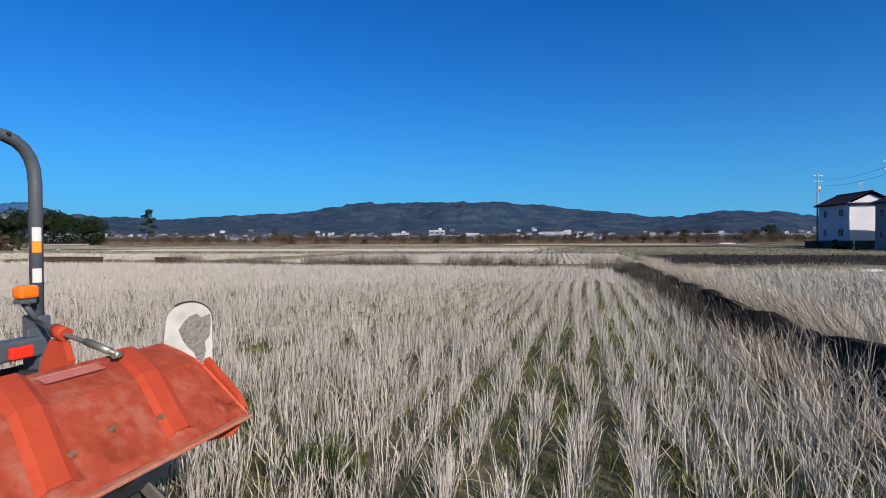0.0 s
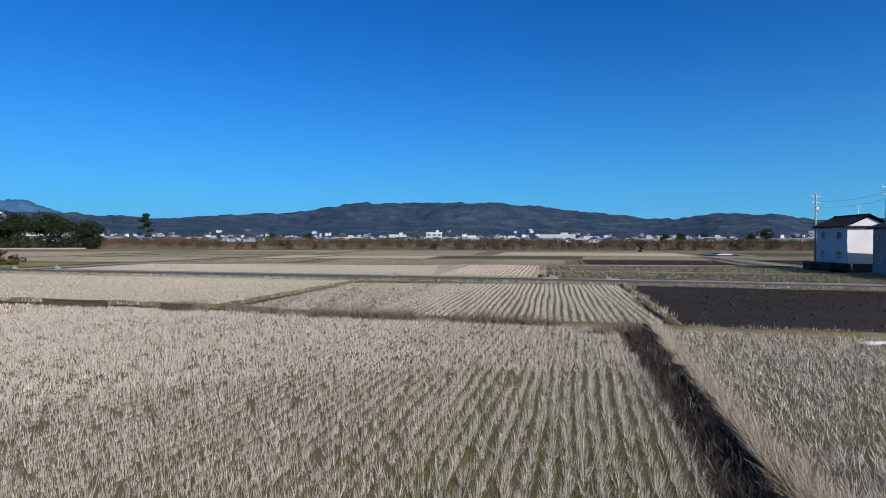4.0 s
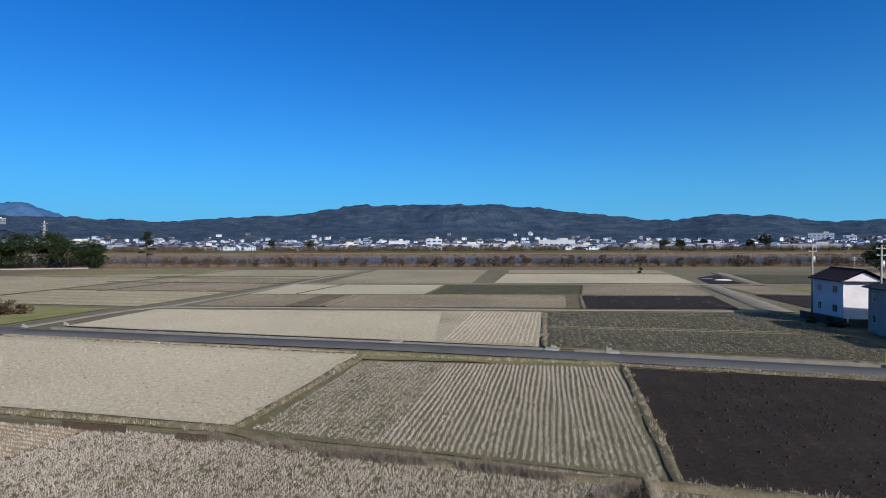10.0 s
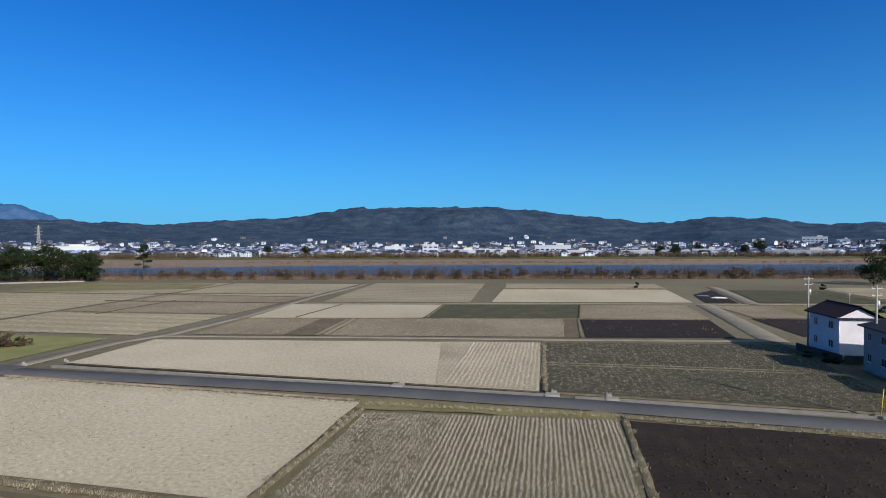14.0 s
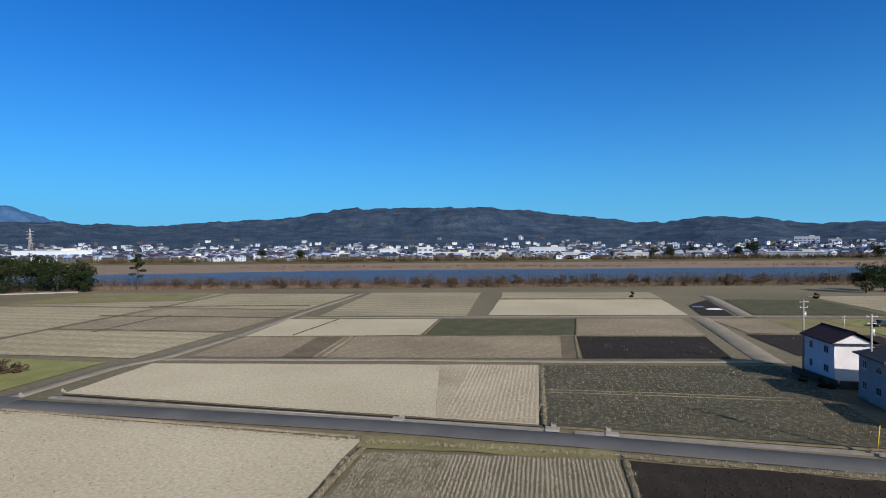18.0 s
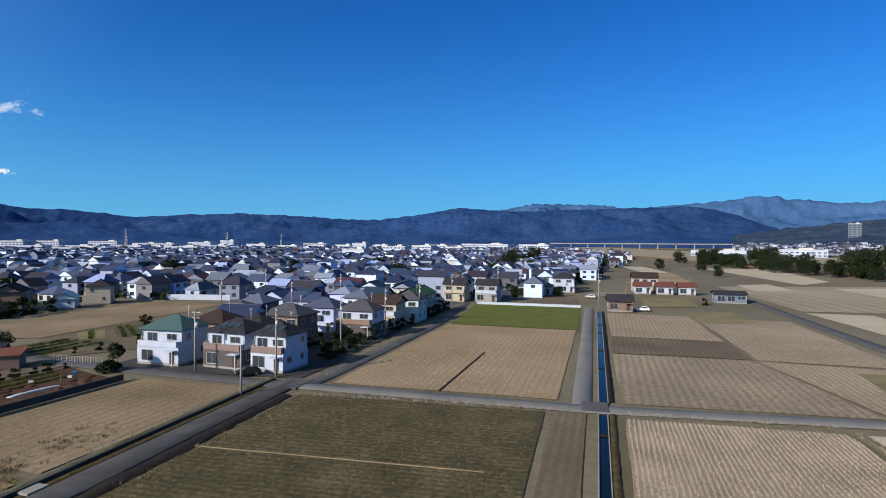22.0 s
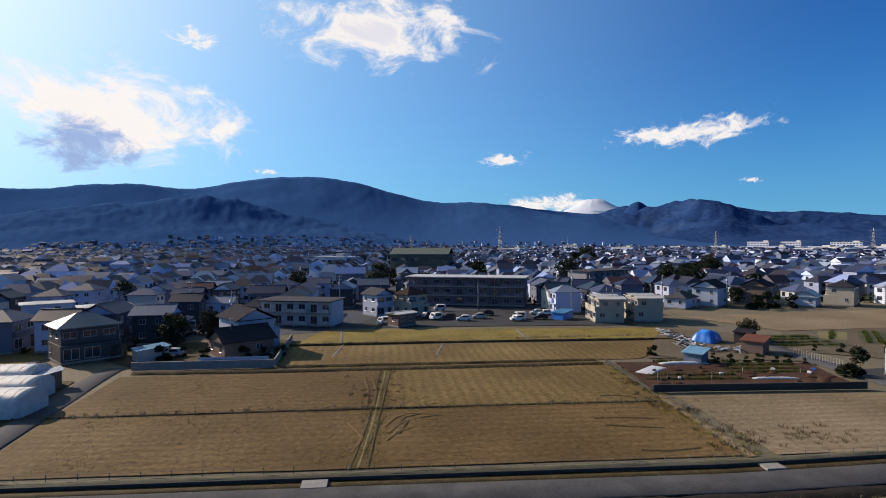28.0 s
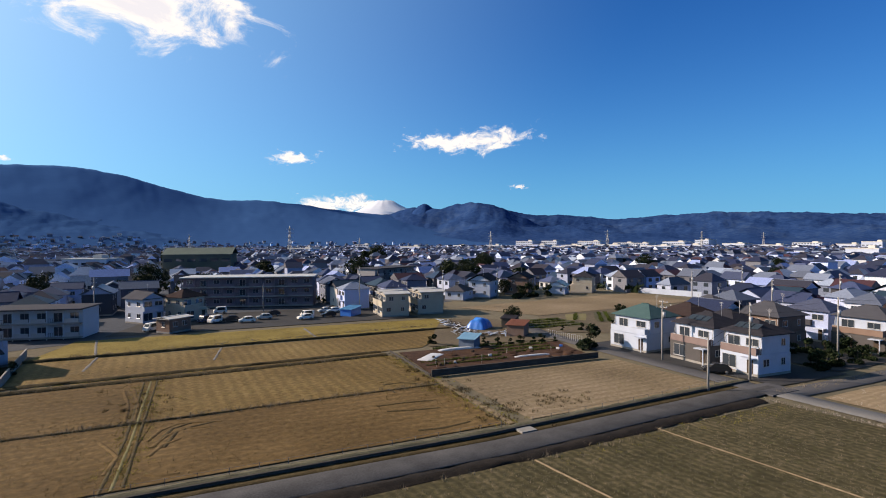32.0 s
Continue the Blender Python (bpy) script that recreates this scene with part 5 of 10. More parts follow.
STICKER = noisy("white_sticker", [(0.486, 0.489, 0.51), (0.554, 0.557, 0.581)], coarse=10, fine=60, bump=0)
STICKER_ORANGE = noisy("orange_sticker", [(0.634, 0.23, 0.0265), (0.676, 0.28, 0.0443)], coarse=10, fine=60, bump=0)
SEAT = noisy("faded_red_seat", [(0.274, 0.13, 0.16), (0.337, 0.178, 0.211)], coarse=5, fine=30, bump=0.15, rough=0.6)


def rounded_path(points, radius, n=6):
    """Points of a bent pipe with rounded corners."""
    pts = [Vector(p) for p in points]
    out = [pts[0]]
    for a, b, c in zip(pts, pts[1:], pts[2:]):
        p, q = b + (a - b).normalized() * radius, b + (c - b).normalized() * radius
        for k in range(n + 1):
            t = k / n
            out.append(p * (1 - t) ** 2 + b * 2 * t * (1 - t) + q * t * t)
    out.append(pts[-1])
    return out


def wheel(parent, at, radius, width):
    """A tractor wheel: lugged tyre and steel rim; the axle runs along y."""
    bm = bmesh.new()
    prof = ((0.55, -0.5), (0.86, -0.5), (0.96, -0.42), (1.0, 0), (0.96, 0.42), (0.86, 0.5), (0.55, 0.5))
    n, rings = 28, []
    for i in range(n):
        a = 2 * math.pi * i / n
        rings.append([bm.verts.new((math.cos(a) * radius * r, y * width, math.sin(a) * radius * r)) for r, y in prof])
    for i in range(n):
        for k in range(len(prof) - 1):
            bm.faces.new((rings[i][k], rings[i][k + 1], rings[(i + 1) % n][k + 1], rings[(i + 1) % n][k])).smooth = True
    for i in range(18):
        for sgn in (-1, 1):
            a = 2 * math.pi * (i + (0.5 if sgn > 0 else 0)) / 18
            m = Matrix.Rotation(-a, 4, "Y") @ Matrix.Translation((radius * 1.0, sgn * width * 0.25, 0)) @ Matrix.Rotation(sgn * 0.7, 4, "X")
            add_box(bm, (0.05, width * 0.62, 0.035), bevel=0.006, m=m)
    hub = empty("wheel")
    hub.parent = parent
    hub.matrix_basis = Matrix.Translation(at)
    part("tyre", bm, RUBBER, hub, "black lugged rubber tyre")
    bm = bmesh.new()
    for y, r in ((-0.3, 0.56), (0.0, 0.2)):
        bmesh.ops.create_cone(bm, cap_ends=True, segments=24, radius1=radius * r, radius2=radius * r, depth=width * (0.7 if r > 0.5 else 1.05), matrix=Matrix.Rotation(math.pi / 2, 4, "X"))
    part("rim", bm, STEEL, hub, "pale steel rim")


def build_tractor():
    fwd, side = Vector((-0.97, 0.24, 0)).normalized(), Vector((0.24, 0.97, 0)).normalized()
    root = new("tractor")
    # local x: to the rear, local y: to the right-hand pillar
    root.matrix_basis = Matrix(((-fwd.x, side.x, 0, -1.75), (-fwd.y, side.y, 0, 1.585), (0, 0, 1, 0), (0, 0, 0, 1)))
    tagged(root, "orange farm tractor with rotary tiller parked on stubble", "tractor")
    bm = bmesh.new()
    add_tube(bm, rounded_path([(0, 0.488, 0.98), (0, 0.488, 1.805), (0, -0.5, 1.805), (0, -0.5, 0.98)], 0.17), 0.0235, 14)
    bar = part("rollover_bar", bm, FRAME_GREY, root, "dark grey steel rollover bar")
    for z, hgt, m, lab in ((1.435, 0.055, STICKER, "white sticker"), (1.385, 0.042, STICKER_ORANGE, "orange sticker"), (1.275, 0.055, STICKER, "white sticker")):
        bm = bmesh.new()
        for k in range(5):
            a0, a1 = radians(-70 + 15 * k), radians(-70 + 15 * (k + 1))
            q = [(0.0248 * math.cos(a), 0.488 + 0.0248 * math.sin(a), zz) for a, zz in ((a0, z - hgt / 2), (a1, z - hgt / 2), (a1, z + hgt / 2), (a0, z + hgt / 2))]
            bm.faces.new([bm.verts.new(p) for p in q])
        part("sticker", bm, m, bar, lab)
    for y in (0.37, 0.43):
        bm = bmesh.new()
        bmesh.ops.create_cone(bm, cap_ends=True, segments=10, radius1=0.007, radius2=0.007, depth=0.06, matrix=Matrix.Translation((0, y - 0.06, 1.805)) @ Matrix.Rotation(math.pi / 2, 4, "Y"))
        part("bolt_hole", bm, RUBBER, bar, "black bolt hole")
    for y in (0.5, -0.5):
        bm = bmesh.new()
        add_box(bm, (0.09, 0.05, 0.24), (0.0, y - 0.015, 1.0), bevel=0.008)
        add_box(bm, (0.12, 0.10, 0.02), (0.0, y, 0.885), bevel=0.004)
        add_box(bm, (0.03, 0.13, 0.035), (0.03, y - 0.02, 1.06), bevel=0.005)
        part("pillar_bracket", bm, FRAME_GREY, root, "dark steel pillar bracket")
        bm = bmesh.new()
        add_box(bm, (0.05, 0.075, 0.05), (0.05, y - 0.095, 1.218), bevel=0.012)
        lamp = part("turn_signal", bm, AMBER, root, "amber turn signal lens")
        bm = bmesh.new()
        add_box(bm, (0.045, 0.06, 0.018), (0.045, y - 0.095, 1.183), bevel=0.004)
        add_tube(bm, [(0.04, y - 0.095, 1.175), (0.03, y - 0.05, 1.12), (0.02, y - 0.01, 1.08)], 0.011, 8)
        part("lamp_stay", bm, FRAME_GREY, lamp, "black lamp stay")
        bm = bmesh.new()
        add_box(bm, (0.02, 0.085, 0.045), (0.075, y - 0.135, 1.0), bevel=0.005)
        part("reflector", bm, RED_LENS, root, "red rear reflector")
    bm = bmesh.new()
    add_box(bm, (0.07, 0.98, 0.075), (0.02, 0, 1.005), bevel=0.01)
    add_box(bm, (0.5, 0.36, 0.34), (-0.1, 0, 0.62), bevel=0.03)
    part("rear_frame", bm, FRAME_GREY, root, "dark grey rear frame")
    for y in (0.5, -0.5):
        wheel(root, (0.0, y * 1.0, 0.45), 0.45, 0.24)
    for y in (0.42, -0.42):
        wheel(root, (-1.45, y, 0.28), 0.28, 0.18)
    for y in (0.5, -0.5):
        bm = bmesh.new()
        pts = [(0.5 * math.cos(radians(a)), 0.45 + 0.5 * math.sin(radians(a))) for a in range(95, 171, 10)]
        pts += [(0.47 * math.cos(radians(a)), 0.45 + 0.47 * math.sin(radians(a))) for a in range(170, 94, -10)]
        add_prism(bm, pts, 0.26, Matrix.Translation((-0.06, y * 0.93, -0.06)))
        part("fender", bm, FRAME_GREY, root, "dark rear fender")
    bm = bmesh.new()
    add_box(bm, (0.44, 0.44, 0.12), (-0.25, 0, 0.86), bevel=0.05)
    add_box(bm, (0.1, 0.42, 0.34), (-0.04, 0, 1.04), bevel=0.045)
    part("seat", bm, SEAT, root, "faded reddish seat")
    bm = bmesh.new()
    add_box(bm, (1.05, 0.5, 0.42), (-1.35, 0, 0.82), bevel=0.09)
    add_box(bm, (1.2, 0.34, 0.3), (-1.2, 0, 0.5), bevel=0.03)
    part("bonnet", bm, ORANGE, root, "orange engine bonnet")
    bm = bmesh.new()
    ring = [(-0.72 + 0.06 * math.sin(a), 0.19 * math.cos(a), 1.12 + 0.18 * math.sin(a)) for a in [2 * math.pi * k / 24 for k in range(25)]]
    add_tube(bm, ring, 0.013, 8)
    add_tube(bm, [(-0.72, 0, 1.12), (-0.9, 0, 0.95)], 0.02, 8)
    part("steering_wheel", bm, RUBBER, root, "black steering wheel")
    # linkage between tractor and tiller
    bm = bmesh.new()
    add_prism(bm, [(0.14, 0.72), (0.25, 0.72), (0.30, 0.98), (0.28, 1.045), (0.22, 1.055), (0.19, 1.0), (0.15, 0.9)], 0.03, Matrix.Translation((0.0, 0.37, 0)))
    add_tube(bm, [(0.225, 0.375, 1.085), (0.275, 0.372, 1.072)], 0.026, 12)
    part("lift_arm", bm, ORANGE_DARK, root, "orange lift arm")
    bm = bmesh.new()
    add_tube(bm, [(0.05, 0.45, 1.10), (0.25, 0.37, 1.077), (0.40, 0.365, 1.045), (0.52, 0.362, 1.012)], 0.009, 10)
    add_tube(bm, [(0.37, 0.366, 1.053), (0.48, 0.364, 1.023)], 0.014, 10)
    add_tube(bm, [(0.505, 0.35, 1.012), (0.505, 0.385, 1.012)], 0.011, 10)
    part("adjusting_rod", bm, STEEL, root, "grey steel adjusting rod")
    # tiller hood: a folded sheet along y, bent down at the rear
    ridge_x, end_y = 0.47, 0.64
    prof = ((-0.2, 0.93), (-0.03, 1.0), (0.06, 0.972), (0.14, 0.94), (0.2, 0.89), (0.33, 0.775), (0.36, 0.75))
    bm = bmesh.new()
    left = -1.35
    ys = [left + (end_y - left) * k / 24 for k in range(25)]
    rows = []
    for y in ys:
        dent = 0.004 * noise.noise((y * 6, 0, 2))
        rows.append([bm.verts.new((ridge_x + x + dent, y, z + 0.004 * noise.noise((y * 5, x * 9, 5)))) for x, z in prof])
    for a, b in zip(rows, rows[1:]):
        for k in range(len(prof) - 1):
            bm.faces.new((a[k], b[k], b[k + 1], a[k + 1])).smooth = False
    bmesh.ops.solidify(bm, geom=bm.faces[:], thickness=0.006)
    hood = part("tiller_hood", bm, ORANGE, root, "scratched faded orange sheet-metal tiller hood")
    for y in (0.45, 0.02, -0.41):
        bm = bmesh.new()
        wid = 0.06
        vs = []
        for x, z in prof[1:-1]:
            lift = 0.016
            vs.append([bm.verts.new((ridge_x + x + (lift if s == 0 else 0), y + s * wid - x * 0.38, z + (lift if s == 0 else 0.001))) for s in (-1, -0.55, 0.55, 1)])
            vs[-1][1].co.z = z + lift
            vs[-1][2].co.z = z + lift
        for a, b in zip(vs, vs[1:]):
            for k in range(3):
                bm.faces.new((a[k], a[k + 1], b[k + 1], b[k]))
        part("rib", bm, ORANGE_DARK, hood, "pressed darker red rib")
    bm = bmesh.new()
    end = [(ridge_x + x, z) for x, z in prof] + [(ridge_x + 0.3, 0.66), (ridge_x - 0.05, 0.56), (ridge_x - 0.2, 0.64)]
    add_prism(bm, end, 0.012, Matrix.Translation((0, end_y + 0.004, 0)))
    part("end_plate", bm, ORANGE, hood, "orange end plate")
    bm = bmesh.new()
    add_prism(bm, [(ridge_x + 0.16, 0.945), (ridge_x + 0.30, 0.81), (ridge_x + 0.33, 0.76), (ridge_x + 0.29, 0.78), (ridge_x + 0.15, 0.92)], 0.03, Matrix.Translation((0, end_y + 0.035, 0)))
    part("flange", bm, ORANGE_DARK, hood, "orange folded flange")
    bm = bmesh.new()
    add_box(bm, (0.03, end_y - left, 0.014), (ridge_x + 0.37, (end_y + left) / 2, 0.743), bevel=0.004)
    part("hem", bm, noisy("worn_hem", [(0.337, 0.162, 0.127), (0.464, 0.128, 0.0709)], coarse=6, fine=30, rough=0.6), hood, "worn scratched lower edge")
    bm = bmesh.new()
    q = [(ridge_x + 0.02, 0.085, 0.9945), (ridge_x + 0.02, 0.30, 0.9945), (ridge_x + 0.058, 0.30, 0.9825), (ridge_x + 0.058, 0.085, 0.9825)]
    bm.faces.new([bm.verts.new(p) for p in q])
    part("warning_label", bm, noisy("faded_label", [(0.36, 0.10, 0.09), (0.40, 0.15, 0.14)], coarse=20, fine=60, bump=0), hood, "faded purple warning label")
    bm = bmesh.new()
    q = [(ridge_x + 0.014, 0.08, 0.9975), (ridge_x + 0.014, 0.31, 0.9975), (ridge_x + 0.019, 0.31, 0.996), (ridge_x + 0.019, 0.08, 0.996)]
    bm.faces.new([bm.verts.new(p) for p in q])
    part("label_stripe", bm, FADED, hood, "white label stripe")
    for y, x, z in ((0.13, 0.25, 0.848), (0.30, 0.27, 0.83), (-0.02, 0.27, 0.83), (-0.35, 0.26, 0.838)):
        bm = bmesh.new()
        bmesh.ops.create_cone(bm, cap_ends=True, segments=8, radius1=0.012, radius2=0.008, depth=0.014, matrix=Matrix.Translation((ridge_x + x + 0.004, y, z + 0.004)) @ Matrix.Rotation(radians(48), 4, "Y"))
        part("bolt", bm, RUST, hood, "rusty bolt")
    # rotor and skid under the hood
    bm = bmesh.new()
    add_tube(bm, [(ridge_x - 0.02, left, 0.52), (ridge_x - 0.02, end_y - 0.03, 0.52)], 0.05, 12)
    for k in range(16):
        y = left + 0.08 + k * 0.118
        a = k * 1.3
        add_box(bm, (0.3, 0.012, 0.05), (ridge_x - 0.02, y, 0.52), bevel=0.003, m=Matrix.Translation((ridge_x - 0.02, y, 0.52)) @ Matrix.Rotation(a, 4, "Y") @ Matrix.Translation((-(ridge_x - 0.02), -y, -0.52)))
    part("rotor", bm, STEEL, root, "worn steel tiller rotor")
    bm = bmesh.new()
    pts = []
    for k in range(11):
        a = radians(180 - 18 * k)
        pts.append((0.095 * math.cos(a) * 1.0, 1.075 + 0.075 * math.sin(a)))
    outline = [(-0.13, 0.72)] + [(x - 0.0, z) for x, z in pts] + [(0.095, 0.72)]
    add_prism(bm, outline, 0.012, Matrix.Translation((ridge_x + 0.005, end_y + 0.12, 0)) @ Matrix.Rotation(radians(62), 4, "Z"))
    for f in bm.faces:
        f.smooth = False
    guard = part("side_guard", bm, PLATE_WHITE, root, "white rounded side guard caked with grey mud")
    turn = Matrix.Translation((ridge_x + 0.005, end_y + 0.12, 0)) @ Matrix.Rotation(radians(62), 4, "Z")
    bm = bmesh.new()
    blot = [(-0.045, 1.04), (-0.03, 1.0), (-0.012, 0.97), (0.018, 0.94), (0.03, 0.9), (0.055, 0.89), (0.066, 0.94), (0.062, 0.98), (0.082, 1.0), (0.089, 1.06), (0.086, 1.095), (0.05, 1.085), (0.03, 1.1), (0.0, 1.095), (-0.02, 1.075)]
    add_prism(bm, blot[::-1], 0.018, turn)
    part("mud", bm, noisy("dried_grey_mud", [(0.137, 0.126, 0.127), (0.201, 0.19, 0.19), (0.241, 0.235, 0.236)], coarse=12, fine=60, bump=0.6, rough=0.95), guard, "dried grey mud")
    bm = bmesh.new()
    add_tube(bm, [turn @ Vector((0.097 * math.cos(radians(a)), 0, 1.075 + 0.077 * math.sin(radians(a)))) for a in range(125, -10, -12)], 0.005, 6)
    part("rim", bm, RUBBER, guard, "black edge strip")


build_tractor()

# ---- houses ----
# house paints and roof tiles, with a blue haze tint put into them
WALLS = palette("hazed_painted_walls", [(0.128, 0.148, 0.221), (0.402, 0.475, 0.707), (0.0751, 0.0877, 0.13), (0.427, 0.503, 0.748), (0.0522, 0.0529, 0.0674), (0.209, 0.243, 0.355), (0.0869, 0.108, 0.173), (0.28, 0.326, 0.464), (0.0435, 0.0459, 0.0617), (0.341, 0.411, 0.626), (0.492, 0.559, 0.703), (0.451, 0.447, 0.437), (0.508, 0.568, 0.703)], by="object", amount=0.1, bump=0.05)
ROOFS = palette("hazed_tiled_roofs", [(0.0246, 0.034, 0.0784), (0.0371, 0.0506, 0.113), (0.0326, 0.0299, 0.0477), (0.0542, 0.074, 0.16), (0.0216, 0.0299, 0.0666), (0.0653, 0.0775, 0.131), (0.0542, 0.0242, 0.0308), (0.0216, 0.0437, 0.0734), (0.0382, 0.04, 0.0615), (0.0432, 0.0567, 0.119), (0.12, 0.149, 0.224), (0.189, 0.23, 0.33), (0.0946, 0.115, 0.171)], by="object", rough=0.55, spec=0.13)
# far walls and roofs have bluish distance haze painted into their colours
FARWALLS = palette("hazed_far_walls", [(0.259, 0.309, 0.468), (0.527, 0.642, 0.921), (0.143, 0.155, 0.198), (0.0862, 0.0881, 0.111), (0.362, 0.423, 0.589), (0.143, 0.177, 0.269), (0.557, 0.676, 0.921), (0.0717, 0.0733, 0.0935), (0.496, 0.606, 0.921), (0.0994, 0.105, 0.134), (0.552, 0.63, 0.777), (0.607, 0.679, 0.819), (0.46, 0.485, 0.525)], by="island")
RIVERWALLS = palette("hazed_riverside_walls", [(0.108, 0.117, 0.143), (0.202, 0.218, 0.261), (0.0675, 0.0655, 0.0717), (0.454, 0.527, 0.682), (0.135, 0.138, 0.152), (0.0874, 0.0945, 0.118), (0.244, 0.262, 0.312), (0.0607, 0.0618, 0.0675), (0.504, 0.585, 0.72), (0.588, 0.666, 0.8), (0.462, 0.54, 0.68)], by="island")
FARROOFS = palette("hazed_far_roofs", [(0.0255, 0.0316, 0.0681), (0.0396, 0.051, 0.105), (0.0307, 0.0279, 0.0422), (0.0677, 0.0868, 0.173), (0.0199, 0.0279, 0.0742), (0.0282, 0.0352, 0.0681), (0.0479, 0.0624, 0.124), (0.0338, 0.0352, 0.0557), (0.062, 0.0316, 0.0422), (0.0224, 0.0453, 0.0926), (0.0396, 0.0416, 0.0681), (0.236, 0.3, 0.558), (0.0307, 0.0402, 0.0866), (0.12, 0.149, 0.224), (0.189, 0.23, 0.33), (0.0946, 0.115, 0.171), (0.258, 0.317, 0.448)], by="island", rough=0.55, spec=0.13)
# white siding cooled towards blue to offset the warm sunlight
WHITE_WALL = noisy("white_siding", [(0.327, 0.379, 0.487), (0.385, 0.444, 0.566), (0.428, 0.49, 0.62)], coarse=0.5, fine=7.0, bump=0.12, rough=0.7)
FARM_WALL = noisy("white_plaster", [(0.437, 0.441, 0.517), (0.513, 0.519, 0.605), (0.57, 0.568, 0.66)], coarse=0.5, fine=7.0, bump=0.12, rough=0.7)
PURPLE_ROOF = noisy("purple_brown_roof", [(0.034, 0.024, 0.034), (0.052, 0.038, 0.05)], coarse=0.6, fine=8.0, bump=0.4, rough=0.8, spec=0.05, rows=(0, 0.3, 0.5, (0.022, 0.016, 0.022)))
CREAM_WALL = noisy("cream_siding", [(0.337, 0.307, 0.254), (0.439, 0.399, 0.336)], coarse=0.5, fine=7.0, bump=0.12, rough=0.7)
BROWN_WALL = noisy("brown_siding", [(0.137, 0.093, 0.076), (0.201, 0.145, 0.127)], coarse=0.5, fine=7.0, bump=0.15, rough=0.7)
DARK_WALL = noisy("charcoal_siding", [(0.0604, 0.0582, 0.0624), (0.0884, 0.0849, 0.0885)], coarse=0.5, fine=7.0, bump=0.15, rough=0.7)
GREY_WALL = noisy("grey_siding", [(0.225, 0.227, 0.245), (0.29, 0.291, 0.312)], coarse=0.5, fine=7.0, bump=0.15, rough=0.7)
MINT_WALL = noisy("pale_mint_siding", [(0.355, 0.476, 0.514), (0.422, 0.526, 0.566)], coarse=0.5, fine=7.0, bump=0.12, rough=0.7)
YELLOW_WALL = noisy("pale_yellow_siding", [(0.464, 0.424, 0.239), (0.524, 0.484, 0.292)], coarse=0.5, fine=7.0, bump=0.12)
PINK_BAND = noisy("mauve_band", [(0.161, 0.122, 0.122), (0.209, 0.162, 0.16)], coarse=0.7, fine=9.0, bump=0.12)
ORANGE_BAND = noisy("terracotta_band", [(0.169, 0.117, 0.097), (0.217, 0.153, 0.127)], coarse=0.7, fine=9.0, bump=0.12)
DARK_ROOF = noisy("dark_slate_roof", [(0.0239, 0.024, 0.0312), (0.0372, 0.0374, 0.0486), (0.0477, 0.0481, 0.0623)], coarse=0.6, fine=8.0, bump=0.4, rough=0.92, spec=0.03, rows=(0, 0.3, 0.5, (0.0159, 0.016, 0.0218)))
TEAL_ROOF = noisy("teal_tile_roof", [(0.045, 0.082, 0.092), (0.06, 0.105, 0.115), (0.078, 0.125, 0.135)], coarse=0.6, fine=8.0, bump=0.4, rough=0.92, spec=0.03, rows=(0, 0.3, 0.5, (0.0362, 0.089, 0.0927)))
BROWN_ROOF = noisy("brown_tile_roof", [(0.0372, 0.0267, 0.028), (0.0557, 0.04, 0.0405)], coarse=0.6, fine=8.0, bump=0.4, rough=0.92, spec=0.03, rows=(0, 0.3, 0.5, (0.0266, 0.0213, 0.0218)))
GREY_ROOF = noisy("grey_tile_roof", [(0.0531, 0.0555, 0.0698), (0.0798, 0.0823, 0.101)], coarse=0.6, fine=8.0, bump=0.4, rough=0.92, spec=0.03, rows=(0, 0.3, 0.5, (0.0584, 0.0614, 0.075)))
RED_ROOF = noisy("red_iron_roof", [(0.0953, 0.0374, 0.0343), (0.124, 0.0534, 0.0481)], coarse=0.6, fine=8.0, bump=0.3, rough=0.92, spec=0.03)
LIGHT_ROOF = noisy("light_grey_tile_roof", [(0.13, 0.14, 0.16), (0.18, 0.19, 0.21)], coarse=0.6, fine=8.0, bump=0.3, rough=0.45, spec=0.3, rows=(0, 0.3, 0.5, (0.11, 0.12, 0.14)))
PALE_ROOF = noisy("pale_metal_roof", [(0.40, 0.40, 0.40), (0.50, 0.50, 0.50)], coarse=0.5, fine=6.0, bump=0.2, rough=0.45)
GREEN_ROOF = noisy("green_metal_roof", [(0.0403, 0.097, 0.0633), (0.0564, 0.122, 0.0801)], coarse=0.6, fine=8.0, bump=0.3, rough=0.92, spec=0.03)
GLASS = glassy("window_glass", (0.03, 0.04, 0.055), 0.06)
SASH = noisy("window_sash", [(0.337, 0.348, 0.371), (0.464, 0.476, 0.505)], coarse=5, fine=30, bump=0, rough=0.4, metal=0.3)
SASH_DARK = noisy("dark_sash", [(0.0403, 0.0364, 0.0379), (0.0644, 0.0607, 0.0591)], coarse=5, fine=30, bump=0, rough=0.45)
WOOD_DARK = noisy("dark_timber", [(0.0483, 0.0364, 0.0295), (0.0804, 0.0607, 0.0464)], coarse=3, fine=20, bump=0.3)

SHARED = {}


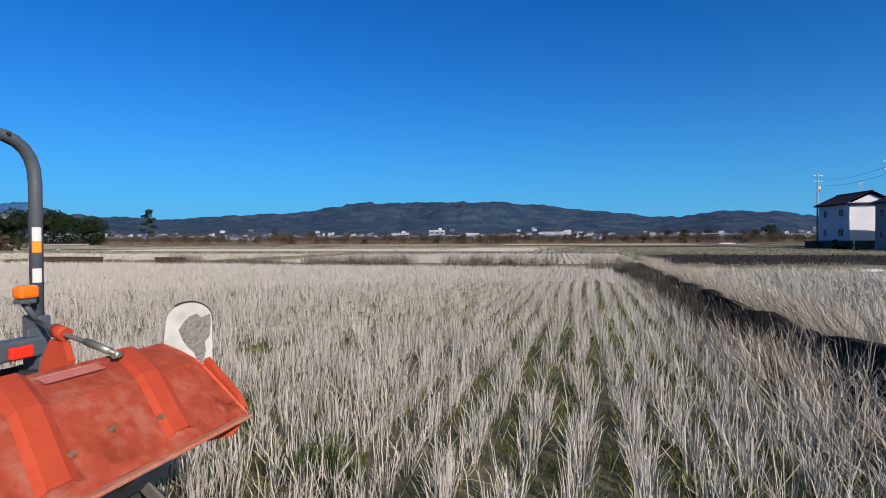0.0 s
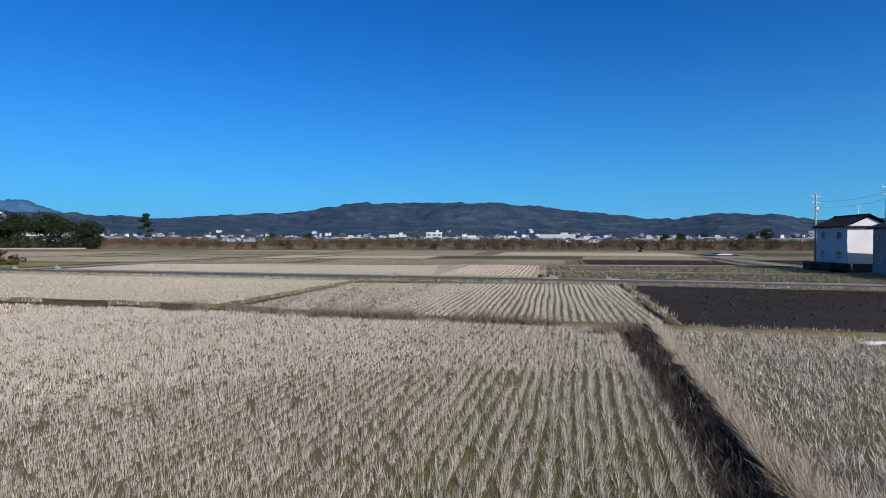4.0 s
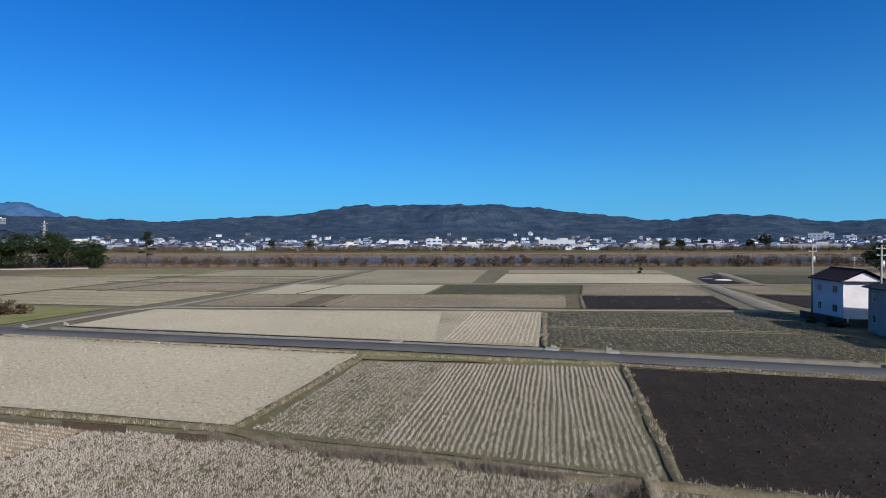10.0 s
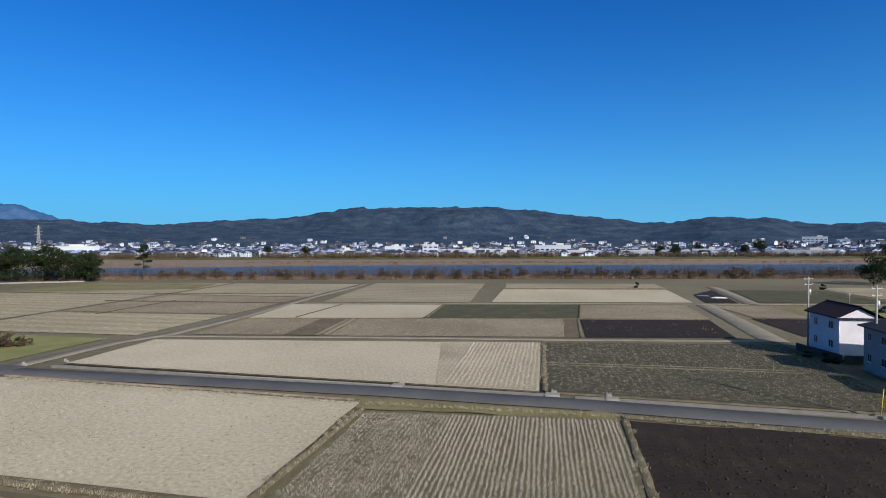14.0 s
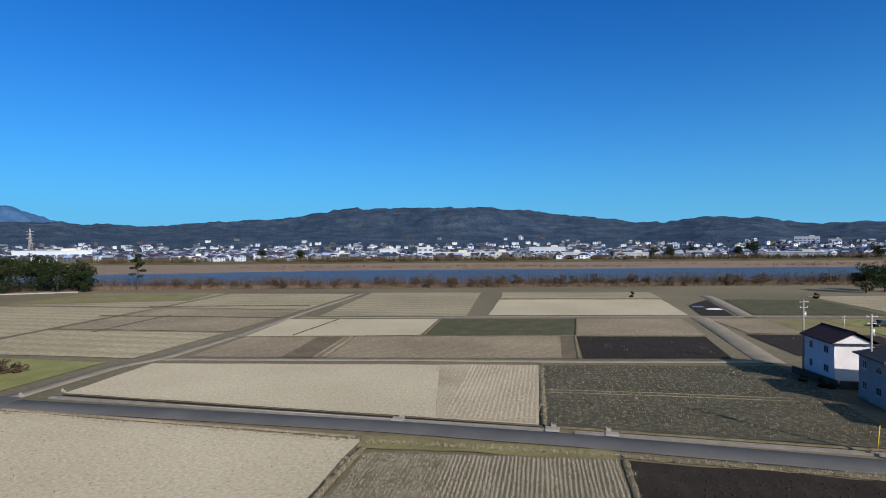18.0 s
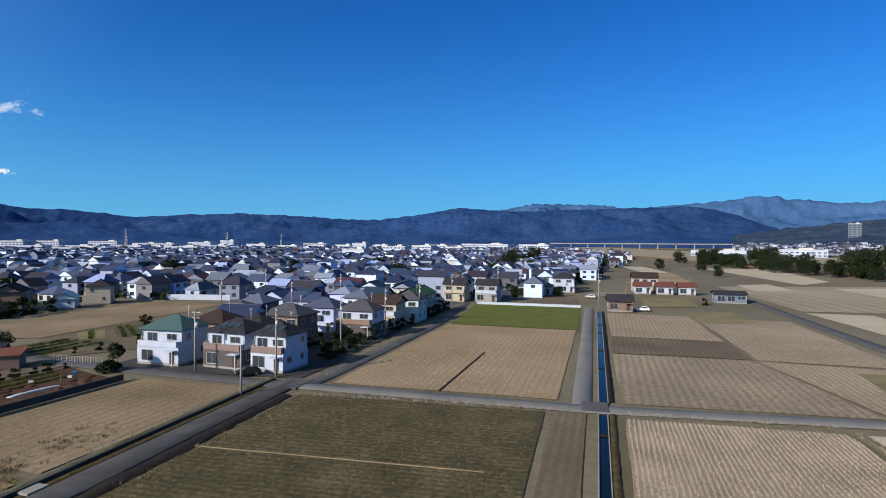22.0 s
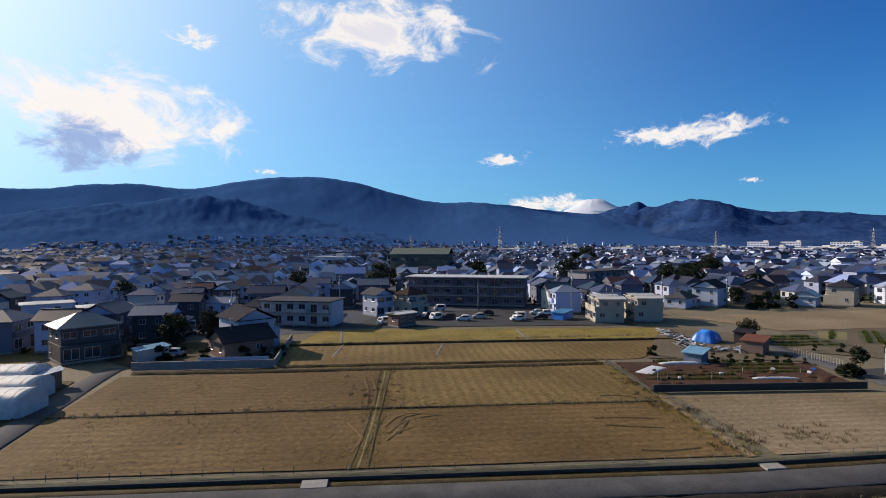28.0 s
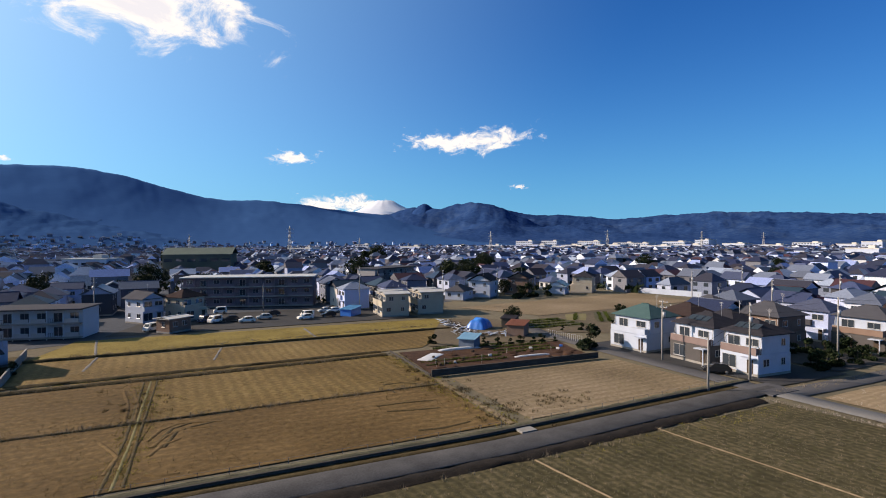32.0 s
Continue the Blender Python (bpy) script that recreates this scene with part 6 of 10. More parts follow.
def window_meshes(w, h):
    """Frame with a middle stile, and its glass: built once for a size."""
    key = ("window", w, h)
    if key not in SHARED:
        xs = [-w / 2, -w / 2 + 0.06, -0.03, 0.03, w / 2 - 0.06, w / 2]
        zs = [-h / 2 - 0.03, -h / 2 + 0.06, h / 2 - 0.06, h / 2]
        solid = [(i, j) for i in range(5) for j in range(3) if not (j == 1 and i in (1, 3))]
        verts = [(x, y - (0.08 if z < -h / 2 else 0), z) for y in (-0.04, 0.04) for z in zs for x in xs]
        faces = []
        for i, j in solid:
            a = j * 6 + i
            faces.append((a, a + 1, a + 7, a + 6))
            for di, dj, e in ((0, -1, (a + 1, a)), (1, 0, (a + 7, a + 1)), (0, 1, (a + 6, a + 7)), (-1, 0, (a, a + 6))):
                if (i + di, j + dj) not in solid:
                    faces.append((e[0], e[1], e[1] + 24, e[0] + 24))
        fr = mesh_of("window_frame", verts, faces, [SASH])
        gl = mesh_of("pane", [(-w / 2 + 0.05, -0.005, -h / 2 + 0.05), (w / 2 - 0.05, -0.005, -h / 2 + 0.05), (w / 2 - 0.05, -0.005, h / 2 - 0.05), (-w / 2 + 0.05, -0.005, h / 2 - 0.05),
                              (-w / 2 + 0.05, 0.01, -h / 2 + 0.05), (w / 2 - 0.05, 0.01, -h / 2 + 0.05), (w / 2 - 0.05, 0.01, h / 2 - 0.05), (-w / 2 + 0.05, 0.01, h / 2 - 0.05)],
                     [(0, 1, 2, 3), (5, 4, 7, 6), (4, 0, 3, 7), (1, 5, 6, 2), (3, 2, 6, 7), (4, 5, 1, 0)], [GLASS])
        SHARED[key] = (fr, gl)
    return SHARED[key]


def put_window(root, x, y, z, rz, w, h):
    fr, gl = window_meshes(w, h)
    a = piece("window", fr, root, Matrix.Translation((x, y, z)) @ Matrix.Rotation(rz, 4, "Z"))
    piece("pane", gl, a)


def roof_mesh(bm, w, d, z, rise, kind, over=0.55, thick=0.16):
    """Hip, gable or shed roof with eaves; the ridge runs along the longer side."""
    W, D = w / 2 + over, d / 2 + over
    along_x = w >= d
    if kind == "hip":
        inset = (D if along_x else W) * 0.95
        r = [(-W + inset, 0), (W - inset, 0)] if along_x else [(0, -D + inset), (0, D - inset)]
    else:
        r = [(-W, 0), (W, 0)] if along_x else [(0, -D), (0, D)]
    low = [bm.verts.new((x, y, z - thick)) for x, y in ((-W, -D), (W, -D), (W, D), (-W, D))]
    e = [bm.verts.new((x, y, z)) for x, y in ((-W, -D), (W, -D), (W, D), (-W, D))]
    t = [bm.verts.new((x, y, z + rise)) for x, y in r]
    if along_x:
        faces = [(e[0], e[1], t[1], t[0]), (e[2], e[3], t[0], t[1]), (e[1], e[2], t[1]), (e[3], e[0], t[0])]
    else:
        faces = [(e[1], e[2], t[1], t[0]), (e[3], e[0], t[0], t[1]), (e[0], e[1], t[0]), (e[2], e[3], t[1])]
    for f in faces if kind == "hip" else faces[:2]:
        bm.faces.new(f)
    for k in range(4):
        bm.faces.new((low[k], low[(k + 1) % 4], e[(k + 1) % 4], e[k]))
    bm.faces.new(low[::-1])
    return r


def house(label, w, d, floors, roof, wall, roofing, seed, name="house", setback=0.7, solar=False, lower=None, blank=False, band=None, balcony=True, porch=True, rise=None, detail=2, carport=False, category="house"):
    """A dwelling with its front towards -y: walls, roof, ridge, windows, balcony, porch, door, air conditioner."""
    rnd = random.Random(seed)
    root = tagged(new(name), label, category)
    fh = 2.8
    H = fh * floors + 0.35
    bm = bmesh.new()
    if floors >= 2 and detail >= 2 and rnd.random() < setback:
        # upper storey set back behind a lower wing
        uw, ud = w * 0.96, d * 0.86
        if lower:
            base = bmesh.new()
            add_box(base, (w, d, fh + 0.35), (0, 0, (fh + 0.35) / 2), bevel=0.02)
            part("lower_wall", base, lower, root, "dark lower storey")
        else:
            add_box(bm, (w, d, fh + 0.35), (0, 0, (fh + 0.35) / 2), bevel=0.02)
        add_box(bm, (uw, ud, fh * (floors - 1)), (0, (d - ud) / 2 - 0.02, fh + 0.35 + fh * (floors - 1) / 2), bevel=0.02)
        front = -d / 2 + (d - ud) - 0.02
    else:
        uw, ud, front = w, d, -d / 2
        add_box(bm, (w, d, H), (0, 0, H / 2), bevel=0.02)
    body = part("wall_body", bm, wall, root)
    bm = bmesh.new()
    add_box(bm, (w + 0.06, d + 0.06, 0.4), (0, 0, 0.2), bevel=0.01)
    part("foundation", bm, CONCRETE, root, "grey concrete foundation")
    rise = rise or min(uw, ud) * 0.29
    cy = (d - ud) / 2 - 0.02 if front != -d / 2 else 0.0
    bm = bmesh.new()
    r = roof_mesh(bm, uw, ud, H + 0.12, rise, roof)
    bmesh.ops.translate(bm, verts=bm.verts, vec=(0, cy, 0))
    top = part("roof", bm, roofing, root)
    bm = bmesh.new()
    add_tube(bm, [(r[0][0], r[0][1] + cy, H + 0.14 + rise), (r[1][0], r[1][1] + cy, H + 0.14 + rise)], 0.1, 6)
    part("ridge_cap", bm, roofing, top)
    if roof == "gable":
        for s in (-1, 1):
            bm = bmesh.new()
            if uw >= ud:
                add_prism(bm, [(-ud / 2, 0), (ud / 2, 0), (0, rise * ud / (ud + 1.1))], 0.15, Matrix.Translation((s * (uw / 2 - 0.08), cy, H)) @ Matrix.Rotation(math.pi / 2, 4, "Z"))
            else:
                add_prism(bm, [(-uw / 2, 0), (uw / 2, 0), (0, rise * uw / (uw + 1.1))], 0.15, Matrix.Translation((0, cy + s * (ud / 2 - 0.08), H)))
            part("gable", bm, wall, root)
    for fl in range(floors):
        z = 0.35 + fl * fh + 1.35
        yf = -d / 2 if fl == 0 else front
        ww = w if fl == 0 else uw
        slots = max(2, int(ww / 3.0))
        for k in range(slots):
            x = (k + 0.5) / slots * ww - ww / 2
            if blank:
                continue
            if fl == 0 and porch and k == slots - 1:
                continue
            tall = 1.9 if (fl == 0 or balcony) and k < slots - 1 else 1.1
            put_window(root, x, yf - 0.01, z + (-0.05 if tall > 1.5 else 0.25), 0, 2.1 if fl else 2.4, tall)
        if detail >= 1:
            ymid = 0 if fl == 0 else cy
            dd = d if fl == 0 else ud
            for s in (-1, 1):
                for q in ((-0.26, 0.26) if detail >= 2 else (0.05,)):
                    if rnd.random() < 0.8:
                        put_window(root, s * (ww / 2 + 0.01), ymid + q * dd, z + 0.25, s * math.pi / 2, 0.9 if q > 0 else 1.25, 1.1)
            if detail == 1:
                put_window(root, ww * 0.22, (d / 2 if fl == 0 else cy + ud / 2) + 0.01, z + 0.25, math.pi, 1.25, 1.1)
            if detail >= 1:
                put_window(root, -ww * 0.2, d / 2 + 0.01 if fl == 0 else cy + ud / 2 + 0.01, z + 0.25, math.pi, 1.25, 1.1)
    if balcony and floors >= 2:
        bm = bmesh.new()
        bw, by = uw * (0.62 if band is None else 0.98), min(front - 0.55, -d / 2 - 0.05)
        depth = abs(by - front)
        x0 = -uw / 2 + bw / 2
        add_box(bm, (bw, 0.12, 1.05), (x0, by, fh + 0.35 + 0.45), bevel=0.015)
        add_box(bm, (0.12, depth, 1.05), (x0 - bw / 2 + 0.06, (by + front) / 2 + 0.06, fh + 0.35 + 0.45), bevel=0.015)
        add_box(bm, (0.12, depth, 1.05), (x0 + bw / 2 - 0.06, (by + front) / 2 + 0.06, fh + 0.35 + 0.45), bevel=0.015)
        add_box(bm, (bw, depth, 0.14), (x0, (by + front) / 2, fh + 0.3), bevel=0.01)
        bal = part("balcony", bm, band or wall, root)
        bm = bmesh.new()
        add_tube(bm, [(x0 - bw / 2, by, fh + 1.36), (x0 + bw / 2, by, fh + 1.36)], 0.03, 6)
        part("handrail", bm, SASH, bal, "grey metal handrail")
    if porch:
        bm = bmesh.new()
        px = w / 2 - 1.2
        add_box(bm, (1.9, 1.2, 0.14), (px, -d / 2 - 0.55, 2.65), bevel=0.02)
        add_box(bm, (0.14, 0.14, 2.4), (px + 0.8, -d / 2 - 1.0, 1.35), bevel=0.01)
        part("porch", bm, wall, root)
        bm = bmesh.new()
        add_box(bm, (0.95, 0.07, 2.1), (px - 0.1, -d / 2 - 0.02, 1.4), bevel=0.01)
        add_box(bm, (0.05, 0.06, 0.3), (px + 0.25, -d / 2 - 0.07, 1.35), bevel=0.01)
        part("door", bm, WOOD_DARK, root, "dark brown front door")
    if solar:
        D = ud / 2 + 0.55
        for k in range(3):
            bm = bmesh.new()
            add_box(bm, (1.2, 1.5, 0.05), (0, 0, 0), bevel=0.01, m=Matrix.Translation(((k - 1) * 1.35, cy - D * 0.52, H + 0.2 + rise * 0.48)) @ Matrix.Rotation(math.atan2(rise, D), 4, "X"))
            part("solar_panel", bm, GLASS, top, "dark blue solar panel")
    if detail >= 2:
        bm = bmesh.new()
        add_box(bm, (0.8, 0.32, 0.6), (-w / 2 + 0.7, d / 2 + 0.3, 0.35), bevel=0.03)
        add_box(bm, (0.5, 0.02, 0.5), (-w / 2 + 0.65, d / 2 + 0.465, 0.35), bevel=0.005)
        part("air_conditioner", bm, SASH, root, "pale outdoor air conditioner")
        for s in (-1, 1):
            bm = bmesh.new()
            add_tube(bm, [(s * (uw / 2 - 0.05), front - 0.02, H + 0.05), (s * (w / 2 - 0.05), -d / 2 - 0.06, 0.1)], 0.045, 6)
            part("downpipe", bm, SASH, root, "grey downpipe")
        bm = bmesh.new()
        ax, ay = uw * 0.25, cy + ud * 0.1
        add_tube(bm, [(ax, ay, H + 0.2), (ax, ay, H + rise + 1.9)], 0.03, 5)
        for k in range(5):
            add_box(bm, (0.8 - 0.09 * k, 0.02, 0.02), (ax, ay + 0.02 + 0.001 * k, H + rise + 1.75 - 0.12 * k))
        part("aerial", bm, SASH, top, "thin television aerial")
    return root


HOMES = []


def put(ob, x, y, deg):
    HOMES.append((x * PLAN, y * PLAN))
    ob.matrix_basis = pl(x, y) and Matrix.Translation(pl(x, y)) @ Matrix.Rotation(radians(deg), 4, "Z")
    return ob


CLEAR = []  # quads in plan units kept free of the scattered houses

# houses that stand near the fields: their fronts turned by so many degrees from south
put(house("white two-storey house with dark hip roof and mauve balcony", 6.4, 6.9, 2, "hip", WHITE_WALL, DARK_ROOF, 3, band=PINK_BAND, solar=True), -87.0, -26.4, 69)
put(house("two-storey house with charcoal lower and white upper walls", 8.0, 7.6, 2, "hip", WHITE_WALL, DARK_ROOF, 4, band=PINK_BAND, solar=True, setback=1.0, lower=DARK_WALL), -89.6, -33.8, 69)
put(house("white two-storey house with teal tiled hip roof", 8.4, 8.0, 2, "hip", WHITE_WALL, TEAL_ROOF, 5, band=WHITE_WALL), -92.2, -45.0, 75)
put(house("two-storey house with terracotta balconies and grey roof", 8.6, 7.6, 2, "hip", WHITE_WALL, GREY_ROOF, 6, band=ORANGE_BAND, setback=1.0, lower=DARK_WALL), -115.8, -18.0, 72)
put(house("dark timber two-storey house with a wide grey roof", 9.4, 8.4, 2, "hip", BROWN_WALL, GREY_ROOF, 61, balcony=False), -108.6, -31.0, 69)
put(house("brown-roofed two-storey house with a pale balcony", 7.4, 7.4, 2, "gable", CREAM_WALL, BROWN_ROOF, 7, band=WHITE_WALL), -128.4, -13.8, 72)
put(house("pale mint two-storey house with grey hip roof", 7.6, 7.2, 2, "hip", MINT_WALL, GREY_ROOF, 8, band=MINT_WALL), -136.8, -9.2, 72)
put(house("long house with a green metal roof", 14.0, 8.0, 2, "gable", GREY_WALL, GREEN_ROOF, 9, balcony=False), -148.6, -7.4, 162)
put(house("grey two-storey house with a dark roof", 7.4, 7.0, 2, "hip", GREY_WALL, DARK_ROOF, 10, band=GREY_WALL), -95.4, -33.0, 69)
put(house("brown-walled two-storey house with dark hip roof", 8.0, 7.6, 2, "hip", BROWN_WALL, BROWN_ROOF, 11), -99.6, -41.0, 69)
put(house("low house with a red iron roof", 9.0, 6.4, 1, "gable", CREAM_WALL, RED_ROOF, 12, balcony=False), -104.0, -47.6, 69)
put(house("pale yellow two-storey house with grey-green hip roof", 7.0, 6.6, 2, "hip", YELLOW_WALL, GREY_ROOF, 13), -118.0, -44.0, 69)
put(house("white two-storey house with dark roof beside a green field", 7.8, 7.0, 2, "gable", GREY_WALL, DARK_ROOF, 14, band=WHITE_WALL), -180.0, 14.0, 72)
put(house("cream two-storey house with dark roof", 7.6, 7.0, 2, "gable", CREAM_WALL, DARK_ROOF, 15, band=CREAM_WALL), -181.6, 4.0, 72)
put(house("white house with dormers and dark roof", 9.0, 8.0, 2, "hip", WHITE_WALL, DARK_ROOF, 16), -213.0, 46.0, 75)
put(house("single-storey house with wide grey hip roof", 13.0, 9.0, 1, "hip", WHITE_WALL, GREY_ROOF, 17, balcony=False), -206.0, 34.0, 75)
put(house("brick-fronted low house with dark gable roof", 7.2, 6.0, 1, "gable", BROWN_WALL, DARK_ROOF, 18, balcony=False), -157.0, 49.0, 75)
put(house("slate-blue barn with flat gable roof", 9.6, 7.0, 1, "gable", noisy("slate_blue_sheet", [(0.0965, 0.137, 0.211), (0.129, 0.178, 0.261)], coarse=0.5, fine=7), DARK_ROOF, 19, name="barn", balcony=False, porch=False, rise=0.9, category="barn"), -178.0, 91.0, 75)
for k in range(3):
    put(house("small white cottage with a red roof", 6.2, 5.4, 1, "gable", WHITE_WALL, RED_ROOF, 20 + k, balcony=False), -207.0 + k * 1.8, 74.0 + k * 7.4, 75)
put(house("two-storey white house with a wide roof by the fields", 10.0, 7.0, 2, "gable", CREAM_WALL, BROWN_ROOF, 24), -216.0, 78.0, 75)
# beyond the main road on the other side
put(house("white two-storey house with dark purple-grey gable roof", 5.4, 8.1, 2, "gable", FARM_WALL, PURPLE_ROOF, 30, balcony=False, rise=1.6, porch=False, setback=0, blank=True), 53.4, 73.9, 352).location.z = 0.35
put(house("grey two-storey house with a flat roofed balcony", 8.4, 6.4, 2, "hip", GREY_WALL, GREY_ROOF, 31, setback=0), 53.4, 62.4, 348)
put(house("grey two-storey house beside a farm road", 9.0, 8.0, 2, "hip", GREY_WALL, DARK_ROOF, 32), 53.6, 50.0, 348)
# south of the fields
# charcoal siding here stands for walls that lie in shade
put(house("two-storey house with pale hip roof and shade-dark walls", 9.4, 8.4, 2, "hip", DARK_WALL, LIGHT_ROOF, 40, balcony=False), 16.6, -107.6, 205)
put(house("white two-storey house with dark gable roof", 9.6, 8.2, 2, "gable", WHITE_WALL, DARK_ROOF, 41), -8.6, -106.6, 290)
put(house("low dark timber house with brown gable roof", 9.0, 7.4, 1, "gable", BROWN_WALL, DARK_ROOF, 42, balcony=False), -7.0, -99.6, 20)
put(house("white flat-roofed two-storey house", 10.4, 8.0, 2, "hip", WHITE_WALL, PALE_ROOF, 43, rise=0.4), 31.4, -149.4, 15)
put(house("grey-white flat-roofed two-storey house", 10.4, 8.0, 2, "hip", WHITE_WALL, PALE_ROOF, 44, rise=0.4), 18.6, -138.0, 15)
put(house("two-storey house with pale walls and brown roof by a car park", 7.0, 7.0, 2, "hip", CREAM_WALL, BROWN_ROOF, 45), -49.6, -135.4, 200)
put(house("narrow two-storey house with a grey roof", 5.6, 6.6, 2, "gable", WHITE_WALL, GREY_ROOF, 46), -41.4, -138.0, 200)
for k, (x, y) in enumerate(((-87.4, -106.0), (-89.4, -110.5), (-96.7, -103.8), (-98.7, -108.3))):
    put(house("narrow two-storey house with pale flat roof and shutter", 5.2, 7.2, 2, "gable", CREAM_WALL, PALE_ROOF, 50 + k, rise=0.5, porch=False, band=CREAM_WALL, setback=1.0), x, y, 66)
put(house("low white house with grey roof", 9.4, 6.4, 1, "hip", WHITE_WALL, GREY_ROOF, 55, balcony=False), -124.6, -120.0, 23)
put(house("white two-storey house with dark gable roof", 9.6, 7.6, 2, "gable", WHITE_WALL, DARK_ROOF, 56), -135.4, -119.6, 23)
put(house("dark timber house with a wide roof", 9.6, 8.6, 2, "gable", BROWN_WALL, DARK_ROOF, 57), -152.0, -118.0, 23)
put(house("beige two-storey house with dark roof", 9.0, 8.0, 2, "hip", CREAM_WALL, DARK_ROOF, 58), -172.0, -106.0, 23)
put(house("small pale blue-roofed house", 7.0, 6.0, 1, "gable", WHITE_WALL, MINT_WALL, 59, balcony=False), -160.0, -108.0, 23)
put(house("low brown store shed with pale flat roof", 5.6, 4.0, 1, "gable", BROWN_WALL, PALE_ROOF, 60, name="store_shed", balcony=False, porch=False, rise=0.25, detail=1, category="shed"), -41.6, -119.4, 22)

CLEAR += [[(-50, -48), (-98, -36), (-114, -102), (-56, -84)], [(-80, -22), (-100, -15), (-106, -52), (-84, -52)], [(-98, -16), (-158, 0), (-162, -14), (-100, -26)], [(-98, -24), (-134, -12), (-139, -27), (-103, -39)], [(-110, -38), (-124, -34), (-126, -50), (-112, -52)],
          [(-28, -122), (-80, -104), (-92, -150), (-48, -166)], [(24, -96), (-16, -88), (-20, -114), (22, -116)], [(-80, -100), (-110, -94), (-112, -120), (-84, -118)],
          [(-170, 8), (-172, 58), (-148, 60), (-150, 40)], [(-118, -124), (-142, -112), (-182, -98), (-180, -116)], [(10, -125), (40, -138), (40, -156), (8, -146)], [(-4, -128), (-30, -116), (-34, -128), (-8, -142)],
          [(-104, -52), (-104, -100), (-160, -96), (-150, -44)], [(-198, 28), (-196, 96), (-222, 96), (-222, 28)], [(-106, -92), (-152, -92), (-152, -122), (-106, -122)], [(-156, -50), (-181, -62), (-185, -94), (-158, -102)]]


def apartment(label, length, depth, floors, wall, roofing, bays, seed, name="apartment_block", rail=None):
    """A long block with open galleries on its front (-y)."""
    root = tagged(new(name), label, "apartment block")
    H = 2.9 * floors + 0.3
    rail = rail or SASH
    bm = bmesh.new()
    add_box(bm, (0.04, 0.04, 0.95))
    bar = bpy.data.meshes.new("baluster")
    bm.to_mesh(bar)
    bm.free()
    bar.materials.append(SASH_DARK)
    bm = bmesh.new()
    add_box(bm, (length, depth, H), (0, 0, H / 2), bevel=0.03)
    part("wall_body", bm, wall, root)
    bm = bmesh.new()
    add_box(bm, (length + 1.2, depth + 2.6, 0.28), (0, -0.7, H + 0.14), bevel=0.03)
    part("roof", bm, roofing, root)
    for fl in range(floors):
        z = 0.3 + fl * 2.9
        bm = bmesh.new()
        add_box(bm, (length, 1.5, 0.16), (0, -depth / 2 - 0.75, z), bevel=0.01)
        add_box(bm, (length, 0.08, 0.25), (0, -depth / 2 - 1.46, z + 0.2), bevel=0.01)
        gal = part("gallery", bm, CONCRETE, root, "concrete gallery floor")
        for k in range(bays):
            x = (k + 0.5) / bays * length - length / 2
            bm = bmesh.new()
            if k % 3 != 1:
                add_box(bm, (length / bays * 0.86, 0.06, 1.05), (x, -depth / 2 - 1.46, z + 0.65), bevel=0.01)
            else:
                for q in range(7):
                    piece("baluster", bar, gal, Matrix.Translation((x + (q - 3) * length / bays * 0.13, -depth / 2 - 1.46, z + 0.65)))
                add_box(bm, (length / bays * 0.86, 0.05, 0.05), (x, -depth / 2 - 1.46, z + 1.14))
            part("railing", bm, rail if k % 3 != 1 else SASH_DARK, gal)
            put_window(root, x, -depth / 2 - 0.01, z + 1.25, 0, 1.7, 1.9)
            if fl == 0:
                bm = bmesh.new()
                add_box(bm, (0.16, 0.16, H), (x - length / bays / 2, -depth / 2 - 1.4, H / 2), bevel=0.01)
                part("column", bm, wall, root)
            put_window(root, x, depth / 2 + 0.01, z + 1.4, math.pi, 1.25, 1.1)
    return root


LILAC_WALL = noisy("dull_lilac_wall", [(0.138, 0.109, 0.137), (0.203, 0.16, 0.189)], coarse=0.4, fine=6, bump=0.1)
BLUE_WALL = noisy("pale_blue_wall", [(0.40, 0.45, 0.52), (0.48, 0.53, 0.60)], coarse=0.4, fine=6, bump=0.1)
put(apartment("long three-storey apartment block with pale flat roof", 38.0, 10.0, 3, LILAC_WALL, PALE_ROOF, 10, 1, rail=LILAC_WALL), -73.4, -152.1, 144)
put(apartment("pale blue two-storey apartment block with white railings", 18.4, 8.0, 2, BLUE_WALL, GREY_ROOF, 6, 2), -21.8, -131.5, 147)
put(apartment("three-storey grey apartment block", 26.0, 9.0, 3, GREY_WALL, GREY_ROOF, 7, 3), -131.0, -164.0, 194)


def hall(label, w, d, h, wall, roofing, rise, bands, x, y, deg, name="building", category="building", roof="gable"):
    """A large plain building with rows of windows."""
    root = tagged(new(name), label, category)
    bm = bmesh.new()
    add_box(bm, (w, d, h), (0, 0, h / 2), bevel=0.05)
    part("wall_body", bm, wall, root)
    bm = bmesh.new()
    roof_mesh(bm, w, d, h + 0.2, rise, roof, over=0.6, thick=0.3)
    part("roof", bm, roofing, root)
    for b in range(bands):
        bm = bmesh.new()
        z = (b + 0.55) * h / bands
        for s in (-1, 1):
            n = max(3, int(w / 5))
            for k in range(n):
                add_box(bm, (w / n * 0.7, 0.1, min(1.6, h / bands * 0.5)), ((k + 0.5) / n * w - w / 2, s * (d / 2 + 0.02), z))
        tagged(part("window_strip", bm, GLASS, root), "row of small dark windows", kind="stuff")
    put(root, x, y, deg)
    return root


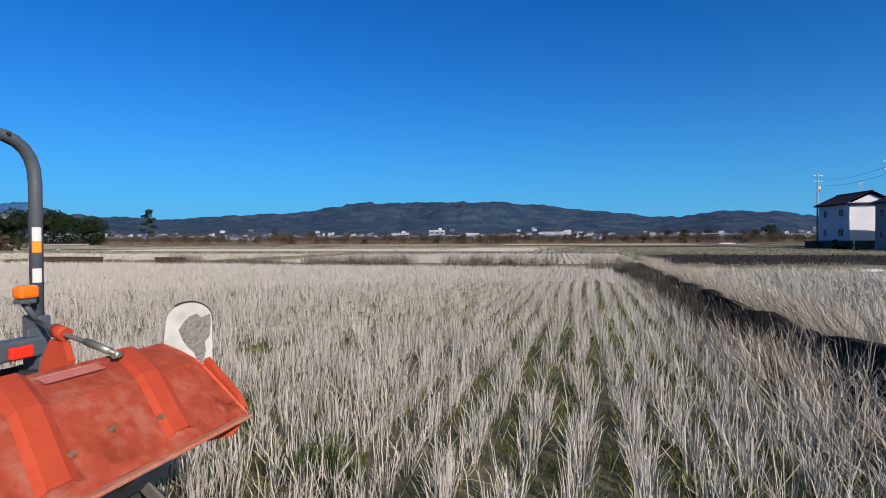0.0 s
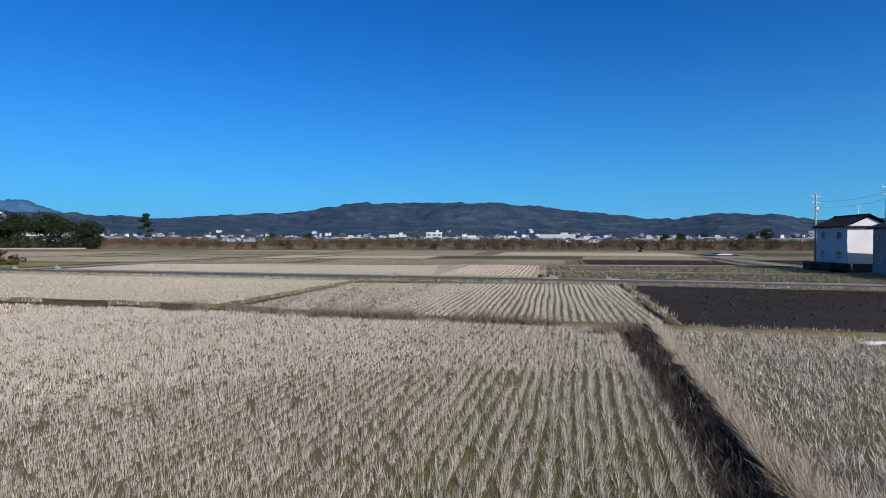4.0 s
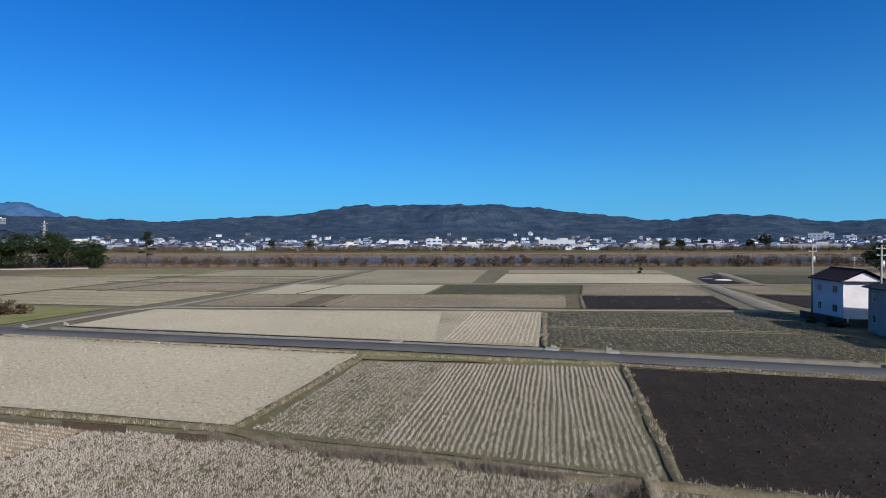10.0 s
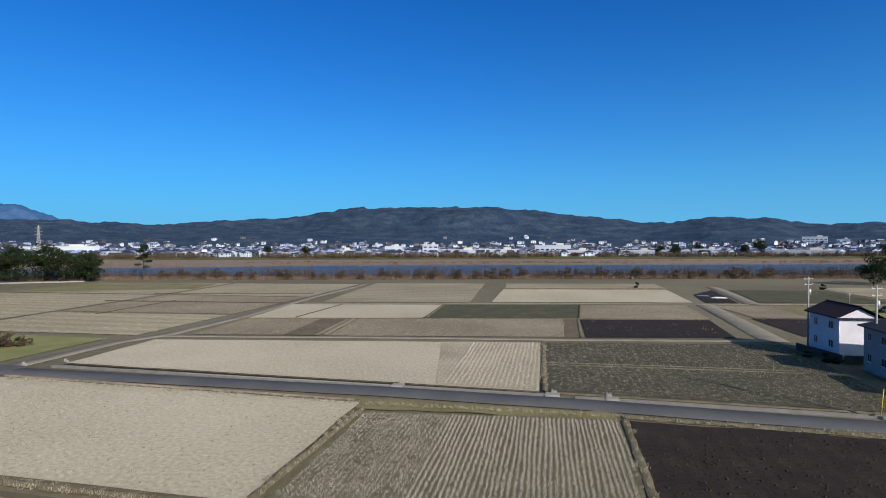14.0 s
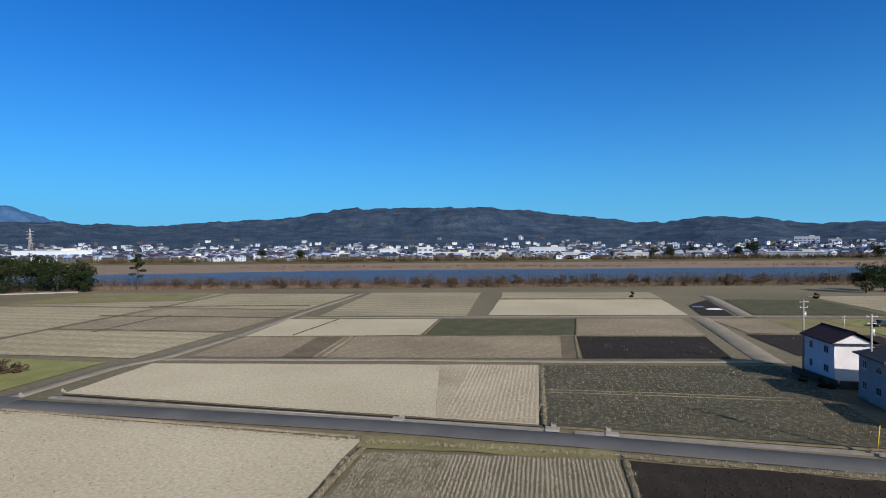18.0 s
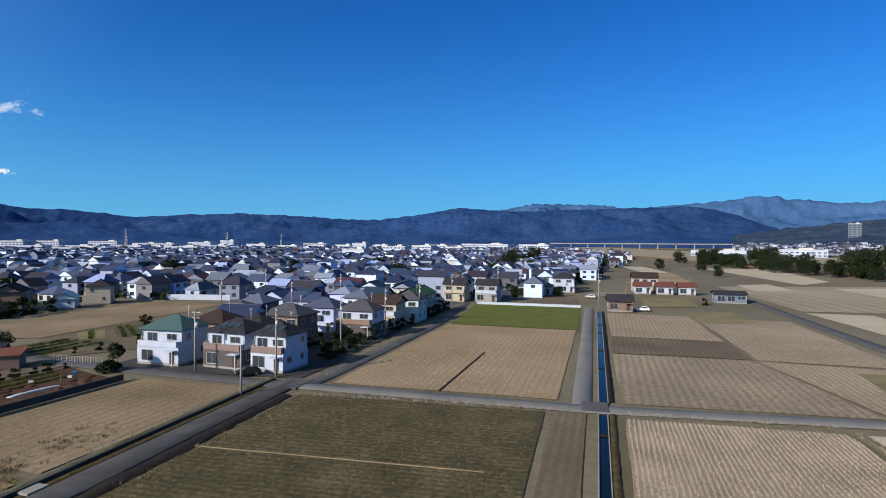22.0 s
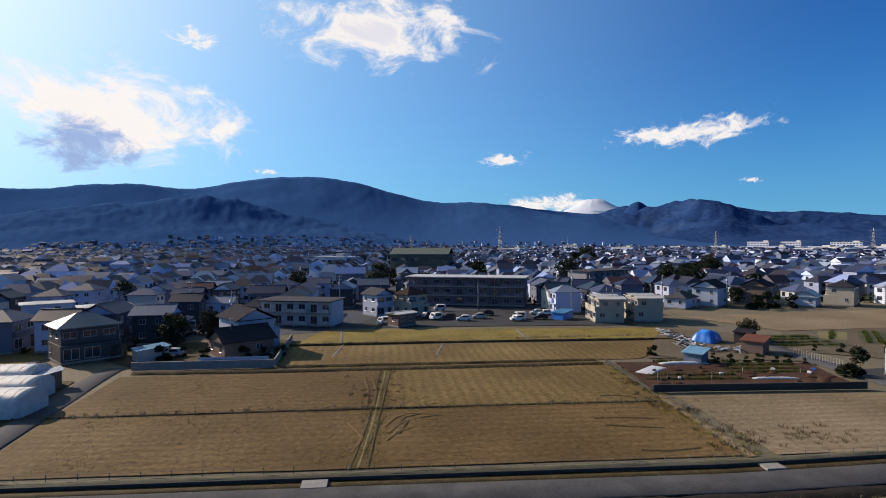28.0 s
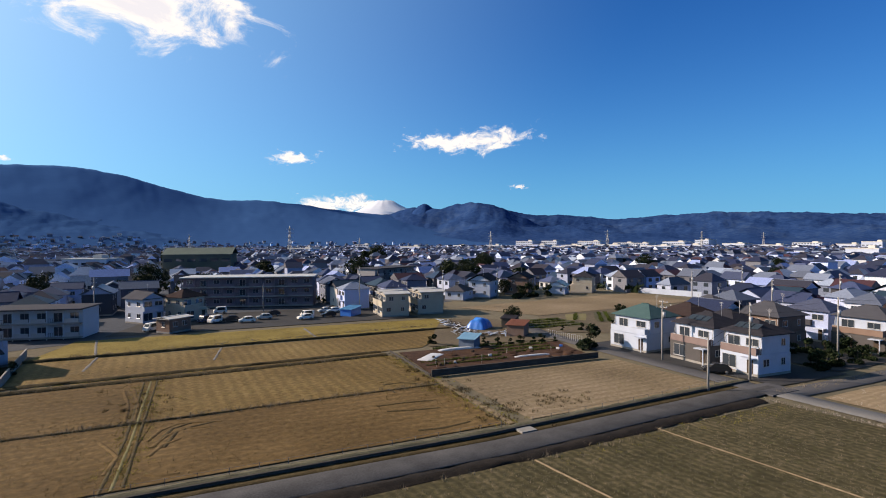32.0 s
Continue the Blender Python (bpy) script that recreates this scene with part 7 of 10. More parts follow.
OLIVE_WALL = noisy("olive_grey_wall", [(0.0884, 0.089, 0.0717), (0.129, 0.13, 0.105)], coarse=0.3, fine=5, bump=0.1)
hall("large olive hall with grey-green gable roof", 34, 26, 13.0, OLIVE_WALL, noisy("grey_green_roof", [(0.0804, 0.109, 0.101), (0.113, 0.141, 0.131)], coarse=0.3, fine=4, bump=0.2), 3.4, 2, -109.0, -286.0, 150)
hall("low store with pale curved roof", 12, 7, 4.2, WHITE_WALL, PALE_ROOF, 0.8, 1, -76.0, -160.0, 205)


# ---- scattered houses of the town ----
def in_quad(x, y, q):
    sgn = 0
    for i in range(4):
        (ax, ay), (bx, by) = q[i], q[(i + 1) % 4]
        c = (bx - ax) * (y - ay) - (by - ay) * (x - ax)
        if c:
            if sgn and (c > 0) != (sgn > 0):
                return False
            sgn = c
    return True


def built_up(x, y):
    """Whether the town covers a plan point."""
    if any(in_quad(x, y, q) for q in CLEAR) or any(in_quad(x, y, q) for q in FIELDS):
        return False
    if x < -82:
        edge = -24 - 0.2687 * (x + 77) - 4
        if x < -184:
            edge = 34 + 0.42 * (-184 - x)
        return y < edge and y > -60 or (y <= -60 and y < -100 - 0.1 * (x + 82) or x < -184 and y < edge or x < -112 and y < -100)
    if x < -28:
        return y < -126 + 0.35 * (-28 - x) - 30
    if x < 60:
        return y < -112
    return y < -60 and x < 300 and y < -40 - 0.5 * (x - 60) * 0


SLOPES = [BVHTree.FromPolygons([v.co for v in ob.data.vertices], [tuple(p.vertices) for p in ob.data.polygons]) for ob in HILLS]


def slope_height(x, y):
    """Height of the hillsides at a point in metres."""
    found = 0.0
    for tree_ in SLOPES:
        hit = tree_.ray_cast(Vector((x, y, 900)), Vector((0, 0, -1)))[0]
        if hit:
            found = max(found, hit.z - 0.4)
    return found


templates = []
specs = [(7.6, 6.6, 2, "hip"), (8.4, 6.6, 2, "gable"), (6.6, 6.2, 2, "gable"), (9.4, 6.8, 1, "hip"), (7.0, 7.0, 2, "hip"), (9.6, 7.0, 2, "gable"), (6.2, 7.4, 2, "hip"), (8.0, 6.0, 1, "gable"), (9.6, 6.6, 2, "hip"), (7.4, 6.2, 2, "gable")]
for k, (w, d, fl, rf) in enumerate(specs):
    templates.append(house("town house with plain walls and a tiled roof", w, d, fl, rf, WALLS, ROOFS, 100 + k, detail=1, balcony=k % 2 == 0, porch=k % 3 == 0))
for tpl, (w, d, fl, rf) in zip(templates, specs):
    tagged(tpl, ("single-storey " if fl == 1 else "two-storey ") + "town house with a tiled " + rf + " roof", "house", "town houses")
rnd = random.Random(5)
far_houses, near_houses, used = [], [], set()


def settle(x, y, turn):
    """A town house of one of the kinds at a plan point."""
    k = rnd.randrange(len(templates))
    m = Matrix.Translation(pl(x, y)) @ Matrix.Rotation(radians(turn), 4, "Z")
    if k in used:
        copy_thing(templates[k], m)
    else:
        templates[k].matrix_basis = m
        used.add(k)
    near_houses.append((x * PLAN, y * PLAN))


def off_line(x, y, line):
    """Distance in plan units from a point to a street's line."""
    best = 1e9
    for (ax, ay), (bx, by) in zip(line, line[1:]):
        t = max(0.0, min(1.0, ((x - ax) * (bx - ax) + (y - ay) * (by - ay)) / ((bx - ax) ** 2 + (by - ay) ** 2)))
        best = min(best, math.hypot(x - ax - t * (bx - ax), y - ay - t * (by - ay)))
    return best


STREETS = ([(-77.0, -20.0), (-90.0, -15.6), (-131.0, -2.6), (-176.0, 6.6)], [(-77.5, -24.0), (-84.0, -44.0), (-92.0, -66.0), (-100.0, -78.0)])
ROWS = ([(-97, -17), (-176, 4), (-182, -30), (-102, -52)], [(6, -113), (44, -120), (44, -136), (8, -126)])
u, v = Vector((0.956, -0.292)), Vector((0.292, 0.956))
for i in range(-60, 22):
    for j in range(-60, 22):
        p = u * (i * 3.2 + rnd.uniform(-0.8, 0.8)) + v * (j * 3.2 + rnd.uniform(-0.8, 0.8))
        if not any(in_quad(p.x, p.y, q) for q in ROWS) or any(in_quad(p.x, p.y, q) for q in FIELDS):
            continue
        if off_line(p.x, p.y, STREETS[0]) < 15 or off_line(p.x, p.y, STREETS[1]) < 7:
            continue
        if min(math.hypot(p.x * PLAN - hx, p.y * PLAN - hy) for hx, hy in HOMES + near_houses) > 9.4:
            settle(p.x, p.y, -17 + 90 * rnd.randrange(4) + rnd.uniform(-3, 3))
for i in range(-170, 68):
    for j in range(-170, 68):
        gx, gy = i * 10.0 + (3.0 if i % 4 == 0 else 0), j * 10.4 + (4.0 if j % 3 == 0 else 0)
        if i % 7 == 0 and rnd.random() < 0.7:
            continue
        p = u * (gx + rnd.uniform(-1.6, 1.6)) + v * (gy + rnd.uniform(-1.6, 1.6))
        r = p.length * PLAN
        if r > 1600 or r < 70:
            continue
        az = math.degrees(math.atan2(-p.x, p.y)) % 360
        if not 58 < az < 214 or not built_up(p.x, p.y):
            continue
        if r > 620 and rnd.random() < min(0.8, (r - 620) / 1300) or r > 1420 and (az < 138 or az > 184 or rnd.random() < 0.6):
            continue
        if rnd.random() < 0.06:
            continue
        turn = -17 + 90 * rnd.randrange(4) + rnd.uniform(-4, 4)
        if r > 1300 and slope_height(p.x * PLAN, p.y * PLAN) > 34:
            continue
        if r < 330 and near_houses and min(math.hypot(p.x * PLAN - hx, p.y * PLAN - hy) for hx, hy in HOMES + near_houses) < 8.0:
            continue
        if r < 205:
            settle(p.x, p.y, turn)
        else:
            far_houses.append((p.x * PLAN, p.y * PLAN, slope_height(p.x * PLAN, p.y * PLAN) if r > 1300 else 0.0, turn, rnd.uniform(6.0, 10.5), rnd.uniform(5.5, 8), rnd.choice((3.1, 5.4, 5.6, 5.6)) + (3.0 if rnd.random() < 0.03 else 0), rnd.uniform(1.9, 2.9), rnd.random()))
# the town across the river
for i in range(-130, 150):
    for j in range(0, 60):
        x, y = i * 12.5 + rnd.uniform(-4, 4), 560 + j * 13.0 + rnd.uniform(-4, 4)
        if rnd.random() < min(0.9, 0.3 + 0.0125 * j) or math.hypot(x, y) > 1300 or (y < 600 and noise.noise((x * 0.01, 0, 0)) > -0.1):
            continue
        lift = slope_height(x, y) if math.hypot(x, y) > 950 else 0.0
        if lift > 12 and rnd.random() < 0.85:
            continue
        far_houses.append((x, y, lift, rnd.uniform(-25, 5) + 90 * rnd.randrange(2), rnd.uniform(6, 11), rnd.uniform(5.5, 8), rnd.choice((3.0, 5.2, 5.4)), rnd.uniform(1.2, 2.2), rnd.random()))


def far_town(name, rows, label, walls=FARWALLS):
    """Walls, roofs and window strips of many distant houses as one mesh."""
    a = np.array(rows)
    n = len(a)
    c, s = np.cos(np.radians(a[:, 3])), np.sin(np.radians(a[:, 3]))
    w, d, h, rise = a[:, 4] / 2, a[:, 5] / 2, a[:, 6], a[:, 7]
    pts, tris, mats = [], [], []

    def emit(local, faces, mat):
        base = sum(len(p) for p in pts)
        m = len(local)
        arr = np.empty((n, m, 3))
        for k, (lx, ly, lz) in enumerate(local):
            arr[:, k, 0], arr[:, k, 1], arr[:, k, 2] = a[:, 0] + lx * c - ly * s, a[:, 1] + lx * s + ly * c, a[:, 2] + lz
        pts.append(arr.reshape(-1, 3))
        f = np.asarray(faces)
        tris.append((base + np.arange(n)[:, None, None] * m + f[None]).reshape(-1, 3))
        mats.append(np.broadcast_to(mat, n) if len(f) == 1 else np.full(n * len(f), mat))

    o = 0.5
    emit([(-w, -d, -3 + 0 * w), (w, -d, -3 + 0 * w), (w, d, -3 + 0 * w), (-w, d, -3 + 0 * w), (-w, -d, h), (w, -d, h), (w, d, h), (-w, d, h)],
         [(0, 1, 5), (0, 5, 4), (1, 2, 6), (1, 6, 5), (2, 3, 7), (2, 7, 6), (3, 0, 4), (3, 4, 7)], 0)
    hip = np.where(a[:, 8] < 0.5, d * 0.9, 0.0)
    emit([(-w - o, -d - o, h), (w + o, -d - o, h), (w + o, d + o, h), (-w - o, d + o, h), (-w - o + hip, 0 * w, h + rise), (w + o - hip, 0 * w, h + rise)],
         [(0, 1, 5), (0, 5, 4), (2, 3, 4), (2, 4, 5)], 1)
    emit([(w + o, -d - o, h), (w + o, d + o, h), (w + o - hip, 0 * w, h + rise)], [(0, 1, 2)], np.where(hip > 0, 1, 0))
    emit([(-w - o, d + o, h), (-w - o, -d - o, h), (-w - o + hip, 0 * w, h + rise)], [(0, 1, 2)], np.where(hip > 0, 1, 0))
    for ky in (-1, 1):
        for kx in (-0.55, 0.45):
            for z0 in (1.0, 3.7):
                zz = np.minimum(z0, h - 1.8)
                y = ky * (d + 0.04)
                x0, x1 = kx * w - 0.9, kx * w + 0.9
                emit([(x0, y, zz), (x1, y, zz), (x1, y, zz + 1.3), (x0, y, zz + 1.3)], [(0, 1, 2), (0, 2, 3)] if ky < 0 else [(1, 0, 3), (1, 3, 2)], 2)
    for kx in (-1, 1):
        x = kx * (w + 0.04)
        zz = np.minimum(3.7, h - 1.8)
        emit([(x, -0.8 + 0 * w, zz), (x, 0.8 + 0 * w, zz), (x, 0.8 + 0 * w, zz + 1.2), (x, -0.8 + 0 * w, zz + 1.2)], [(0, 1, 2), (0, 2, 3)] if kx > 0 else [(1, 0, 3), (1, 3, 2)], 2)
    me = bulk(name, np.concatenate(pts), np.concatenate(tris).ravel(), 3, [walls, FARROOFS, GLASS])
    me.polygons.foreach_set("material_index", np.concatenate(mats).astype(np.int32))
    tagged(new(name, me), label, "houses", kind="stuff")


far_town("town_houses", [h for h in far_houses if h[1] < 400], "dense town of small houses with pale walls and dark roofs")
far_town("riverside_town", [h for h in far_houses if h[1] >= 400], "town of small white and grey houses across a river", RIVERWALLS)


def far_block(bearing, dist, length, depth, high, label, wall=WHITE_WALL, deg=None, lift=0.0, windows=True):
    """A large pale building at a bearing and distance in metres."""
    root = tagged(new("large_building"), label, "building", "large buildings")
    bm = bmesh.new()
    add_box(bm, (length, depth, high + 3), (0, 0, high / 2 - 1.5))
    part("wall_body", bm, wall, root)
    bm = bmesh.new()
    add_box(bm, (length + 0.8, depth + 0.8, 0.8), (0, 0, high + 0.2))
    add_box(bm, (length * 0.2, depth * 0.4, 2.6), (length * 0.2, 0, high + 1.6))
    part("roof", bm, PALE_ROOF, root)
    if windows:
        for b in range(max(1, int(high / 4))):
            bm = bmesh.new()
            for s in (-1, 1):
                n = max(3, int(length / 6))
                for k in range(n):
                    add_box(bm, (length / n * 0.6, 0.2, 1.5), ((k + 0.5) / n * length - length / 2, s * (depth / 2 + 0.02), 2.2 + b * 4))
            tagged(part("window_strip", bm, GLASS, root), "row of small dark windows", kind="stuff")
    a = radians(bearing)
    root.matrix_basis = Matrix.Translation((-math.sin(a) * dist, math.cos(a) * dist, lift)) @ Matrix.Rotation(radians(bearing if deg is None else deg), 4, "Z")


# both panel colours include the blue-grey of haze over the distance
FARBLOCK = noisy("hazed_factory_panels", [(0.305, 0.362, 0.482), (0.369, 0.432, 0.567), (0.422, 0.485, 0.623)], coarse=0.05, fine=0.6, bump=0.1)
HAZEBLOCK = noisy("hazed_concrete_panels", [(0.10, 0.125, 0.17), (0.14, 0.165, 0.21)], coarse=0.05, fine=0.6, bump=0.1)
BLOCK = "long white factory building far across the town"
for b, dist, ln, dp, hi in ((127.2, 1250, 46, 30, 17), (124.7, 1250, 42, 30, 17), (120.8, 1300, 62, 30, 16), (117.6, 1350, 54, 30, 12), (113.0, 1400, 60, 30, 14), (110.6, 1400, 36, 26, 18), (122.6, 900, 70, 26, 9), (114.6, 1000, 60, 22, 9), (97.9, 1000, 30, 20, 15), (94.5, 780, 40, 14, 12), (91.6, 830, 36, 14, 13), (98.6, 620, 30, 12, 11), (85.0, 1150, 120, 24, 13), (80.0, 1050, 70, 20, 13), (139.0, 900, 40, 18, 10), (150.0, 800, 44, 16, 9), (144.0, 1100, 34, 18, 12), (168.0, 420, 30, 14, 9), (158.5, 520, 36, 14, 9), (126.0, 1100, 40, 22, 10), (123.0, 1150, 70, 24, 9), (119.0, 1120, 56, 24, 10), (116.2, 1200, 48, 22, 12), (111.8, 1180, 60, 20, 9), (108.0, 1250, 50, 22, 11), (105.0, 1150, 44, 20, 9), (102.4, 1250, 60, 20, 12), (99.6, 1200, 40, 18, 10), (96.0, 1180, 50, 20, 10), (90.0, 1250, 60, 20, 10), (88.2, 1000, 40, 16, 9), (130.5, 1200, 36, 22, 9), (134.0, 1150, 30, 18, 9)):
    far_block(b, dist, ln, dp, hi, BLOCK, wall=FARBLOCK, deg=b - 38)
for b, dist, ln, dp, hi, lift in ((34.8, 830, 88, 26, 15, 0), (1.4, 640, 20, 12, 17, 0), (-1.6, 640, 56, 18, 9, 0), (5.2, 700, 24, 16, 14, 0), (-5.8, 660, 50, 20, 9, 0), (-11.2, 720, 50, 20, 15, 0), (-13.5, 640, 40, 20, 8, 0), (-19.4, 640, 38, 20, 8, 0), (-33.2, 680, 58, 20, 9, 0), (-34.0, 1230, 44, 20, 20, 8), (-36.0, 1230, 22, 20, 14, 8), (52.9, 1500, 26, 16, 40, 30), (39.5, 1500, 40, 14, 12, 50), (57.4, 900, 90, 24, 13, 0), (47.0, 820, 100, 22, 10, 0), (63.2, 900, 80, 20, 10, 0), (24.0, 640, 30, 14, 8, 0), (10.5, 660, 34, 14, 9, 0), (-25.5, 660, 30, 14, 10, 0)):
    far_block(b, dist, ln * 0.9, dp, hi * 0.75, "pale industrial building across the river" if lift < 20 else "hazy grey building on a wooded hill", wall=FARBLOCK if lift < 20 else HAZEBLOCK, lift=lift)

# ---- trees and scrub ----
LEAF_PINE = noisy("pine_needles", [(0.00627, 0.0137, 0.00659), (0.0131, 0.0236, 0.011), (0.0209, 0.0326, 0.0153)], coarse=0.8, fine=6.0, bump=0.0, random_by="island", spread=0.4, rough=0.8)
LEAF_GREEN = noisy("evergreen_leaves", [(0.00729, 0.0147, 0.00603), (0.0131, 0.0226, 0.00875), (0.0209, 0.0315, 0.0132)], coarse=0.8, fine=6.0, bump=0.0, random_by="island", spread=0.4, rough=0.7)
LEAF_BROWN = noisy("brown_leaves", [(0.0403, 0.0299, 0.0236), (0.0683, 0.0502, 0.0379), (0.0965, 0.0728, 0.0523)], coarse=0.8, fine=6.0, bump=0.0, random_by="island", spread=0.35, rough=0.8)
BARK = noisy("bark", [(0.0403, 0.0323, 0.0253), (0.0723, 0.0607, 0.0506)], coarse=1.5, fine=12.0, bump=0.6)


def crown_mesh(name, blobs, count, leaf, material, seed):
    """Many small leaf sprays filling uneven ellipsoids: (x, y, z, rx, ry, rz)."""
    r = np.random.default_rng(seed)
    blobs = np.array(blobs)
    vol = blobs[:, 3] * blobs[:, 4] * blobs[:, 5]
    pick = r.choice(len(blobs), count, p=vol / vol.sum())
    d = r.normal(size=(count, 3))
    d /= np.linalg.norm(d, axis=1)[:, None]
    rad = r.uniform(0.55, 1.05, count)[:, None] ** 0.7
    c = blobs[pick, :3] + d * blobs[pick, 3:] * rad
    v = np.empty((count, 4, 3))
    a, b = r.normal(size=(count, 3)), r.normal(size=(count, 3))
    a /= np.linalg.norm(a, axis=1)[:, None]
    b /= np.linalg.norm(b, axis=1)[:, None]
    size = leaf * r.uniform(0.5, 1.4, count)[:, None]
    v[:, 0], v[:, 1], v[:, 2], v[:, 3] = c - a * size, c - b * size * 0.5, c + a * size, c + b * size * 0.5
    k = np.arange(count)[:, None] * 4
    return bulk(name, v.reshape(-1, 3), (k + np.array([[0, 1, 2, 0, 2, 3]])).ravel(), 3, [material])


def tree(label, high, blobs, count, leaf, material, seed, trunk_r=0.22, lean=(0, 0), name="tree", limbs=6):
    root = tagged(new(name), label, "tree")
    rnd2 = random.Random(seed)
    bm = bmesh.new()
    pts = [(lean[0] * t * t * high + 0.15 * math.sin(t * 5), lean[1] * t * t * high, t * high * 0.9) for t in (0, 0.15, 0.35, 0.6, 0.85, 1.0)]
    add_tube(bm, pts, trunk_r, 8, radii=[trunk_r * (1.25, 1, 0.85, 0.6, 0.3, 0.1)[k] for k in range(6)])
    for k in range(limbs):
        t = rnd2.uniform(0.3, 0.85)
        p = Vector((lean[0] * t * t * high, lean[1] * t * t * high, t * high * 0.9))
        bx = blobs[k % len(blobs)]
        q = Vector((bx[0], bx[1], bx[2])) * 0.9 + p * 0.1
        add_tube(bm, [p, p.lerp(q, 0.5) + Vector((0, 0, 0.2)), q], 0.1, 5, radii=[trunk_r * 0.45, trunk_r * 0.3, trunk_r * 0.1])
    part("trunk", bm, BARK, root, "rough brown trunk and limbs")
    piece("crown", crown_mesh("crown", blobs, count, leaf, material, seed), root)
    return root


def round_blobs(high, wide, n, seed, low=0.3):
    r = random.Random(seed)
    out = []
    for _ in range(n):
        a, t = r.uniform(0, 6.28), r.uniform(low, 0.92)
        reach = wide * 0.5 * math.sin(math.pi * min(0.95, max(0.2, (t - low) / (1 - low) * 0.8 + 0.15))) * r.uniform(0.3, 0.9)
        s = wide * r.uniform(0.16, 0.26)
        out.append((math.cos(a) * reach, math.sin(a) * reach, t * high, s, s, s * 0.75))
    return out


broad = [tree("dense dark green evergreen tree", h, round_blobs(h, w, n, s, 0.22), c, 0.42, LEAF_GREEN, s, 0.3, name="evergreen_tree") for h, w, n, c, s in ((15.5, 13.5, 22, 5200, 1), (12.5, 11.5, 18, 3800, 2), (10.0, 9.5, 14, 2800, 3))]
pine = tree("tall dark pine with layered open branches", 17.0, [(0.6, 0, 15.6, 1.6, 1.6, 0.9), (-1.8, 0.6, 13.2, 1.7, 1.7, 0.7), (2.0, -0.4, 12.0, 1.9, 1.7, 0.7), (-1.6, 0, 9.8, 1.8, 1.6, 0.6), (2.4, 0.4, 8.6, 1.7, 1.6, 0.6), (-2.2, -0.3, 7.0, 1.6, 1.4, 0.5), (0.4, 0.8, 10.8, 1.5, 1.5, 0.8), (0.3, 0, 14.0, 1.6, 1.6, 1.0), (1.2, 0.2, 6.0, 1.4, 1.3, 0.6)], 2600, 0.3, LEAF_PINE, 11, 0.28, (0.02, 0), name="pine_tree", limbs=9)
bushes = [tree("rounded dark green shrub", h, round_blobs(h, w, 7, s, 0.1), 700, 0.2, LEAF_GREEN, s, 0.07, name="shrub", limbs=4) for h, w, s in ((2.6, 2.6, 21), (1.9, 2.0, 22))]
brown_bush = tree("brown leafless shrub on a bank", 3.4, round_blobs(3.4, 4.0, 8, 31, 0.1), 900, 0.22, LEAF_BROWN, 31, 0.08, name="bare_shrub", limbs=5)


def stand(tpl, x, y, size=1.0, turn=0.0, first=set()):
    m = Matrix.Translation(pl(x, y, -0.12)) @ Matrix.Rotation(turn, 4, "Z")
    if tpl.name in first:
        ob = copy_thing(tpl, m)
    else:
        first.add(tpl.name)
        ob = tpl
        ob.matrix_basis = m
    ob.scale = (size, size, size)
    return ob


stand(pine, -128.2, 232.0, 1.0)
stand(broad[0], -165.0, 225.0, 1.08)
stand(broad[1], -155.0, 222.0, 1.05, 1.0)
stand(broad[0], -148.0, 226.0, 0.85, 2.0)
stand(broad[2], -142.0, 221.0, 0.9, 0.5)
trnd = random.Random(9)
for k, (x, h) in enumerate(((-172, 1.05), (-180, 1.0), (-188, 0.95), (-196, 1.0), (-205, 0.9), (-214, 1.0), (-223, 0.9), (-233, 0.9), (-243, 0.6), (-276, 1.3), (-286, 1.4), (-294, 1.25), (-303, 1.1), (-385, 1.35), (-394, 1.45), (-402, 1.1), (-430, 0.9), (-445, 1.0), (-470, 1.0), (-500, 1.0))):
    stand(broad[(k * 7) % 3], x, 217 + 0.06 * (-172 - x) + trnd.uniform(-3, 3), h, k * 1.3)
for x, y, h in ((-300, 150, 0.7), (-360, 170, 0.9), (-380, 150, 0.8), (-340, 205, 0.8), (330, 575, 1.2), (318, 580, 1.0), (260, 560, 1.0), (-30, 545, 0.7), (-180, 560, 0.8), (-140, 555, 0.8), (215, 550, 0.8), (232, 552, 1.0), (420, 520, 0.9), (150, 192, 0.75), (160, 196, 0.7), (172, 190, 0.8), (184, 194, 0.7), (196, 190, 0.8)):
    stand(broad[trnd.randrange(3)], x, y, h, trnd.uniform(0, 6))
for k in range(26):
    stand(broad[k % 3], -262 - k * 9.5 + trnd.uniform(-3, 3), 214 + trnd.uniform(-4, 10) + 0.05 * k, trnd.uniform(0.55, 1.0), k * 1.7)
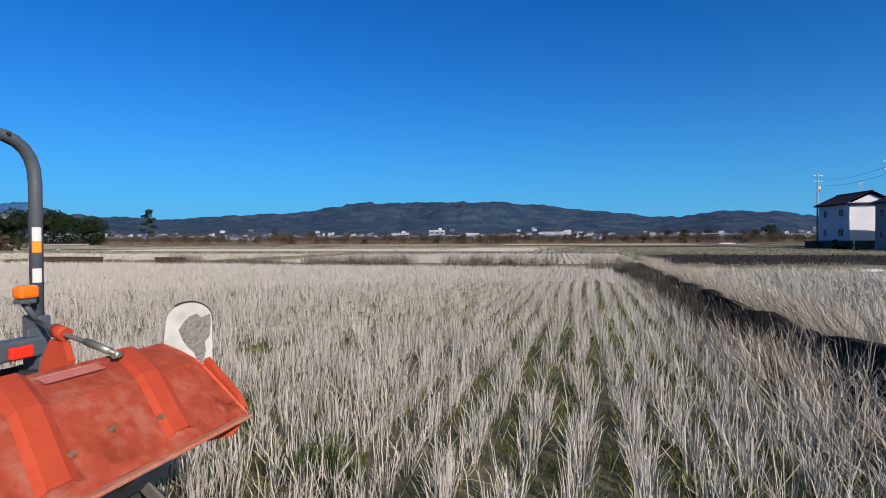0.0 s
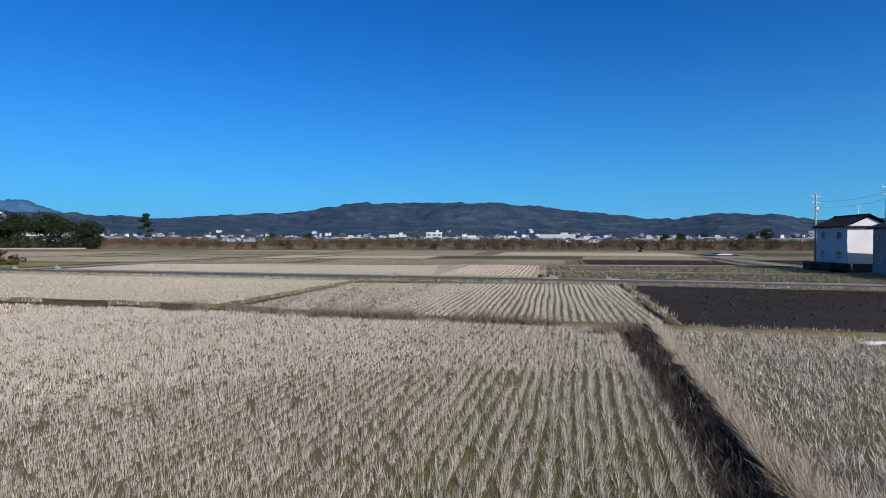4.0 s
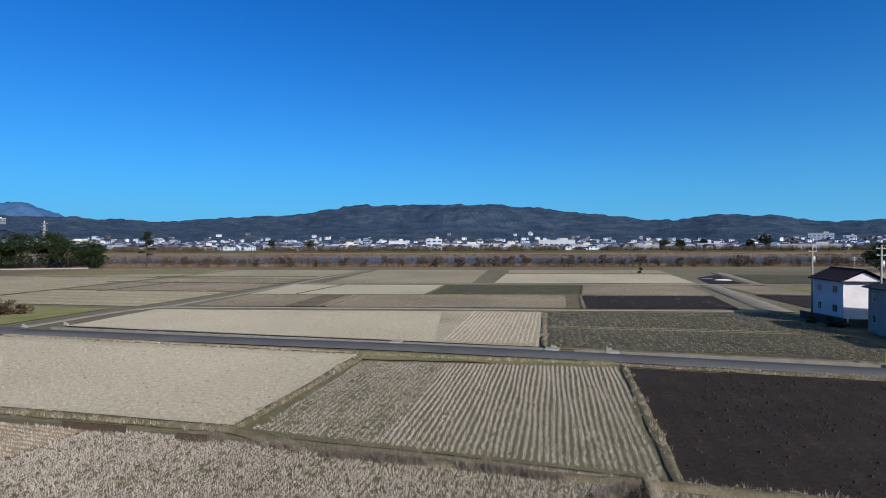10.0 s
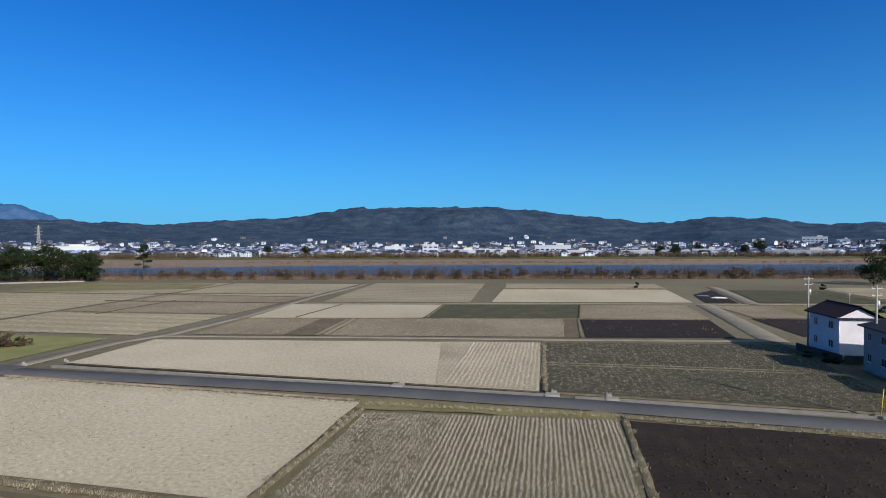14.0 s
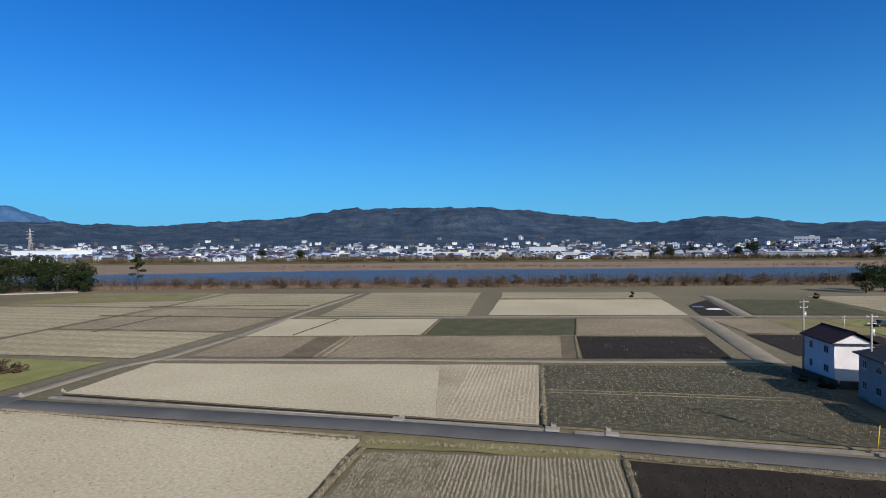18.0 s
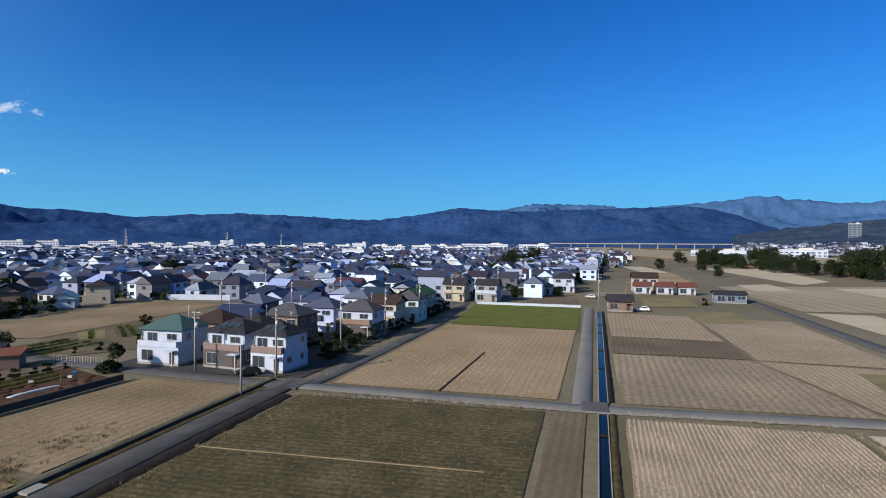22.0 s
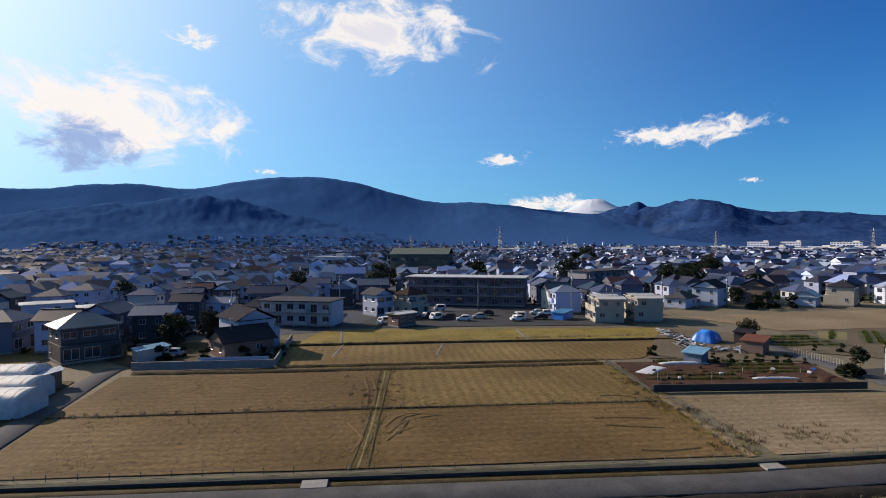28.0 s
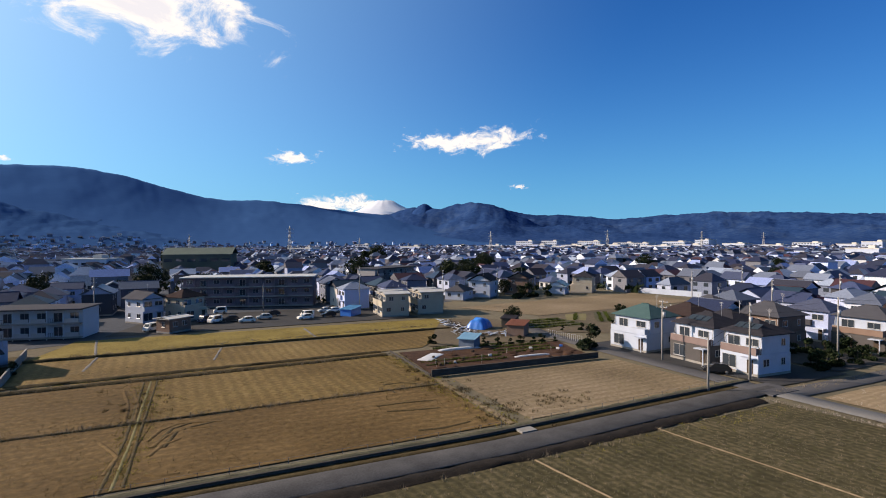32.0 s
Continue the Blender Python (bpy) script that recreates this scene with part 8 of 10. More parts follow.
# trees among the houses
for x, y, h in ((-150, -150, 0.95), (-158, -146, 0.8), (-128, -176, 0.9), (-110, -150, 0.7), (-95, -160, 0.8), (-172, -162, 0.9), (-180, -140, 0.8), (-196, -120, 0.6), (4, -112, 0.45), (-2, -118, 0.5), (-24, -150, 0.6), (36, -118, 0.5), (-146, -120, 0.45), (-140, -126, 0.4), (-96, -76, 0.3), (-226, -60, 0.6), (-250, -20, 0.7), (-300, -80, 0.8), (-310, 30, 0.8), (-330, 40, 0.9), (-345, 36, 0.8), (-318, 52, 0.9), (-240, 20, 0.5), (-262, 60, 0.6), (-188, 24, 0.4), (-196, 40, 0.4), (-270, -130, 0.8), (-300, -160, 0.8), (-220, -200, 0.8), (-60, -200, 0.8), (-30, -190, 0.7), (20, -180, 0.7), (-110, -220, 0.9), (-360, -40, 0.9), (-400, 60, 1.0), (-410, 54, 1.0), (-420, 70, 1.1), (-190, -196, 0.7), (-207, -196, 0.75), (-214, -190, 0.85), (-221, -194, 0.7), (-170, -210, 0.6), (-232, -316, 1.2), (-238, -310, 1.1), (-62, -172, 0.5), (-70, -178, 0.6), (-82, -172, 0.45), (-92, -186, 0.6), (-48, -184, 0.5)):
    stand(broad[trnd.randrange(3)], x, y, h, trnd.uniform(0, 6))
stand(bushes[0], 64.0, 184.0, 0.9)
for x, y, h in ((48.2, 73.4, 0.6), (49.6, 69.8, 0.45)):
    stand(bushes[trnd.randrange(2)], x, y, h, trnd.uniform(0, 6))
stand(bushes[1], 121.0, 176.0, 1.0)
stand(bushes[0], -69.0, -72.6, 0.85, 1.0)
stand(bushes[0], -84.2, -50.4, 1.9, 2.0)
stand(bushes[1], -171.0, 80.0, 1.2, 0.3)
for x, y, h in ((-106.0, -58.0, 0.6), (-109.6, -60.0, 0.8), (-113.0, -60.6, 0.5), (-118.0, -62.6, 0.7), (-124.0, -66.0, 0.8), (-128.6, -68.6, 1.0), (-133.0, -72.0, 0.9), (-100.4, -62.0, 0.7), (-97.6, -64.6, 0.5), (-139.0, -108.4, 1.9), (-143.6, -109.6, 2.2), (-148.0, -109.0, 2.0), (-152.6, -107.6, 1.7)):
    stand(bushes[trnd.randrange(2)], x, y, h, trnd.uniform(0, 6))
for x, y, h in ((-74.6, -64.4, 0.5), (-76.6, -63.8, 0.7), (-78.8, -62.6, 0.6), (-80.8, -62.2, 0.8), (-83.0, -61.0, 0.6), (-84.6, -60.0, 0.7), (-86.4, -58.6, 0.5), (-73.4, -68.6, 0.45), (-77.0, -67.4, 0.5)):
    stand(bushes[trnd.randrange(2)], x, y, h, trnd.uniform(0, 6))
stand(bushes[0], -94.6, -76.6, 1.0, 0.3)
# shrub row added beside the street to throw shade onto it
for k in range(17):
    x, y = -94.0 - 4.1 * k, -14.4 + 1.26 * k - 5.2
    if not -140 < x < -132 and not -119 < x < -112:
        stand(bushes[k % 2], x, y - trnd.uniform(0, 1.0), trnd.uniform(0.9, 1.4), trnd.uniform(0, 6))
for x, y, h in ((-95.0, -21.6, 0.9), (-98.0, -20.2, 1.1), (-101.0, -19.6, 0.9), (-103.6, -21.6, 1.2), (-106.4, -18.4, 1.0), (-109.4, -17.8, 0.9), (-122.4, -12.0, 0.9), (-142.4, -5.2, 1.0), (-155.0, -3.0, 1.2), (-159.0, -2.2, 1.3), (-164.0, -1.6, 1.2), (-97.0, -27.6, 1.2), (-103.4, -26.4, 1.2), (-106.2, -21.6, 1.3), (-105.6, -24.6, 1.4), (-109.6, -19.4, 1.2), (-112.6, -20.6, 1.3), (-114.0, -18.0, 1.0), (-99.6, -21.8, 1.1), (-126.4, -13.4, 0.9), (-143.4, -7.2, 1.1), (-153, -2.4, 1.0), (-204, 26, 1.4), (-96, -50, 0.9), (49.0, 70.6, 0.7), (10, -112, 1.0), (2, -103, 0.9), (-4, -108, 1.1), (-13, -96, 0.9), (-10.5, -96.2, 1.0), (-7.6, -95.8, 1.1), (-5.0, -97.4, 0.9), (-1.6, -98.4, 1.1), (4.6, -100.6, 1.2)):
    stand(bushes[trnd.randrange(2)], x, y, h, trnd.uniform(0, 6))
# mound of shrubs in the grass patch
for k, (x, y, s) in enumerate(((-70.0, 81.4, 1.0), (-67.6, 82.0, 0.85), (-72.4, 82.2, 0.7), (-65.8, 83.2, 0.6))):
    stand(brown_bush, x, y, s, k * 1.1)
    if k < 3:
        stand(bushes[k % 2], x + 1.2, y + 0.9, 0.8, k)
# dark gardens, hedges and street trees between the houses of the town
# the clumps also darken the gaps where house shadows fall
spots = []
for h in far_houses:
    if h[2] < 3 and trnd.random() < (0.95 if h[1] < 400 else 0.75):
        a_, r_ = trnd.uniform(0, 6.28), trnd.uniform(5, 7.5)
        spots.append((h[0] + r_ * math.cos(a_), h[1] + r_ * math.sin(a_), h[2], trnd.uniform(1.4, 3.2)))
for hx, hy in near_houses:
    for _ in range(5):
        a_, r_ = trnd.uniform(0, 6.28), trnd.uniform(4.6, 6.6)
        x_, y_ = hx + r_ * math.cos(a_), hy + r_ * math.sin(a_)
        if built_up(x_ / PLAN, y_ / PLAN):
            spots.append((x_, y_, 0.0, trnd.uniform(0.6, 1.5)))
spots = np.array(spots)
cl = 16
n = len(spots) * cl
c = np.repeat(spots, cl, axis=0)
d = rng.normal(size=(n, 3))
d /= np.linalg.norm(d, axis=1)[:, None]
d[:, 2] = np.abs(d[:, 2]) * 1.5
ctr = np.stack([c[:, 0], c[:, 1], c[:, 2]], 1) + d * c[:, 3:4] * rng.uniform(0.4, 1.0, (n, 1))
e1, e2 = rng.normal(size=(n, 3)), rng.normal(size=(n, 3))
e1, e2 = e1 * (c[:, 3:4] * 0.3), e2 * (c[:, 3:4] * 0.3)
v = np.stack([ctr - e1, ctr + e1 * 0.3 + e2, ctr + e1 * 0.6 - e2], 1)
tagged(new("garden_greenery", bulk("garden_greenery", v.reshape(-1, 3), np.arange(n * 3), 3, [LEAF_GREEN])), "dark hedges and small trees in town gardens", "trees", kind="stuff")
# a row of leafless shrubs on the river bank
for k in range(46):
    stand(brown_bush, -118 + k * 7.6 + trnd.uniform(-2, 2), 229.0 + trnd.uniform(-2.0, 6.0), trnd.uniform(1.0, 1.8), trnd.uniform(0, 6))
REED = noisy("bank_reeds", [(0.0804, 0.055, 0.0422), (0.133, 0.0954, 0.076), (0.189, 0.145, 0.118)], coarse=0.1, fine=2.0, bump=0.0, random_by="island", spread=0.35)
n = 5200
reeds = np.stack([rng.uniform(-420, 420, n), rng.uniform(248, 263, n)], 1)
blades("bank_reeds", reeds, 9, 1.5, 0.16, 0.9, 0.5, REED, "reddish brown dry reeds along the river bank", "reeds")
n = 3200
tall = np.stack([rng.uniform(-420, 420, n), rng.uniform(257, 268, n)], 1)
blades("bank_brush", tall, 15, 5.8, 0.06, 1.1, 0.45, LEAF_BROWN, "leafless brown brush along the river bank", "brush")
n = 2600
shoal = np.stack([rng.uniform(-480, 700, n), rng.uniform(436, 520, n)], 1)
shoal = shoal[np.array([noise.noise((x * 0.006, y * 0.05, 8)) for x, y in shoal]) > 0.05]
blades("bank_reeds", shoal, 12, 1.3, 0.3, 1.6, 0.6, REED, "dry reeds in strips on a sand bank", "reeds", base=-0.7)
farb = np.stack([rng.uniform(-700, 700, n), rng.uniform(524, 546, n)], 1)
farb = farb[np.array([noise.noise((x * 0.012, 3, 0)) for x, y in farb]) > -0.25]
blades("bank_brush", farb, 13, 4.2, 0.3, 1.8, 0.5, LEAF_BROWN, "dark leafless brush on the far levee", "brush", base=2.0)
n = 1500
tufts = np.stack([rng.uniform(-330, 260, n), rng.uniform(100, 228, n)], 1)
blades("field_tufts", tufts, 8, 0.35, 0.05, 0.8, 0.9, BROWNROW, "dry grass tufts along field edges", "grass")
# low growth that roughens the far fields
for quad, gap, mat_, lab in (([(-44.4, 94), (20.4, 90), (25.2, 109.6), (-41.4, 112)], 1.1, BLADE_OLD, "brown grass on a field"), ([(-92.6, 100), (-54.4, 93.2), (-41, 154.4), (-84, 163)], 1.5, BLADE_OLD, "brown grass on a field"), ([(-147, 116.4), (-95.4, 101.4), (-86.4, 163.4), (-140, 171)], 1.7, BLADE_OLD, "brown grass on a field"),
                             ([(-97.4, 28.8), (-69, 20.8), (-62.8, 47.2), (-92.8, 49)], 0.9, BLADE_OLD, "brown stubble on a field"), ([(-142, 64), (-93.4, 51.4), (-86.4, 70), (-136, 83)], 1.2, BLADE_OLD, "brown stubble on a field"), ([(27, 111.4), (52.2, 110), (57.8, 133.2), (33.2, 134.2)], 1.3, BLADE_OLD, "brown grass on a field"),
                             ([(-72.2, -18.8), (-65.8, 9.6), (-18, -3.6), (-24, -33)], 0.75, BLADE_OLD, "sparse pale straw on a mossy field"), ([(-13.4, -48.4), (-44, -38.4), (-57, -69.6), (-26, -79.4)], 0.8, BLADE_OLD, "golden stubble on a field"), ([(11.6, -56.6), (-13.4, -48.2), (-25.6, -79), (7.6, -90.4)], 0.8, BLADE_OLD, "golden stubble on a field"),
                             ([(-10.6, -88.8), (-58, -72), (-91.4, -96), (-28.8, -119)], 1.0, BLADE_OLD, "golden stubble on a field"), ([(-49, -36.2), (-75, -27.4), (-80.2, -43.2), (-55, -52.6)], 0.9, BLADE_OLD, "tan stubble on a field"), ([(-78, -16.2), (-70.8, 12.2), (-122, 27.8), (-131, 0.8)], 0.9, BLADE_OLD, "tan stubble on a field")):
    spots = planted(quad, gap, gap * 0.6, (0.28, 0.96), gap * 0.3, 0.9)
    spots = spots[np.array([noise.noise((x * 0.12, y * 0.12, 2)) for x, y in spots]) > -0.22]
    warm = "golden" in lab or "tan" in lab
    blades("field_growth", spots, 8, 0.13, 0.024 * max(1.0, gap), 0.38 * gap, 1.0, GOLD if "golden" in lab else TAN if warm else BROWNROW if "mossy" in lab else mat_, lab, "grass")
    blades("green_weeds", spots[::4] + rng.normal(0, 0.5, spots[::4].shape), 6, 0.11, 0.035 * max(1.0, gap), 0.5 * gap, 0.9, WEED if not warm else GRASS, "weeds on a field", "weeds")
for x0, y0, x1, y1, n in ((-14, -47, -25.8, -79, 380), (-50.8, -52.4, -46.4, -36.4, 160), (-57.6, -70.6, -52.4, -53.4, 140), (-10, -88.2, -57, -71, 240), (-70.0, -19.0, -40.8, -28.6, 60)):
    t = rng.uniform(0, 1, n)
    pts = np.stack([(x0 + (x1 - x0) * t) * PLAN, (y0 + (y1 - y0) * t) * PLAN], 1) + rng.normal(0, 1.0, (n, 2))
    blades("green_weeds", pts, 14, 0.13, 0.06, 0.45, 1.2, noisy("yellow_green_weeds", [(0.193, 0.178, 0.0253), (0.29, 0.25, 0.0422)], coarse=1, fine=9, bump=0, random_by="island", spread=0.3), "yellow-green weeds along field edges", "weeds")
# rough clumps along the field path
for x0, y0, x1, y1, n, sd in ((-46.4, -36.4, -52.8, -54.0, 110, 1.9), (-53, -54.6, -59, -71, 60, 0.9), (-25, -78, -20, -64, 26, 2.2), (-48, -40, -60, -36.4, 40, 1.6)):
    t = rng.uniform(0, 1, n)
    pts = np.stack([(x0 + (x1 - x0) * t) * PLAN, (y0 + (y1 - y0) * t) * PLAN], 1) + rng.normal(0, sd, (n, 2))
    blades("dry_clumps", pts, 16, 0.3, 0.05, 0.35, 0.8, SOUTHLEVEE, "dark dry grass clumps beside a path", "grass")
    blades("dry_clumps", pts[::2] + 0.3, 12, 0.28, 0.04, 0.35, 0.8, GOLD, "golden dry grass clumps beside a path", "grass")
# straw dashes left in rows on the mossy field and the tan field
for quad, gap, m, lab in (([(-72.2, -18.8), (-65.8, 9.6), (-1.6, -8.0), (-8.4, -38.4)], 1.35, CANALROW, "short dull straw left in rows"), ([(-78, -16.2), (-70.8, 12.2), (-98, 20.4), (-106, -7.6)], 0.75, BLADE_TAN, "tan stubble left in rows"), ([(-49, -36.2), (-75, -27.4), (-80.2, -43.2), (-55, -52.6)], 0.9, CORNER, "dull stubble left in rows"), ([(-13.4, -48.4), (-44, -38.4), (-57, -69.6), (-26, -79.4)], 0.9, GOLD, "golden stubble left in rows"), ([(11.6, -56.6), (-13.4, -48.2), (-25.6, -79), (7.6, -90.4)], 0.9, GOLD, "golden stubble left in rows")):
    spots = planted(quad, gap, 0.55, (0.228, 0.974) if gap > 1 else (-0.957, 0.29), 0.07, 0.4 if gap > 1 else 0.6)
    spots = spots[np.array([noise.noise((x * 0.25, y * 0.25, 31)) for x, y in spots]) > -0.1]
    blades("straw_rows", spots, 5, 0.14, 0.045, 0.16, 1.1, m, lab, "straw")
for line, n in ((((17.2, -74.0), (-21.2, -62.0)), 200), (((-21.2, -62.0), (-50.8, -52.2)), 150), (((8.0, -92.0), (-26.0, -80.4)), 300), (((-26.0, -80.4), (-57.8, -70.8)), 300), (((-20.0, -105.0), (-84.0, -88.0)), 300), (((-76, -21), (-128, -4)), 160), (((-66.6, 12), (-72.8, -16)), 120), (((-8, -38.6), (-72, -19.2)), 90)):
    t = rng.uniform(0, 1, n)
    a, b = np.array(line[0]) * PLAN, np.array(line[1]) * PLAN
    pts = a + (b - a) * t[:, None] + rng.normal(0, 0.45, (n, 2))
    blades("levee_grass", pts, 9, 0.36, 0.035, 0.25, 0.8, BROWNROW, "dark dry grass tufts on a levee", "grass", base=0.05)

# ---- canal, walls, fences ----
BLOCKWALL = noisy("block_wall", [(0.104, 0.103, 0.105), (0.153, 0.149, 0.152), (0.193, 0.19, 0.194)], coarse=0.6, fine=8.0, bump=0.3)
def channel(name, line, inner, wall, deep, label, wet=True):
    """A straight concrete channel let into the ground, with water in it; parts by stretch."""
    root = tagged(new(name), label, "canal", kind="structure")
    a, b = pl(*line[0]), pl(*line[1])
    d = (b - a).normalized()
    ang = math.atan2(d.y, d.x)
    L = (b - a).length
    mid = (a + b) / 2
    for s in (-1, 1):
        bm = bmesh.new()
        add_box(bm, (L, wall, deep), (0, s * (inner + wall) / 2, 0.16 - deep / 2), bevel=0.02)
        part("side_wall", bm, CONCRETE if inner > 0.6 else BLOCKWALL, root, "grey concrete channel wall")
    bm = bmesh.new()
    add_box(bm, (L, inner, 0.05), (0, 0, -0.045), bevel=0)
    part("water", bm, CANAL_WATER, root, "dark blue canal water")
    if inner > 0.6:
        for k in range(int(L / 17.0)):
            bm = bmesh.new()
            add_box(bm, (0.22, inner + wall, 0.14), (-L / 2 + 8.0 + k * 17.0 + 3.0 * math.sin(k * 2.3), 0, 0.1), bevel=0.015)
            part("strut", bm, DARKEARTH, root, "concrete strut across the channel")
    root.matrix_basis = Matrix.Translation(mid) @ Matrix.Rotation(ang, 4, "Z")


CANAL_WATER = glassy("canal_water", (0.005, 0.011, 0.022), 0.12)
CANAL_WATER.node_tree.nodes["Principled BSDF"].inputs["Specular IOR Level"].default_value = 0.05
channel("canal", ((-64.4, 16.6), (6.0, -3.8)), 1.0, 0.11, 0.6, "narrow concrete irrigation canal with dark water")
channel("canal", ((-154.0, 42.3), (-68.6, 17.9)), 1.1, 0.11, 0.6, "narrow concrete irrigation canal with dark water")
bund("canal_bank", [(-154.2, 43.3), (-68.9, 18.9)], 0.9, 0.2, material=DARKEARTH, label="dark earth bank of a canal")
bund("canal_bank", [(-64.2, 17.6), (-1.6, -0.7)], 0.9, 0.2, material=SOUTHLEVEE, label="dark earth bank of a canal")
channel("roadside_gutter", ((-51.6, 69.2), (9.4, 55.2)), 0.35, 0.1, 0.3, "concrete gutter beside a farm road")
channel("roadside_gutter", ((12.0, 54.4), (44.0, 46.4)), 0.35, 0.1, 0.3, "concrete gutter beside a farm road")


def low_wall(name, line, high, thick, material, label, category="wall", base=0.0):
    a, b = pl(*line[0]), pl(*line[1])
    d = b - a
    bm = bmesh.new()
    add_box(bm, (d.length, thick, high), (0, 0, high / 2), bevel=0.02)
    n = max(1, int(d.length / 2.0))
    ob = tagged(new(name), label, category)
    part("board" if category == "board" else "wall_body", bm, material, ob)
    bm = bmesh.new()
    add_box(bm, (d.length + 0.04, thick + 0.06, 0.06), (0, 0, high + 0.03), bevel=0.01)
    part("coping", bm, material, ob)
    ob.matrix_basis = Matrix.Translation((a + b) / 2 + Vector((0, 0, base))) @ Matrix.Rotation(math.atan2(d.y, d.x), 4, "Z")
    return ob


DARKWALL = noisy("dark_block_wall", [(0.0403, 0.038, 0.0363), (0.0723, 0.0687, 0.0658)], coarse=0.6, fine=8.0, bump=0.4)
DITCH = [(-79.6, -24.3), (-61.6, -29.4), (-41.55, -34.8), (-10.55, -45.2), (15.5, -53.8), (60.0, -68.2)]
lane("roadside_ditch", DITCH, 1.3, 0.0, SOUTHLEVEE, "dark ditch between a road and fields", "ditch")
bund("road_verge", [(x - 0.4, y - 1.35) for x, y in DITCH], 1.5, 0.3, material=VERGE, label="pale dry grass verge beside a ditch")
# the wall's dark colour stands in for shade on its north face
for (ax, ay), (bx, by) in zip(DITCH, DITCH[1:]):
    low_wall("ditch_wall", ((ax - 0.2, ay - 0.66), (bx - 0.2, by - 0.66)), 0.26, 0.14, DARKWALL, "concrete wall of a roadside ditch coloured dark for shade")
low_wall("garden_wall", ((-53.2, -55.4), (-79.2, -45.9)), 0.95, 0.2, DARKWALL, "dark block wall round a vegetable plot")
low_wall("garden_wall", ((-53.3, -55.7), (-59.4, -72.0)), 0.3, 0.15, DARKWALL, "grey block wall round a vegetable plot")
low_wall("garden_wall", ((8.4, -94.2), (-11.0, -88.2)), 1.3, 0.2, CONCRETE, "pale grey block wall of a house garden")
low_wall("garden_wall", ((-11.2, -88.6), (-16.6, -110.6)), 1.3, 0.2, CONCRETE, "pale grey block wall of a house garden")
# two walls added to draw the dark band at the house's foot
low_wall("garden_wall", ((50.0, 78.4), (50.25, 69.7)), 1.1, 0.25, DARKWALL, "dark low wall added along a white farm house")
low_wall("garden_wall", ((50.5, 69.5), (59.5, 67.6)), 1.1, 0.25, DARKWALL, "dark low wall added along a white farm house")
low_wall("white_wall", ((-182.4, -91.0), (-180.0, -69.0)), 1.9, 0.25, WHITE_WALL, "long white boundary wall")
low_wall("levee_board", ((-23.9, 31.6), (-19.6, 30.7)), 0.42, 0.12, WOOD_DARK, "dark board holding up a levee", "board")
low_wall("levee_board", ((-16.0, 29.6), (-14.2, 29.2)), 0.42, 0.12, WOOD_DARK, "dark board holding up a levee", "board")
low_wall("kerb", ((-172.0, 9.8), (-163.2, 39.6)), 0.8, 0.2, WHITE_WALL, "white guard wall behind a green field")


def rail_fence(line, high, gap, material, label, boards=False):
    a, b = pl(*line[0]), pl(*line[1])
    d = b - a
    n = max(2, int(d.length / gap))
    root = tagged(new("fence"), label, "fence")
    bm = bmesh.new()
    add_box(bm, (0.045, 0.045, high), (0, 0, high / 2))
    me = bpy.data.meshes.new("post")
    bm.to_mesh(me)
    bm.free()
    me.materials.append(material)
    for k in range(n + 1):
        piece("post", me, root, Matrix.Translation((-d.length / 2 + d.length * k / n, 0, 0)))
    for z in ((0.35, 0.95) if not boards else (0.3,)):
        bm = bmesh.new()
        add_box(bm, (d.length, 0.02, 0.02 if not boards else high * 0.8), (0, 0, high * z if not boards else high * 0.55))
        part("rail" if not boards else "panel", bm, material, root)
    root.matrix_basis = Matrix.Translation((a + b) / 2) @ Matrix.Rotation(math.atan2(d.y, d.x), 4, "Z")
    return root


rail_fence(((-90.6, -63.4), (-88.6, -54.6)), 1.3, 0.55, SASH, "white metal bar fence beside a street")
rail_fence(((-10.4, -88.9), (-0.6, -91.9)), 1.9, 1.2, WHITE_WALL, "white panel fence on a garden wall", boards=True)
for a, b in (((-78.8, -25.9), (-47.6, -34.6)), ((-44.2, -35.8), (-12.6, -46.4)), ((-8.6, -47.8), (14.0, -55.2))):
    rail_fence((a, b), 0.8, 2.4, BLOCKWALL, "thin grey wire fence along a road")
# concrete slabs that bridge the roadside ditch, and small concrete gate posts
for x, y, w, l, rz in ((-45.5, -33.9, 1.9, 1.6, -17), (-9.8, -45.2, 2.2, 1.6, -17), (-57.2, 67.4, 5.2, 4.2, -14), (-67.0, 16.4, 4.2, 3.4, -14), (9.9, 55.2, 1.6, 1.2, -14), (-6.4, 59.0, 1.4, 1.2, -14), (15.6, 53.6, 1.4, 1.0, -14), (-77.6, -22.0, 5.4, 4.4, -17)):
    bm = bmesh.new()
    add_box(bm, (w, l, 0.22), (0, 0, 0.10), bevel=0.03)
    ob = tagged(new("concrete_slab", bpy.data.meshes.new("concrete_slab")), "pale concrete slab bridging a ditch", "slab", kind="structure")
    bm.to_mesh(ob.data)
    bm.free()
    ob.data.materials.append(CONCRETE if w < 4 else ASPHALT)
    ob.matrix_basis = Matrix.Translation(pl(x, y, -0.03 if w > 4 else 0)) @ Matrix.Rotation(radians(rz), 4, "Z")
